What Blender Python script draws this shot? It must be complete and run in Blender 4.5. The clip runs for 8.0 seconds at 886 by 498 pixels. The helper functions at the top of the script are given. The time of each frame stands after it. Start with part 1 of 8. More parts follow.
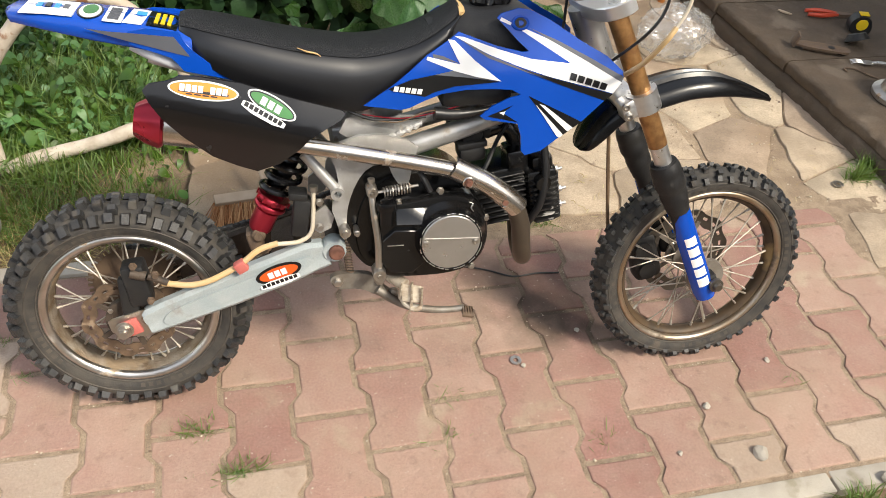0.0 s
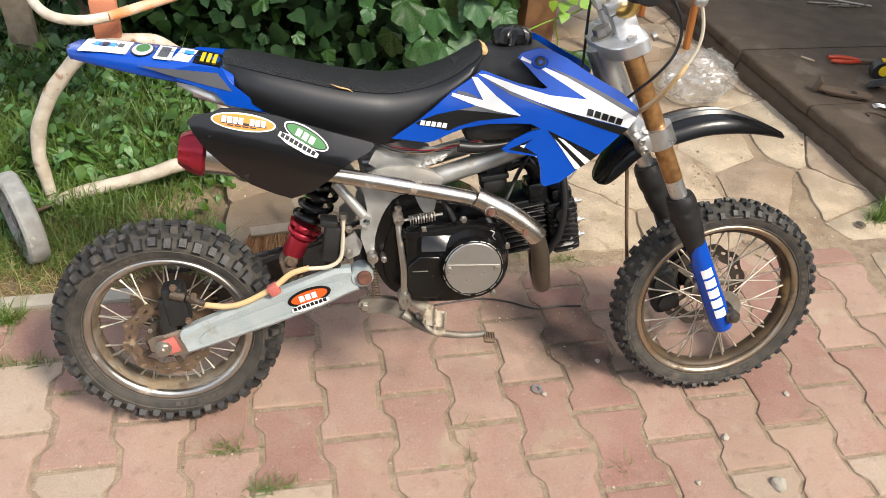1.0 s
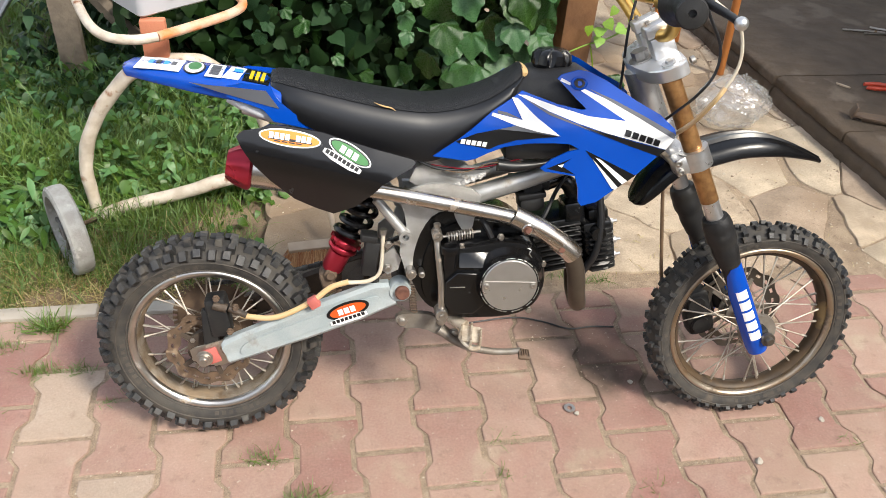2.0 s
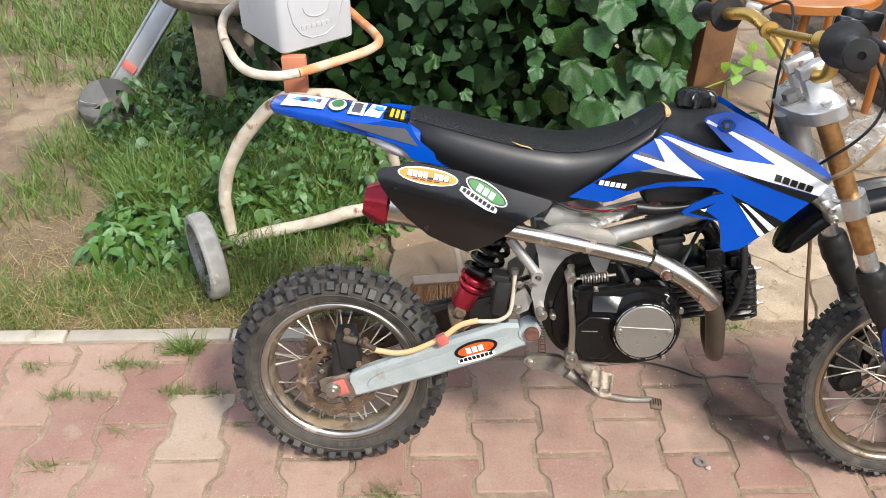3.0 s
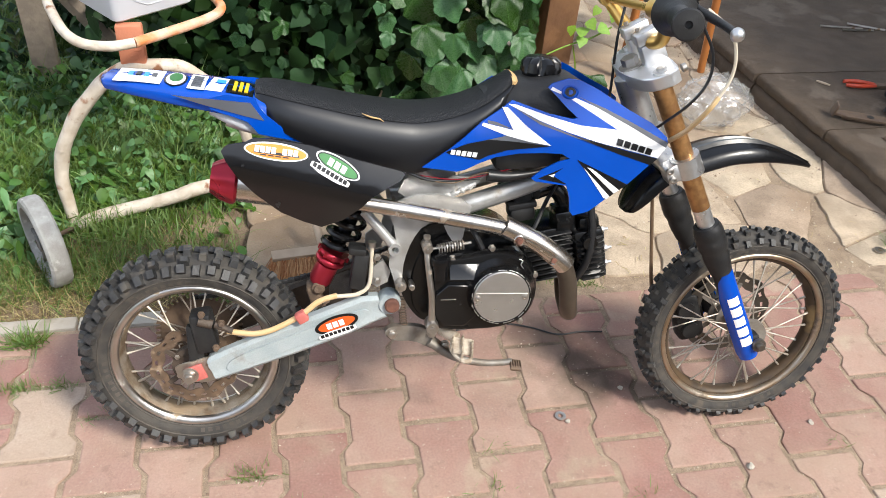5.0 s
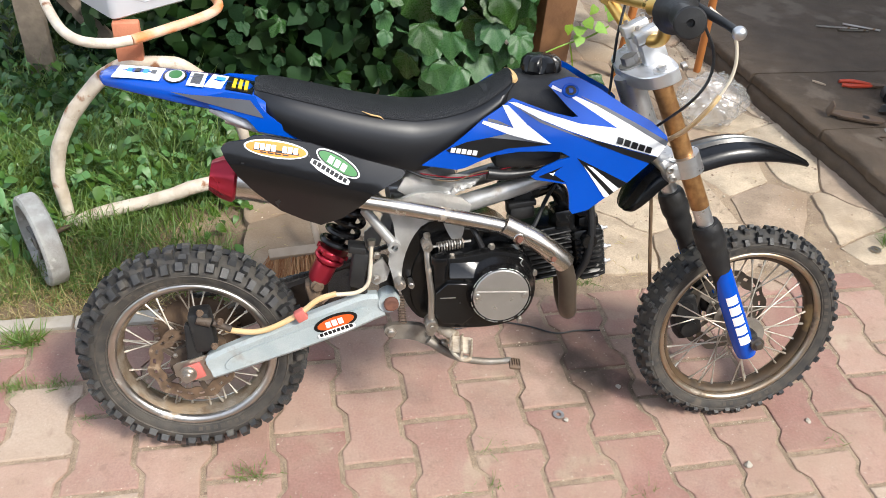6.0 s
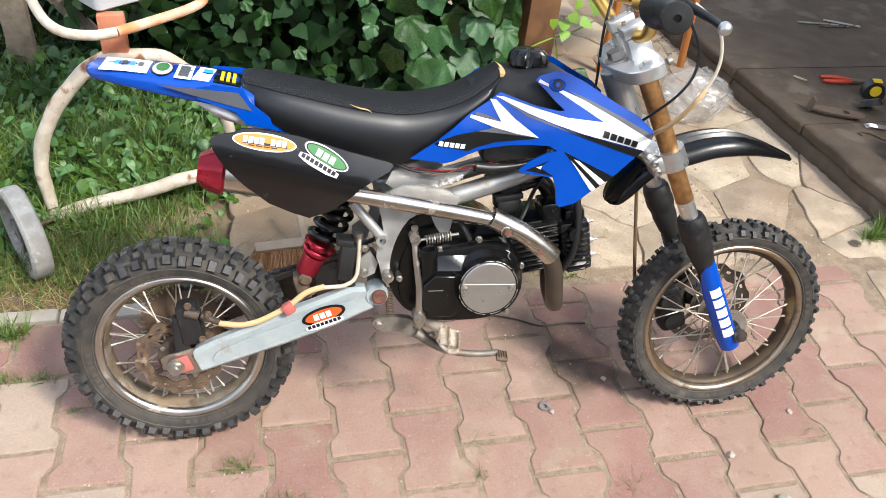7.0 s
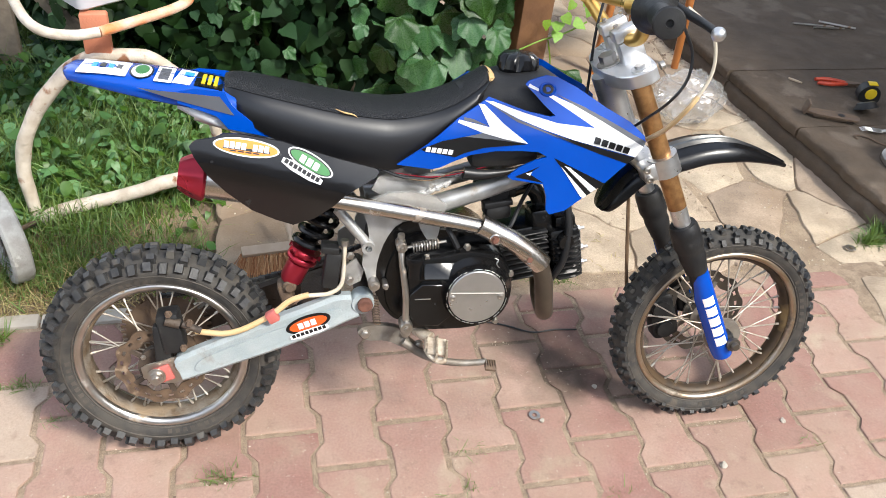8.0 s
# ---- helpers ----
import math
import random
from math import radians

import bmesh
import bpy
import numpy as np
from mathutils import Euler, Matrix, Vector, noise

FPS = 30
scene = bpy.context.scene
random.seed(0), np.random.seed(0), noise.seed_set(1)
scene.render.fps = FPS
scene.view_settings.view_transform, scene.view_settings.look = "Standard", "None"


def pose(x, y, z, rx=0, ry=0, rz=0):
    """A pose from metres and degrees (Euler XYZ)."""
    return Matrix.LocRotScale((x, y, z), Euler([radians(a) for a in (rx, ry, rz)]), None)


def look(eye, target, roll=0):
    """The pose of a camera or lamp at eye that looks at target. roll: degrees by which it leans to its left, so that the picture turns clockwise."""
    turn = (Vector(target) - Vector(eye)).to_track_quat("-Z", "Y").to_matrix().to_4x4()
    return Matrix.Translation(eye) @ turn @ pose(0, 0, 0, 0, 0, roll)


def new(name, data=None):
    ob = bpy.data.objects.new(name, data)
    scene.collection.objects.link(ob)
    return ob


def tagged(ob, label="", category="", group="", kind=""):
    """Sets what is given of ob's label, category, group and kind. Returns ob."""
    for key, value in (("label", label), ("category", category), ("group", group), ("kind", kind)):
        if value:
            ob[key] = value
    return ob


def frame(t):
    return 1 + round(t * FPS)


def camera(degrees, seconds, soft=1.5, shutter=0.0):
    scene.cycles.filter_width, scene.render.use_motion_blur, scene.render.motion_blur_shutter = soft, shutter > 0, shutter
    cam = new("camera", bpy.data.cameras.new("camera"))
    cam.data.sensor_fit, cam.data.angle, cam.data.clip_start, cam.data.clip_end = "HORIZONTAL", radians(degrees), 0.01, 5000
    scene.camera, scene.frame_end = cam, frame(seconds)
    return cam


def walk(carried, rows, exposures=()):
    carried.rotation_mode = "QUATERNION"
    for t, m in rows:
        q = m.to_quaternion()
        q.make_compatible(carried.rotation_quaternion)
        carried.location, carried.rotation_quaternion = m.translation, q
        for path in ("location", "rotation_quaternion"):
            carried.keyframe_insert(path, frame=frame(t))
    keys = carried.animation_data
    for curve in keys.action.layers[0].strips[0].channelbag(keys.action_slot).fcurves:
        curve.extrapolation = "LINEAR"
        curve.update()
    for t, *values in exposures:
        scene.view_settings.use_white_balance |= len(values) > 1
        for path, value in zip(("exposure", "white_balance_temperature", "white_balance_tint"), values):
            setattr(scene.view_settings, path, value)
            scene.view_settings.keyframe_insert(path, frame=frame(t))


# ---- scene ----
cam = camera(57.0, 8.0, 0.75)
PATH = [
    (0, (-0.13, -1.005, 1.433), (0.324, 0.387, 0.071), 7.0),
    (0.5, (-0.131, -1.08, 1.463), (0.308, 0.407, 0.2), 6.0),
    (1, (-0.132, -1.086, 1.452), (0.255, 0.401, 0.171), 5.4),
    (1.5, (-0.156, -1.098, 1.456), (0.218, 0.398, 0.181), 5.8),
    (2, (-0.158, -1.111, 1.457), (0.168, 0.424, 0.216), 4.8),
    (2.2, (-0.189, -1.139, 1.437), (0.039, 0.472, 0.273), 3.1),
    (3.3, (-0.202, -1.069, 1.464), (-0.142, 0.529, 0.262), 0.9),
    (3.5, (-0.204, -1.069, 1.463), (-0.125, 0.527, 0.26), 1.2),
    (4, (-0.199, -1.071, 1.466), (-0.017, 0.513, 0.259), 2.8),
    (4.5, (-0.179, -1.068, 1.468), (0.151, 0.467, 0.229), 4.7),
    (4.7, (-0.176, -1.066, 1.468), (0.191, 0.451, 0.217), 5.0),
    (6, (-0.187, -1.061, 1.463), (0.209, 0.449, 0.212), 5.8),
    (6.5, (-0.196, -1.064, 1.469), (0.22, 0.438, 0.217), 6.6),
    (7, (-0.198, -1.067, 1.466), (0.238, 0.425, 0.208), 6.8),
    (7.5, (-0.193, -1.058, 1.458), (0.27, 0.437, 0.213), 7.5),
    (8, (-0.176, -1.033, 1.46), (0.272, 0.453, 0.199), 7.3),
]
walk(cam, [(t, look(eye, target, roll)) for t, eye, target, roll in PATH], exposures=[(0.0, 1.22, 7050, 9), (1.0, 1.25, 6900, 9), (2.2, 1.28, 6650, 9), (4.5, 1.34, 6450, 9), (8.0, 1.42, 6350, 9)])

# ---- world and sun ----
SUN_EL, SUN_AZ = 49.0, -50.0          # azimuth: degrees from +x towards +y, where the sun stands
world = bpy.data.worlds.new("sky")
scene.world = world
world.use_nodes = True
wn = world.node_tree
sky = wn.nodes.new("ShaderNodeTexSky")
sky.sky_type, sky.sun_disc = "NISHITA", False
sky.sun_elevation, sky.sun_rotation = radians(SUN_EL), radians(90 - SUN_AZ)
haze = wn.nodes.new("ShaderNodeHueSaturation")      # thin cloud takes colour out of the sky
haze.inputs["Saturation"].default_value = 0.45
wn.links.new(sky.outputs[0], haze.inputs["Color"])
wn.links.new(haze.outputs[0], wn.nodes["Background"].inputs[0])
wn.nodes["Background"].inputs[1].default_value = 0.15
sun = new("sun", bpy.data.lights.new("sun", "SUN"))
sun.data.energy, sun.data.angle, sun.data.color = 1.9, radians(11.0), (1.0, 0.94, 0.84)
sdir = Vector((math.cos(radians(SUN_EL)) * math.cos(radians(SUN_AZ)), math.cos(radians(SUN_EL)) * math.sin(radians(SUN_AZ)), math.sin(radians(SUN_EL))))
sun.matrix_world = look(sdir * 8, (0, 0, 0))

# ---- materials ----
def mat(name, color, rough=0.5, metal=0.0, second=None, scale=30.0, mix=0.5, bump=0.0, bump_scale=200.0, spots=None, spot_scale=8.0, spot_at=0.55, island=0.0, obj=0.0, coat=0.0, wide=0.12, grain=0.0, grain_scale=420.0, relief=0.0, relief_scale=22.0, placed=False, stains=(), stain_color=(0.070, 0.050, 0.036)):
    """Base colour varied at two scales, with stains (spots), relief and per-piece tint."""
    m = bpy.data.materials.new(name)
    m.use_nodes = True
    nt = m.node_tree
    n, l = nt.nodes, nt.links
    b = n["Principled BSDF"]
    b.inputs["Roughness"].default_value, b.inputs["Metallic"].default_value = rough, metal
    b.inputs["Coat Weight"].default_value = coat
    co = n.new("ShaderNodeTexCoord").outputs["Object"]
    if placed:                                  # pattern runs on over neighbouring pieces
        co = n.new("ShaderNodeNewGeometry").outputs["Position"]

    def noise_tex(sc, detail=6.0):
        t = n.new("ShaderNodeTexNoise")
        t.inputs["Scale"].default_value, t.inputs["Detail"].default_value = sc, detail
        l.new(co, t.inputs["Vector"])
        return t

    def ramp(src, lo, hi):
        r = n.new("ShaderNodeMapRange")
        r.inputs[1].default_value, r.inputs[2].default_value = lo, hi
        l.new(src, r.inputs[0])
        return r.outputs[0]

    def mixed(fac, a, c):
        x = n.new("ShaderNodeMix")
        x.data_type = "RGBA"
        l.new(fac, x.inputs[0])
        for sock, v in ((x.inputs[6], a), (x.inputs[7], c)):
            if isinstance(v, tuple):
                sock.default_value = (*v, 1)
            else:
                l.new(v, sock)
        return x.outputs[2]

    second = second or tuple(c * 0.75 for c in color)
    a = noise_tex(scale)
    col = mixed(ramp(a.outputs[0], 0.5 - wide, 0.5 + wide), color, tuple(color[i] * (1 - mix) + second[i] * mix for i in range(3)))
    big = noise_tex(scale * 0.13 + 0.7, 3.0)
    dark = n.new("ShaderNodeHueSaturation")
    l.new(col, dark.inputs["Color"])
    l.new(ramp(big.outputs[0], 0.2, 0.8), dark.inputs["Value"])
    mr = dark.inputs["Value"].links[0].from_node
    mr.inputs[3].default_value, mr.inputs[4].default_value = 0.82, 1.16
    col = dark.outputs[0]
    if spots:
        sp = noise_tex(spot_scale, 10.0)
        col = mixed(ramp(sp.outputs[0], spot_at, spot_at + 0.08), col, spots)
        rr = n.new("ShaderNodeMapRange")
        l.new(sp.outputs[0], rr.inputs[0])
        rr.inputs[1].default_value, rr.inputs[2].default_value = spot_at, spot_at + 0.08
        rr.inputs[3].default_value, rr.inputs[4].default_value = rough, min(1.0, rough + 0.35)
        l.new(rr.outputs[0], b.inputs["Roughness"])
        if metal:
            rm = n.new("ShaderNodeMapRange")
            l.new(sp.outputs[0], rm.inputs[0])
            rm.inputs[1].default_value, rm.inputs[2].default_value = spot_at, spot_at + 0.08
            rm.inputs[3].default_value, rm.inputs[4].default_value = metal, 0.0
            l.new(rm.outputs[0], b.inputs["Metallic"])
    else:
        rr = n.new("ShaderNodeMapRange")
        l.new(a.outputs[0], rr.inputs[0])
        rr.inputs[1].default_value, rr.inputs[2].default_value = 0.3, 0.7
        rr.inputs[3].default_value, rr.inputs[4].default_value = max(0.02, rough - 0.08), min(1.0, rough + 0.1)
        l.new(rr.outputs[0], b.inputs["Roughness"])
    for amount, node, out in ((island, "ShaderNodeNewGeometry", "Random Per Island"), (obj, "ShaderNodeObjectInfo", "Random")):
        if amount:
            g = n.new(node)
            hs = n.new("ShaderNodeHueSaturation")
            l.new(col, hs.inputs["Color"])
            for sock, lo, hi in (("Value", 1 - amount, 1 + amount), ("Hue", 0.5 - amount * 0.05, 0.5 + amount * 0.05), ("Saturation", 1 + amount * 0.4, 1 - amount * 0.5)):
                k = n.new("ShaderNodeMapRange")
                l.new(g.outputs[out], k.inputs[0])
                k.inputs[3].default_value, k.inputs[4].default_value = lo, hi
                l.new(k.outputs[0], hs.inputs[sock])
            col = hs.outputs[0]
    if grain:
        g = noise_tex(grain_scale, 3.0)
        hs = n.new("ShaderNodeHueSaturation")
        l.new(col, hs.inputs["Color"])
        l.new(ramp(g.outputs[0], 0.3, 0.7), hs.inputs["Value"])
        k = hs.inputs["Value"].links[0].from_node
        k.inputs[3].default_value, k.inputs[4].default_value = 1 - grain, 1 + grain
        col = hs.outputs[0]
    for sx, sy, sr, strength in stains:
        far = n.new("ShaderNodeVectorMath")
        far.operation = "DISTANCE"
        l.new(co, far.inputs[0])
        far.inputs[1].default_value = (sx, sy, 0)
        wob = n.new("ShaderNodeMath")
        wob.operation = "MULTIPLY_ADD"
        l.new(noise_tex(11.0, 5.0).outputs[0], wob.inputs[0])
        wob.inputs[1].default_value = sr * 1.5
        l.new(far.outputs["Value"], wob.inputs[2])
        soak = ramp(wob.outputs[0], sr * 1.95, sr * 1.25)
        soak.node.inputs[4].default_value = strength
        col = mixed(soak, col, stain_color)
    l.new(col, b.inputs["Base Color"])
    if bump:
        t = noise_tex(bump_scale)
        bp = n.new("ShaderNodeBump")
        bp.inputs["Strength"].default_value, bp.inputs["Distance"].default_value = bump, 0.004
        l.new(t.outputs[0], bp.inputs["Height"])
        if relief:
            t2 = noise_tex(relief_scale, 5.0)
            b2 = n.new("ShaderNodeBump")
            b2.inputs["Strength"].default_value, b2.inputs["Distance"].default_value = 1.0, relief
            l.new(t2.outputs[0], b2.inputs["Height"])
            l.new(b2.outputs[0], bp.inputs["Normal"])
        l.new(bp.outputs[0], b.inputs["Normal"])
    return m


def leafy(name, color, second, rough=0.45, island=0.35, obj=0.0, through_light=0.25):
    m = mat(name, color, rough, second=second, scale=25, island=island, obj=obj, bump=0.25, bump_scale=90)
    b = m.node_tree.nodes["Principled BSDF"]
    tr = m.node_tree.nodes.new("ShaderNodeBsdfTranslucent")
    mx = m.node_tree.nodes.new("ShaderNodeMixShader")
    mx.inputs[0].default_value = through_light
    col = b.inputs["Base Color"].links[0].from_socket
    m.node_tree.links.new(col, tr.inputs[0])
    m.node_tree.links.new(b.outputs[0], mx.inputs[1])
    m.node_tree.links.new(tr.outputs[0], mx.inputs[2])
    m.node_tree.links.new(mx.outputs[0], m.node_tree.nodes["Material Output"].inputs[0])
    return m


# wet stain under the bike, with part of its shadow painted in (x, y, radius, strength)
SOAK_SHADE = ((0.52, 0.17, 0.085, 0.80), (0.58, 0.22, 0.10, 0.62), (0.47, 0.29, 0.10, 0.55), (0.66, 0.10, 0.07, 0.50), (0.43, 0.36, 0.07, 0.40), (0.36, 0.30, 0.10, 0.30), (0.30, 0.14, 0.08, 0.16))
M_PAVER = mat("red_paver", (0.318, 0.176, 0.141), 0.88, second=(0.35, 0.224, 0.18), scale=16, mix=1.0, bump=0.5, bump_scale=420, spots=(0.38, 0.28, 0.21), spot_scale=7.0, spot_at=0.60, obj=0.17, wide=0.22, grain=0.10, grain_scale=190, relief=0.004, relief_scale=38, placed=True, stains=SOAK_SHADE)
M_PAVER_GREY = mat("grey_paver", (0.36, 0.275, 0.215), 0.88, second=(0.35, 0.25, 0.195), scale=14, bump=0.5, bump_scale=420, obj=0.12, grain=0.10, grain_scale=190, relief=0.004, relief_scale=38, placed=True, stains=SOAK_SHADE)
M_SAND = mat("joint_sand", (0.37, 0.28, 0.197), 0.95, second=(0.27, 0.20, 0.14), scale=40, mix=0.9, bump=1.0, bump_scale=500, grain=0.3, grain_scale=500, placed=True, stains=SOAK_SHADE)


def dusted(m, pale, dark, worn):
    """A dusty film in broad patches and darker scuffs over a paver; some pieces carry more of it than others."""
    n, l = m.node_tree.nodes, m.node_tree.links
    b = n["Principled BSDF"]
    pos = n.new("ShaderNodeNewGeometry").outputs["Position"]
    rand = n.new("ShaderNodeObjectInfo").outputs["Random"]
    col = b.inputs["Base Color"].links[0].from_socket

    def patch(scale, detail, lo, hi, top, colour, shift):
        nonlocal col
        t = n.new("ShaderNodeTexNoise")
        t.inputs["Scale"].default_value, t.inputs["Detail"].default_value, t.inputs["Roughness"].default_value = scale, detail, 0.65
        l.new(pos, t.inputs["Vector"])
        add = n.new("ShaderNodeMath")
        add.operation = "MULTIPLY_ADD"
        l.new(rand, add.inputs[0])
        add.inputs[1].default_value = shift
        l.new(t.outputs[0], add.inputs[2])
        r = n.new("ShaderNodeMapRange")
        r.inputs[1].default_value, r.inputs[2].default_value, r.inputs[4].default_value = lo, hi, top
        l.new(add.outputs[0], r.inputs[0])
        x = n.new("ShaderNodeMix")
        x.data_type = "RGBA"
        l.new(r.outputs[0], x.inputs[0])
        l.new(col, x.inputs[6])
        x.inputs[7].default_value = (*colour, 1)
        col = x.outputs[2]
    patch(3.2, 6.0, 0.46, 0.78, 0.62, pale, 0.10)
    patch(26.0, 8.0, 0.56, 0.70, 0.45, dark, 0.0)
    patch(85.0, 4.0, 0.64, 0.72, 0.60, worn, 0.0)
    l.new(col, b.inputs["Base Color"])


for m_paver in (M_PAVER, M_PAVER_GREY):
    dusted(m_paver, (0.345, 0.255, 0.185), (0.20, 0.125, 0.098), (0.50, 0.42, 0.34))
M_KERB = mat("kerb_concrete", (0.44, 0.40, 0.34), 0.9, second=(0.36, 0.32, 0.26), scale=25, bump=0.6, bump_scale=260, obj=0.1, spots=(0.30, 0.27, 0.2), spot_scale=12, spot_at=0.62)
M_STONE = mat("flagstone", (0.465, 0.365, 0.265), 0.92, second=(0.34, 0.265, 0.19), scale=11, mix=1.0, bump=0.8, bump_scale=300, obj=0.16, spots=(0.33, 0.26, 0.19), spot_scale=5, spot_at=0.60, grain=0.14, grain_scale=200, relief=0.009, relief_scale=14, placed=True, stains=((-0.18, 0.86, 0.16, 0.75), (-0.02, 0.72, 0.13, 0.6), (-0.20, 0.62, 0.10, 0.6), (0.02, 0.98, 0.13, 0.6), (0.20, 0.80, 0.10, 0.35), (1.46, 1.15, 0.14, 0.5), (1.34, 1.55, 0.20, 0.6), (1.05, 1.85, 0.24, 0.6), (1.52, 0.85, 0.08, 0.45), (0.95, 0.66, 0.08, 0.35)), stain_color=(0.20, 0.135, 0.085))
M_STONE_JOINT = mat("earth_joint", (0.26, 0.19, 0.13), 0.95, second=(0.38, 0.29, 0.20), scale=14, mix=0.9, bump=1.0, bump_scale=400, grain=0.3, grain_scale=400)
M_DIRT = mat("dirt", (0.215, 0.155, 0.102), 0.95, second=(0.145, 0.103, 0.068), scale=18, mix=0.9, bump=1.0, bump_scale=220, spots=(0.29, 0.215, 0.145), spot_scale=4, spot_at=0.55, grain=0.35, grain_scale=320)
# concrete base set darker than its own tone, to carry the porch shade
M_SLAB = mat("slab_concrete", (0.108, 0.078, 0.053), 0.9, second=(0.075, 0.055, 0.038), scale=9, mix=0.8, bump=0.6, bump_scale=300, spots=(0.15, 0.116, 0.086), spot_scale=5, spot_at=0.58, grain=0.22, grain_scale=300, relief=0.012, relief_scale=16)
M_WALL = mat("plaster_wall", (0.45, 0.42, 0.38), 0.9, scale=6, bump=0.3)
M_RUBBER = mat("tyre_rubber", (0.024, 0.025, 0.027), 0.5, second=(0.050, 0.048, 0.045), scale=40, mix=0.9, bump=0.4, bump_scale=300, spots=(0.085, 0.076, 0.064), spot_scale=26, spot_at=0.60, island=0.35)
M_SIDEWALL = mat("dusty_sidewall", (0.034, 0.032, 0.030), 0.72, second=(0.068, 0.06, 0.05), scale=34, mix=0.9, bump=0.3, bump_scale=300, spots=(0.12, 0.10, 0.078), spot_scale=18, spot_at=0.65)
M_RIM = mat("worn_chrome_rim", (0.64, 0.62, 0.59), 0.3, 1.0, second=(0.48, 0.43, 0.37), scale=30, spots=(0.28, 0.21, 0.14), spot_scale=24, spot_at=0.60, bump=0.1, bump_scale=300)
M_RIM_GOLD = mat("gold_anodised_rim", (0.44, 0.38, 0.31), 0.36, 0.9, second=(0.36, 0.25, 0.15), scale=14, mix=0.8, spots=(0.13, 0.10, 0.07), spot_scale=18, spot_at=0.60)
M_WELL = mat("mud_caked_steel", (0.30, 0.26, 0.21), 0.5, 0.55, second=(0.19, 0.135, 0.085), scale=40, mix=1.0, bump=0.5, bump_scale=300, spots=(0.24, 0.175, 0.11), spot_scale=12, spot_at=0.50)
M_WELL_GOLD = mat("dull_gold_rim_well", (0.088, 0.056, 0.030), 0.55, 0.3, second=(0.045, 0.032, 0.022), scale=20, mix=1.0, spots=(0.24, 0.16, 0.07), spot_scale=9, spot_at=0.62)
M_HEADER = mat("burnt_steel_pipe", (0.050, 0.040, 0.031), 0.45, 0.5, second=(0.11, 0.085, 0.062), scale=18, mix=0.9, wide=0.25, spots=(0.13, 0.075, 0.04), spot_scale=30, spot_at=0.66)
M_PEDAL = mat("dull_cast_alloy", (0.27, 0.25, 0.22), 0.55, 0.5, second=(0.18, 0.15, 0.12), scale=30, mix=0.9, bump=0.2, bump_scale=300)
M_RUST = mat("rusty_steel", (0.125, 0.085, 0.06), 0.7, 0.25, second=(0.20, 0.135, 0.085), scale=60, bump=0.4, bump_scale=400)
# greasy grime; the same brown also paints shade on the far swing arm
M_GRIME_SHADE = mat("brown_grime_and_shade", (0.065, 0.048, 0.037), 0.6, 0.2, second=(0.11, 0.08, 0.055), scale=50, bump=0.5, bump_scale=300, spots=(0.03, 0.026, 0.024), spot_scale=20, spot_at=0.6)
M_PANEL = mat("scuffed_black_panel", (0.005, 0.005, 0.006), 0.20, second=(0.008, 0.008, 0.009), scale=14, bump=0.05, bump_scale=10, spots=(0.04, 0.04, 0.042), spot_scale=30, spot_at=0.68)
M_LETTER = mat("dust_caught_rubber", (0.085, 0.072, 0.058), 0.75, second=(0.05, 0.044, 0.038), scale=40, mix=0.9)
M_DISC_RUST = mat("rust_filmed_disc", (0.19, 0.125, 0.08), 0.6, 0.35, second=(0.11, 0.075, 0.05), scale=60, mix=0.9, bump=0.3, bump_scale=400, spots=(0.30, 0.22, 0.15), spot_scale=40, spot_at=0.6)
M_ROTOR = mat("dull_steel_rotor", (0.13, 0.12, 0.11), 0.42, 0.85, second=(0.16, 0.135, 0.11), scale=40, mix=0.8, spots=(0.15, 0.09, 0.05), spot_scale=34, spot_at=0.62)
M_SPOKE = mat("steel_spoke", (0.50, 0.46, 0.40), 0.48, 0.6, second=(0.36, 0.29, 0.22), scale=60, mix=0.7)
M_PEG = mat("dust_coated_cast_steel", (0.58, 0.51, 0.41), 0.6, 0.4, second=(0.33, 0.26, 0.19), scale=60, mix=0.9, bump=0.3, bump_scale=300)
M_STEEL = mat("worn_steel", (0.50, 0.47, 0.43), 0.36, 0.95, second=(0.38, 0.34, 0.29), scale=40, spots=(0.26, 0.17, 0.1), spot_scale=30, spot_at=0.62)
M_CHROME = mat("brushed_steel_pipe", (0.66, 0.63, 0.59), 0.26, 1.0, second=(0.44, 0.37, 0.29), scale=26, mix=0.7, wide=0.2, spots=(0.26, 0.17, 0.10), spot_scale=24, spot_at=0.62)
M_ALLOY = mat("cast_aluminium", (0.66, 0.66, 0.66), 0.34, 0.9, second=(0.55, 0.55, 0.55), scale=80, bump=0.08, bump_scale=500)
M_MILLED = mat("milled_aluminium", (0.84, 0.84, 0.84), 0.36, 0.9, second=(0.74, 0.74, 0.75), scale=20, bump=0.06, bump_scale=400)
M_DISC = mat("scratched_steel_plate", (0.50, 0.49, 0.47), 0.33, 0.85, second=(0.40, 0.38, 0.35), scale=20, bump=0.05, bump_scale=300)
M_ARM = mat("chalky_white_paint", (0.30, 0.345, 0.355), 0.5, second=(0.37, 0.40, 0.40), scale=22, mix=0.8, spots=(0.26, 0.245, 0.215), spot_scale=13, spot_at=0.62, bump=0.1, grain=0.08)
M_FRAME = mat("silver_frame_paint", (0.54, 0.54, 0.53), 0.36, 0.6, second=(0.40, 0.39, 0.37), scale=24, mix=0.9, spots=(0.24, 0.21, 0.17), spot_scale=26, spot_at=0.62, bump=0.1)
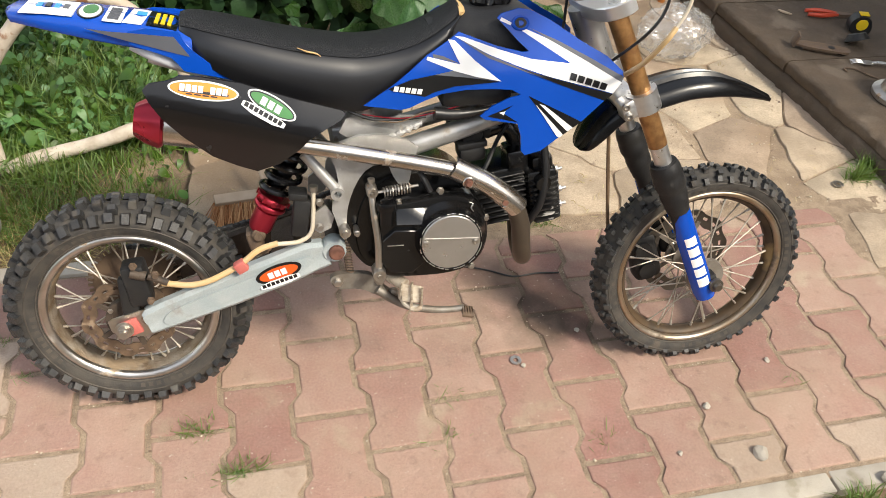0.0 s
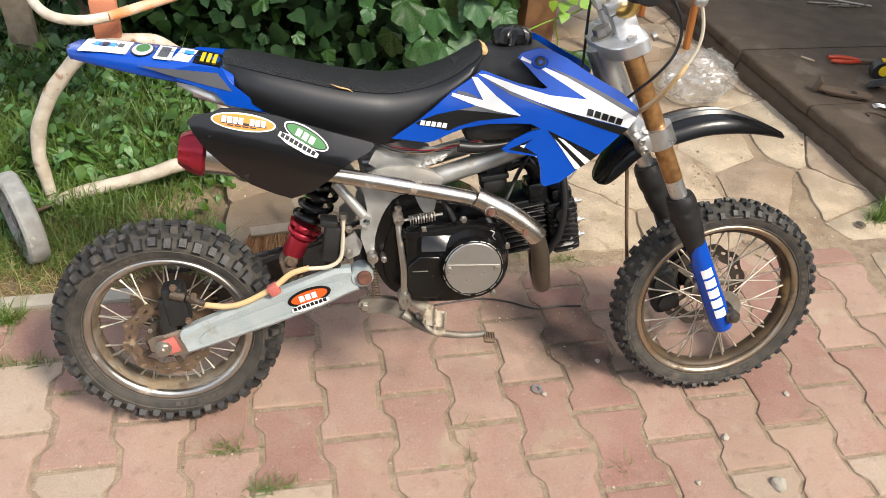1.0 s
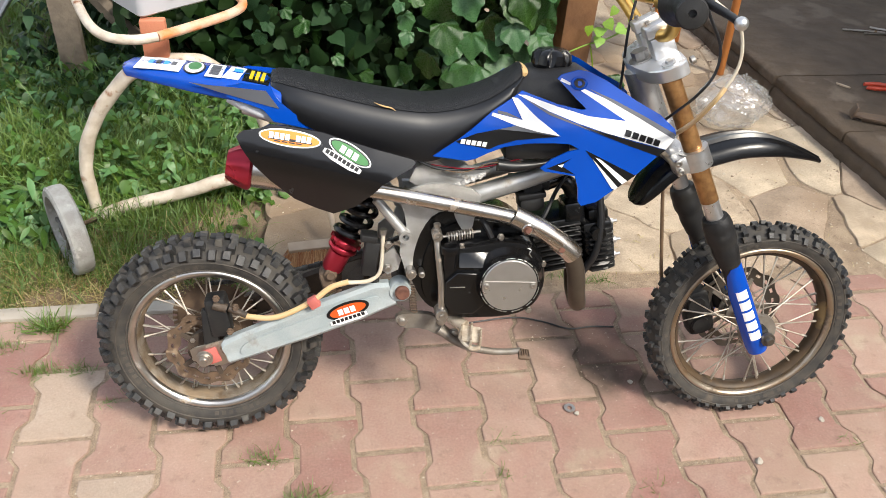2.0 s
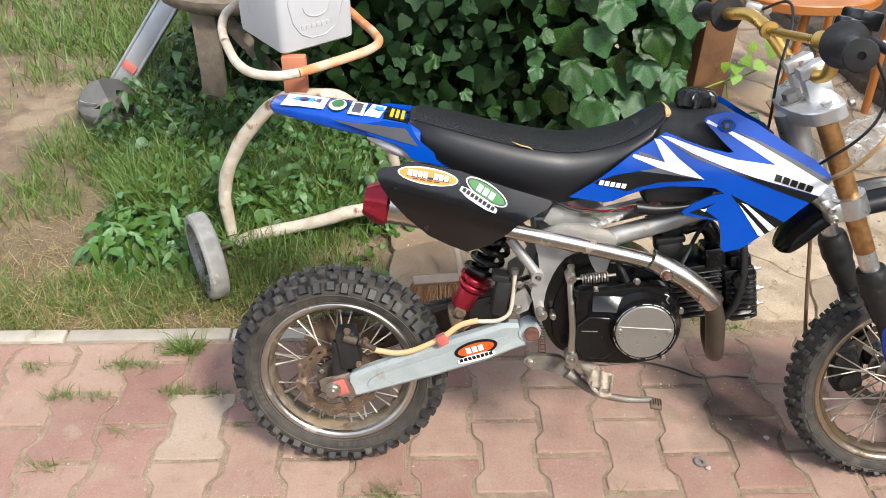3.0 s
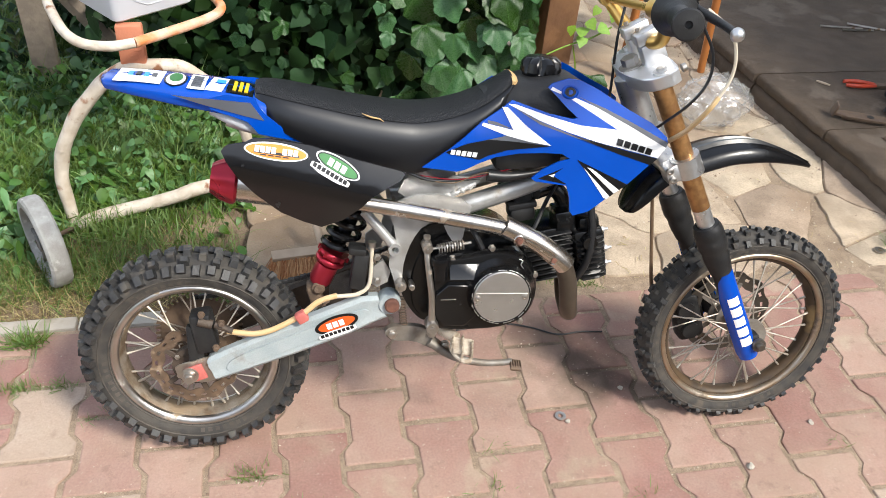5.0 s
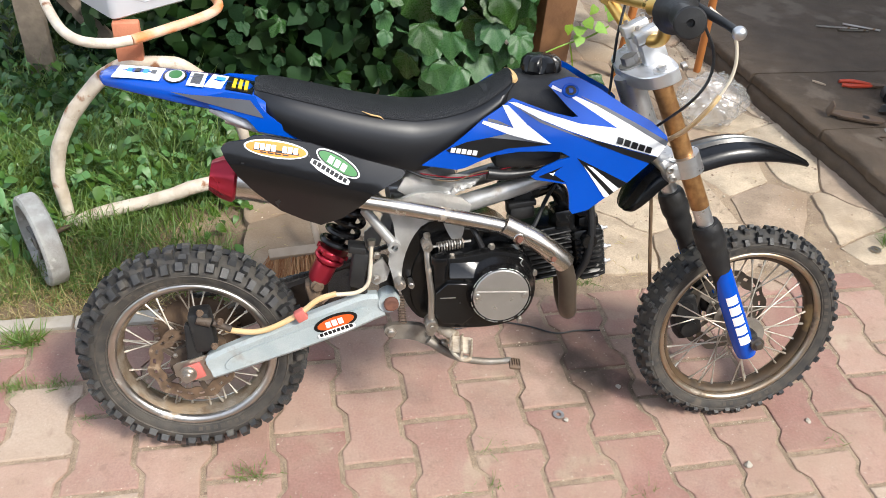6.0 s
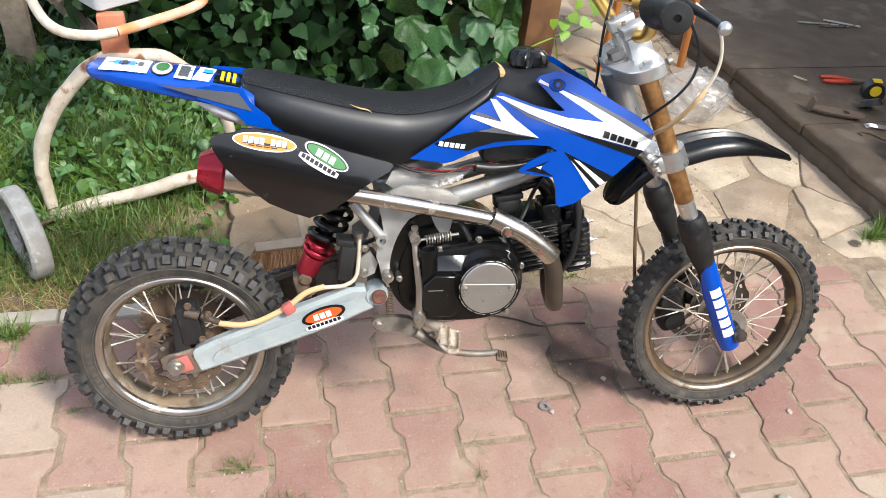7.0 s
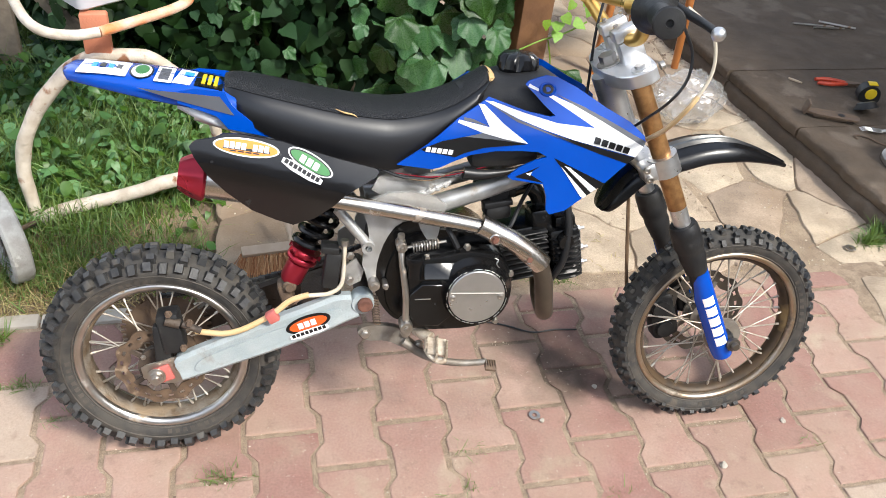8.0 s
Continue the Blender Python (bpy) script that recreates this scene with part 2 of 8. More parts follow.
M_ENGINE = mat("black_engine_paint", (0.0035, 0.0035, 0.004), 0.22, second=(0.007, 0.007, 0.007), scale=20, mix=0.8, bump=0.10, bump_scale=60, spots=(0.045, 0.043, 0.04), spot_scale=28, spot_at=0.68)
M_FIN = mat("worn_black_fins", (0.007, 0.007, 0.008), 0.4, second=(0.02, 0.02, 0.02), scale=30, mix=0.8, spots=(0.34, 0.33, 0.31), spot_scale=40, spot_at=0.60)
M_RUSTRED = mat("red_rust", (0.20, 0.085, 0.055), 0.75, 0.1, second=(0.12, 0.05, 0.035), scale=60, mix=0.9, bump=0.4, bump_scale=400)
M_BLACK = mat("black_plastic", (0.0035, 0.0035, 0.004), 0.25, second=(0.007, 0.007, 0.008), scale=25, bump=0.10, bump_scale=24, spots=(0.03, 0.03, 0.032), spot_scale=22, spot_at=0.68)
M_BLACK_DULL = mat("black_rubber", (0.013, 0.013, 0.014), 0.5, second=(0.03, 0.029, 0.027), scale=30, bump=0.15, spots=(0.05, 0.046, 0.04), spot_scale=18, spot_at=0.66)
M_SEAT = mat("smooth_black_vinyl", (0.005, 0.005, 0.006), 0.30, second=(0.008, 0.008, 0.009), scale=18, bump=0.06, bump_scale=12, spots=(0.03, 0.03, 0.032), spot_scale=14, spot_at=0.68)
M_SEAT_TOP = mat("grained_black_vinyl", (0.008, 0.008, 0.0085), 0.45, second=(0.013, 0.013, 0.014), scale=300, bump=0.9, bump_scale=420)
M_FOAM = mat("yellowed_foam", (0.55, 0.36, 0.16), 0.9, bump=0.6)
M_BLUE = mat("glossy_blue_plastic", (0.001, 0.060, 0.40), 0.2, second=(0.002, 0.066, 0.43), scale=12, bump=0.05, bump_scale=30, relief=0.003, relief_scale=7, spots=(0.03, 0.12, 0.45), spot_scale=13, spot_at=0.70)
M_WHITE = mat("white_decal", (0.80, 0.80, 0.79), 0.35, second=(0.72, 0.72, 0.72), scale=14)
M_DECAL_BLACK = mat("black_decal", (0.005, 0.005, 0.006), 0.3, second=(0.009, 0.009, 0.009), scale=14)
M_GREY = mat("grey_decal", (0.10, 0.105, 0.12), 0.4, scale=14)
M_ORANGE = mat("orange_decal", (0.80, 0.26, 0.02), 0.4, scale=14)
M_FLAME = mat("red_orange_decal", (0.70, 0.10, 0.015), 0.4, scale=14)
M_GREEN = mat("green_decal", (0.04, 0.20, 0.05), 0.4, scale=14)
M_YELLOW = mat("yellow_decal", (0.80, 0.55, 0.02), 0.4, scale=14)
M_CYAN = mat("light_blue_decal", (0.05, 0.38, 0.66), 0.4, scale=14)
M_RED = mat("red_anodised_alloy", (0.42, 0.025, 0.045), 0.3, 0.7, second=(0.36, 0.03, 0.05), scale=20)
M_REDPAINT = mat("faded_red", (0.50, 0.13, 0.11), 0.5, second=(0.42, 0.12, 0.1), scale=40)
M_FORK = mat("rusty_gold_fork_tube", (0.46, 0.25, 0.10), 0.38, 0.7, second=(0.25, 0.125, 0.05), scale=50, mix=0.9, bump=0.1, bump_scale=500)
M_GOLD = mat("gold_anodised_bar", (0.72, 0.46, 0.14), 0.3, 0.9, second=(0.6, 0.38, 0.12), scale=20)
M_HOSE = mat("yellowed_hose", (0.62, 0.42, 0.20), 0.4, second=(0.55, 0.40, 0.24), scale=25)
M_CLEARHOSE = mat("pale_clear_hose", (0.58, 0.52, 0.42), 0.3, second=(0.5, 0.42, 0.3), scale=20)
M_CABLE = mat("black_cable", (0.012, 0.012, 0.013), 0.4)
M_TUBE = mat("chipped_cream_paint", (0.60, 0.53, 0.44), 0.6, second=(0.47, 0.39, 0.30), scale=24, mix=0.9, spots=(0.24, 0.11, 0.055), spot_scale=19, spot_at=0.585, bump=0.9, bump_scale=60)
M_TUBE_ORANGE = mat("chipped_orange_paint", (0.70, 0.24, 0.08), 0.5, second=(0.66, 0.50, 0.38), scale=18, mix=0.9, spots=(0.14, 0.07, 0.04), spot_scale=20, spot_at=0.68, bump=0.4, bump_scale=150)
M_TERRA = mat("faded_orange_steel", (0.55, 0.20, 0.11), 0.6, second=(0.45, 0.18, 0.1), scale=20, bump=0.3)
M_CANISTER = mat("grey_white_plastic", (0.50, 0.51, 0.54), 0.45, second=(0.45, 0.46, 0.49), scale=10, spots=(0.42, 0.40, 0.33), spot_scale=5, spot_at=0.66)
M_GREYWHEEL = mat("grey_toy_tyre", (0.36, 0.36, 0.34), 0.7, second=(0.26, 0.25, 0.23), scale=30, mix=0.9, bump=0.4, spots=(0.5, 0.49, 0.46), spot_scale=25, spot_at=0.62)
M_WOODPOST = mat("orange_stained_timber", (0.21, 0.105, 0.048), 0.6, second=(0.13, 0.062, 0.03), scale=9, mix=0.9, bump=0.4, bump_scale=60)
M_GREYWOOD = mat("weathered_timber", (0.23, 0.185, 0.14), 0.85, second=(0.16, 0.13, 0.1), scale=30, mix=0.9, bump=0.8, bump_scale=90)
M_CHAIR = mat("orange_varnished_wood", (0.45, 0.17, 0.045), 0.4, second=(0.36, 0.12, 0.03), scale=12)
M_BALL = mat("grey_leather", (0.135, 0.13, 0.125), 0.75, second=(0.10, 0.095, 0.09), scale=30, bump=0.3, spots=(0.20, 0.175, 0.145), spot_scale=10, spot_at=0.55)
M_BALL_DARK = mat("dark_leather", (0.055, 0.052, 0.05), 0.7, second=(0.07, 0.06, 0.05), scale=30, bump=0.3, spots=(0.15, 0.125, 0.10), spot_scale=10, spot_at=0.58)
M_LADDER = mat("dull_aluminium", (0.52, 0.53, 0.55), 0.4, 0.7, second=(0.42, 0.43, 0.45), scale=15)
M_BROOM = mat("straw_bristle", (0.52, 0.27, 0.12), 0.8, second=(0.60, 0.37, 0.19), scale=20, island=0.3)
M_GRASS = leafy("green_grass", (0.115, 0.205, 0.036), (0.185, 0.245, 0.06), 0.5)
M_DRYGRASS = leafy("dry_grass", (0.42, 0.33, 0.15), (0.34, 0.28, 0.11), 0.7, through_light=0.15)
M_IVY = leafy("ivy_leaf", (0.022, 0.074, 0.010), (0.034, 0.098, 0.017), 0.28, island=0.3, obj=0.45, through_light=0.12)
# ivy leaf copy, darkened so that its colour carries the shade
M_IVY_DARK = leafy("shade_dark_ivy_leaf", (0.011, 0.036, 0.008), (0.017, 0.050, 0.012), 0.55, island=0.4, obj=0.35, through_light=0.05)
M_HERB = leafy("herb_leaf", (0.070, 0.175, 0.032), (0.11, 0.225, 0.05), 0.45, island=0.5)
def veined(m, pale):
    """Pale veins that fan out from the leaf's base, for leaves that are objects of their own."""
    n, l = m.node_tree.nodes, m.node_tree.links
    b = n["Principled BSDF"]
    col = b.inputs["Base Color"].links[0].from_socket
    co, sp = n.new("ShaderNodeTexCoord"), n.new("ShaderNodeSeparateXYZ")
    l.new(co.outputs["Object"], sp.inputs[0])

    def op(kind, a, v=None):
        q = n.new("ShaderNodeMath")
        q.operation = kind
        for sock, val in zip(q.inputs, (a, v)):
            if isinstance(val, (int, float)):
                sock.default_value = val
            elif val is not None:
                l.new(val, sock)
        return q.outputs[0]
    ang = op("ARCTAN2", sp.outputs[0], sp.outputs[1])
    wave = op("ABSOLUTE", op("SINE", op("MULTIPLY", ang, 3.4)))
    r = op("SQRT", op("ADD", op("MULTIPLY", sp.outputs[0], sp.outputs[0]), op("MULTIPLY", sp.outputs[1], sp.outputs[1])))
    near = op("LESS_THAN", op("MULTIPLY", wave, r), 0.026)
    mx = n.new("ShaderNodeMix")
    mx.data_type = "RGBA"
    l.new(op("MULTIPLY", near, 0.55), mx.inputs[0])
    l.new(col, mx.inputs[6])
    mx.inputs[7].default_value = (*pale, 1)
    l.new(mx.outputs[2], b.inputs["Base Color"])


veined(M_IVY, (0.09, 0.19, 0.05))
# herb leaf again at about half brightness, shade put into the colour
M_HERB_DARK = leafy("shade_darkened_herb_leaf", (0.034, 0.100, 0.020), (0.055, 0.135, 0.030), 0.45, island=0.5)
M_PALEWOOD = mat("worn_pale_wood", (0.46, 0.36, 0.26), 0.7, second=(0.36, 0.27, 0.19), scale=25)
M_YOUNG = leafy("young_leaf", (0.22, 0.42, 0.05), (0.28, 0.46, 0.08), 0.4, obj=0.3, through_light=0.35)
M_REDHANDLE = mat("red_rubber_grip", (0.55, 0.06, 0.025), 0.4, second=(0.45, 0.05, 0.02), scale=30)


def clear_film(name):
    """Thin clear plastic: mostly see-through, with sharp glints."""
    m = bpy.data.materials.new(name)
    m.use_nodes = True
    n, l = m.node_tree.nodes, m.node_tree.links
    gl = n.new("ShaderNodeBsdfGlossy")
    gl.inputs["Roughness"].default_value = 0.16
    df = n.new("ShaderNodeBsdfDiffuse")
    df.inputs["Color"].default_value = (0.7, 0.7, 0.68, 1)
    tr = n.new("ShaderNodeBsdfTransparent")
    a, b = n.new("ShaderNodeMixShader"), n.new("ShaderNodeMixShader")
    a.inputs[0].default_value, b.inputs[0].default_value = 0.5, 0.22
    l.new(gl.outputs[0], a.inputs[1])
    l.new(df.outputs[0], a.inputs[2])
    l.new(tr.outputs[0], b.inputs[1])
    l.new(a.outputs[0], b.inputs[2])
    l.new(b.outputs[0], n["Material Output"].inputs[0])
    return m


M_BAG = clear_film("clear_plastic")
M_GRIT = mat("sandy_grit", (0.46, 0.38, 0.29), 0.9, second=(0.3, 0.22, 0.16), scale=30, mix=0.8, island=0.4)
M_WELD = mat("bright_weld", (0.66, 0.65, 0.63), 0.55, 0.4, second=(0.5, 0.48, 0.45), scale=90, mix=0.8, bump=0.8, bump_scale=260)
M_STEM = mat("vine_stem", (0.16, 0.10, 0.055), 0.8, second=(0.1, 0.065, 0.04), scale=60)


for m_soft, level in ((M_IVY_DARK, 0.2), (M_BLUE, 0.45), (M_IVY, 0.4)):
    m_soft.node_tree.nodes["Principled BSDF"].inputs["Specular IOR Level"].default_value = level
for m_dark, level in ((M_BLACK, 0.38), (M_SEAT, 0.6), (M_SEAT_TOP, 0.36), (M_ENGINE, 0.5), (M_BLACK_DULL, 0.34), (M_PANEL, 0.42)):
    m_dark.node_tree.nodes["Principled BSDF"].inputs["Specular IOR Level"].default_value = level


# ---- mesh helpers ----
def part(name, bm, material, parent=None, label="", angle=38, matrix=None):
    """One mesh object from a bmesh, under a thing or a part."""
    bmesh.ops.recalc_face_normals(bm, faces=bm.faces)
    me = bpy.data.meshes.new(name)
    bm.to_mesh(me)
    bm.free()
    me.materials.append(material)
    me.polygons.foreach_set("use_smooth", [True] * len(me.polygons))
    me.set_sharp_from_angle(angle=radians(angle))
    ob = new(name, me)
    if parent:
        ob.parent = parent
    if matrix:
        ob.matrix_local = matrix
    if label:
        tagged(ob, label)
    return ob


def thing(name, label, category, m=None, group="", kind=""):
    ob = new(name)
    ob.empty_display_size = 0.1
    if m:
        ob.matrix_world = m
    return tagged(ob, label, category, group, kind)


def smooth_path(pts, per=6):
    """Points on a smooth curve through pts."""
    p = [Vector(q) for q in pts]
    p = [2 * p[0] - p[1]] + p + [2 * p[-1] - p[-2]]
    out = []
    for i in range(1, len(p) - 2):
        a, b, c, d = p[i - 1:i + 3]
        for k in range(per):
            t = k / per
            out.append(0.5 * ((2 * b) + (c - a) * t + (2 * a - 5 * b + 4 * c - d) * t * t + (3 * b - a - 3 * c + d) * t ** 3))
    return out + [p[-2]]


def tube(bm, pts, r, seg=12, per=6, closed=False):
    """A round bar along pts; r: one radius or one for each end point of pts."""
    path = smooth_path(pts, per) if per else [Vector(q) for q in pts]
    n = len(path)
    rad = (lambda i: r) if isinstance(r, (int, float)) else (lambda i: float(np.interp(i / (n - 1), np.linspace(0, 1, len(r)), r)))
    up = None
    rings = []
    for i, q in enumerate(path):
        d = (path[min(i + 1, n - 1)] - path[max(i - 1, 0)]).normalized()
        if up is None:
            up = d.orthogonal().normalized()
        up = (up - d * up.dot(d)).normalized()
        side = d.cross(up)
        rings.append([bm.verts.new(q + (up * math.cos(a) + side * math.sin(a)) * rad(i)) for a in (2 * math.pi * k / seg for k in range(seg))])
    for a, b in zip(rings, rings[1:]):
        for k in range(seg):
            bm.faces.new((a[k], a[(k + 1) % seg], b[(k + 1) % seg], b[k]))
    bm.faces.new(rings[0][::-1])
    bm.faces.new(rings[-1])
    return bm


def revolve(bm, profile, m=None, seg=48, closed=False):
    """Profile of (radius, along) turned about local y; closed joins the last point to the first."""
    m = m or Matrix()
    rings = []
    for k in range(seg):
        a = 2 * math.pi * k / seg
        rings.append([bm.verts.new(m @ Vector((r * math.cos(a), y, r * math.sin(a)))) for r, y in profile])
    n = len(profile)
    for k in range(seg):
        a, b = rings[k], rings[(k + 1) % seg]
        for i in range(n if closed else n - 1):
            j = (i + 1) % n
            bm.faces.new((a[i], a[j], b[j], b[i]))
    if not closed:
        for e in (0, -1):
            if profile[e][0] > 1e-5:
                bm.faces.new([r[e] for r in rings])
    bmesh.ops.remove_doubles(bm, verts=bm.verts, dist=1e-6)
    return bm


def box(bm, m, sx, sy, sz, bevel=0.0, taper=1.0, segs=2):
    """A box of full sizes about m's origin; taper shrinks its top; bevel rounds its edges."""
    vs = [bm.verts.new(m @ Vector((x * sx / 2 * (taper if z > 0 else 1), y * sy / 2 * (taper if z > 0 else 1), z * sz / 2))) for x in (-1, 1) for y in (-1, 1) for z in (-1, 1)]
    fs = [bm.faces.new([vs[i] for i in q]) for q in ((0, 1, 3, 2), (4, 6, 7, 5), (0, 4, 5, 1), (2, 3, 7, 6), (0, 2, 6, 4), (1, 5, 7, 3))]
    if bevel:
        bmesh.ops.bevel(bm, geom=list({e for f in fs for e in f.edges}), offset=bevel, segments=segs, affect="EDGES", profile=0.5)
    return bm


def rod(bm, a, b, r, seg=12, r2=None):
    return tube(bm, [a, b], r if r2 is None else (r, r2), seg, 0)


def soften(pts, times=1):
    """Cuts the corners of a closed outline."""
    for _ in range(times):
        out = []
        for p, q in zip(pts, pts[1:] + pts[:1]):
            out += [tuple(0.75 * a + 0.25 * b for a, b in zip(p, q)), tuple(0.25 * a + 0.75 * b for a, b in zip(p, q))]
        pts = out
    return pts


def panel(bm, outline, side, thick=0.004, step=0.03):
    """A curved sheet: outline in (x, z), bent to y = side(x, z), with thickness towards +y."""
    b = bmesh.new()
    b.faces.new([b.verts.new((x, 0, z)) for x, z in outline])
    for axis, k in ((0, 0), (2, 1)):
        vals = [p[k] for p in outline]
        v = min(vals) + step
        while v < max(vals):
            co, no = [0, 0, 0], [0, 0, 0]
            co[axis], no[axis] = v, 1
            bmesh.ops.bisect_plane(b, geom=b.verts[:] + b.edges[:] + b.faces[:], plane_co=co, plane_no=no)
            v += step
    bmesh.ops.triangulate(b, faces=[f for f in b.faces if len(f.verts) > 4])
    front = b.faces[:]
    got = bmesh.ops.extrude_face_region(b, geom=front)
    back = {v for v in got["geom"] if isinstance(v, bmesh.types.BMVert)}
    for v in b.verts:
        v.co.y = side(v.co.x, v.co.z) + (thick if v in back else 0)
    append(bm, b)
    return bm


def append(bm, other, m=None):
    me = bpy.data.meshes.new("scratch")
    if m:
        bmesh.ops.transform(other, matrix=m, verts=other.verts)
    other.to_mesh(me)
    other.free()
    bm.from_mesh(me)
    bpy.data.meshes.remove(me)
    return bm


def loft(bm, rings, caps=True):
    vs = [[bm.verts.new(p) for p in ring] for ring in rings]
    n = len(vs[0])
    for a, b in zip(vs, vs[1:]):
        for k in range(n):
            bm.faces.new((a[k], a[(k + 1) % n], b[(k + 1) % n], b[k]))
    if caps:
        bm.faces.new(vs[0][::-1])
        bm.faces.new(vs[-1])
    return bm


def at(x, y, z, rx=0, ry=0, rz=0):
    return pose(x, y, z, rx, ry, rz)


def bolt_head(bm, x, y, z, r=0.007, h=0.008):
    """A hexagon head that faces -y."""
    return revolve(bm, [(0.0, y), (r * 1.35, y), (r * 1.35, y - h * 0.2), (r, y - h * 0.22), (r, y - h * 0.9), (r * 0.85, y - h), (0.0, y - h)], Matrix.Translation((x, 0, z)), 6)


# ---- ground and structure ----
def ground_height(x, y):
    n = noise.noise(Vector((x * 1.7, y * 1.7, 3.0))) * 0.02 + noise.noise(Vector((x * 6, y * 6, 1.0))) * 0.008
    lawn = max(0.0, min(1.0, (-0.32 - x) / 0.15)) * max(0.0, min(1.0, (y - 0.56) / 0.15))
    return -0.03 + lawn * (0.025 + n) + (1 - lawn) * n * 0.1


def make_ground():
    bm = bmesh.new()
    near = [-3.6 + 0.1 * i for i in range(60)]
    xs = [-300, -80, -25, -10, -6] + near + [4, 8, 25, 80, 300]
    ys = [-300, -80, -25, -8, -3, -1.5] + [-1 + 0.1 * i for i in range(65)] + [7, 12, 25, 80, 300]
    grid = [[bm.verts.new((x, y, ground_height(x, y))) for y in ys] for x in xs]
    for i in range(len(xs) - 1):
        for j in range(len(ys) - 1):
            bm.faces.new((grid[i][j], grid[i + 1][j], grid[i + 1][j + 1], grid[i][j + 1]))
    return tagged(part("ground", bm, M_DIRT, angle=180), "bare brown earth with dusty patches", "ground", kind="structure")


make_ground()


def make_slab(name, y0, y1, top, seed, label):
    """A concrete step: a chipped upper layer over a rougher, crumbled lower one, along its low-x side."""
    bm = bmesh.new()
    rings = []
    x1 = 5.2
    n = int((y1 - y0) / 0.014)
    for i in range(n + 1):
        y = y0 + (y1 - y0) * i / n
        x0 = 1.752 - 0.100 * (y - 0.75)
        e = noise.noise(Vector((y * 9, seed, 0))) * 0.010 + noise.noise(Vector((y * 2.3, seed, 5))) * 0.010 + noise.noise(Vector((y * 31, seed, 3))) * 0.007
        f = noise.noise(Vector((y * 12, seed, 9))) * 0.014 + noise.noise(Vector((y * 40, seed, 1))) * 0.008
        c = max(0.0, noise.noise(Vector((y * 17, seed, 7)))) * 0.012
        rings.append([(x0 + f, y, -0.05), (x0 + f - 0.004, y, top * 0.15), (x0 + f * 0.8 + 0.002, y, top * 0.48), (x0 + f * 0.5 + 0.014, y, top * 0.54), (x0 + e + 0.004, y, top * 0.60), (x0 + e + 0.002, y, top - 0.012), (x0 + e + 0.006 + c, y, top - 0.004 - c * 0.4), (x0 + e + 0.018 + c * 1.6, y, top), (x1, y, top), (x1, y, -0.05)])
    loft(bm, rings)
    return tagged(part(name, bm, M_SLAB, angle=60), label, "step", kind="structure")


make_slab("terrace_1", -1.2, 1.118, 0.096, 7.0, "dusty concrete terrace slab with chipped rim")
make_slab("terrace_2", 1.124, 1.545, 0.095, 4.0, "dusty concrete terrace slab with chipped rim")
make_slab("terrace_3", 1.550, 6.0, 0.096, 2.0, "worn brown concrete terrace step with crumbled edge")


def make_cover():
    bm = bmesh.new()
    # unseen ceiling, its eave bent to place the shade edge on the terrace
    loft(bm, [[(x, y, z) for x, y in ((4.60, -4.4), (6.6, -4.4), (6.6, 6.4), (2.75, 6.4), (3.00, 0.25))] for z in (2.56, 2.68)])
    tagged(part("ceiling", bm, M_GREYWOOD), "unseen timber porch ceiling, added to shade the terrace", "ceiling", kind="structure")
    # unseen wall, added to close the porch and keep light off it
    bm = bmesh.new()
    box(bm, at(6.35, 1.0, 1.27), 0.3, 10.6, 2.6)
    tagged(part("wall_east", bm, M_GREYWOOD), "unseen weathered timber wall, added to close the porch", "wall", kind="structure")
    # wall added behind the camera to darken reflections and cut sky light
    bm = bmesh.new()
    box(bm, at(-0.8, -4.7, 1.35), 14.6, 0.3, 2.8)
    tagged(part("wall_south", bm, M_WALL), "unseen plain wall, added to darken reflections", "wall", kind="structure")


make_cover()

# path of interlocking pavers: column pitch and piece length
PITCH, LENGTH, EDGE_LO, EDGE_HI = 0.1425, 0.206, -0.312, 0.486


def paver_mesh(name, lo, hi, material):
    """One bulged paver from lo to hi along its length, joint taken off all round."""
    half, d, g = PITCH / 2, 0.0105, 0.0050

    def width(y):
        a = abs(((y + LENGTH / 2) % LENGTH) - LENGTH / 2)          # distance from the nearest end
        return half + d * max(-1.0, min(1.0, (0.0515 - a) / 0.013)) - g

    ys = sorted({y for y in (lo + g, hi - g, -0.0645, -0.0385, 0.0385, 0.0645) if lo + g <= y <= hi - g})
    ys = [y for y in ys]
    mid = LENGTH / 2
    right = [(width(y + mid), y) for y in ys]
    ring = right + [(-x, y) for x, y in right[::-1]]
    bm = bmesh.new()
    cy = (lo + hi) / 2
    levels = []
    for z, k in ((-0.03, 0.0), (-0.005, 0.0), (-0.0012, 0.0018), (0.0, 0.005)):
        levels.append([bm.verts.new((x - math.copysign(k, x), y - math.copysign(k, y - cy), z)) for x, y in ring])
    n = len(ring)
    for a, b in zip(levels, levels[1:]):
        for k in range(n):
            bm.faces.new((a[k], a[(k + 1) % n], b[(k + 1) % n], b[k]))
    bm.faces.new(levels[-1])
    bmesh.ops.recalc_face_normals(bm, faces=bm.faces)
    me = bpy.data.meshes.new(name)
    bm.to_mesh(me)
    bm.free()
    me.materials.append(material)
    return me


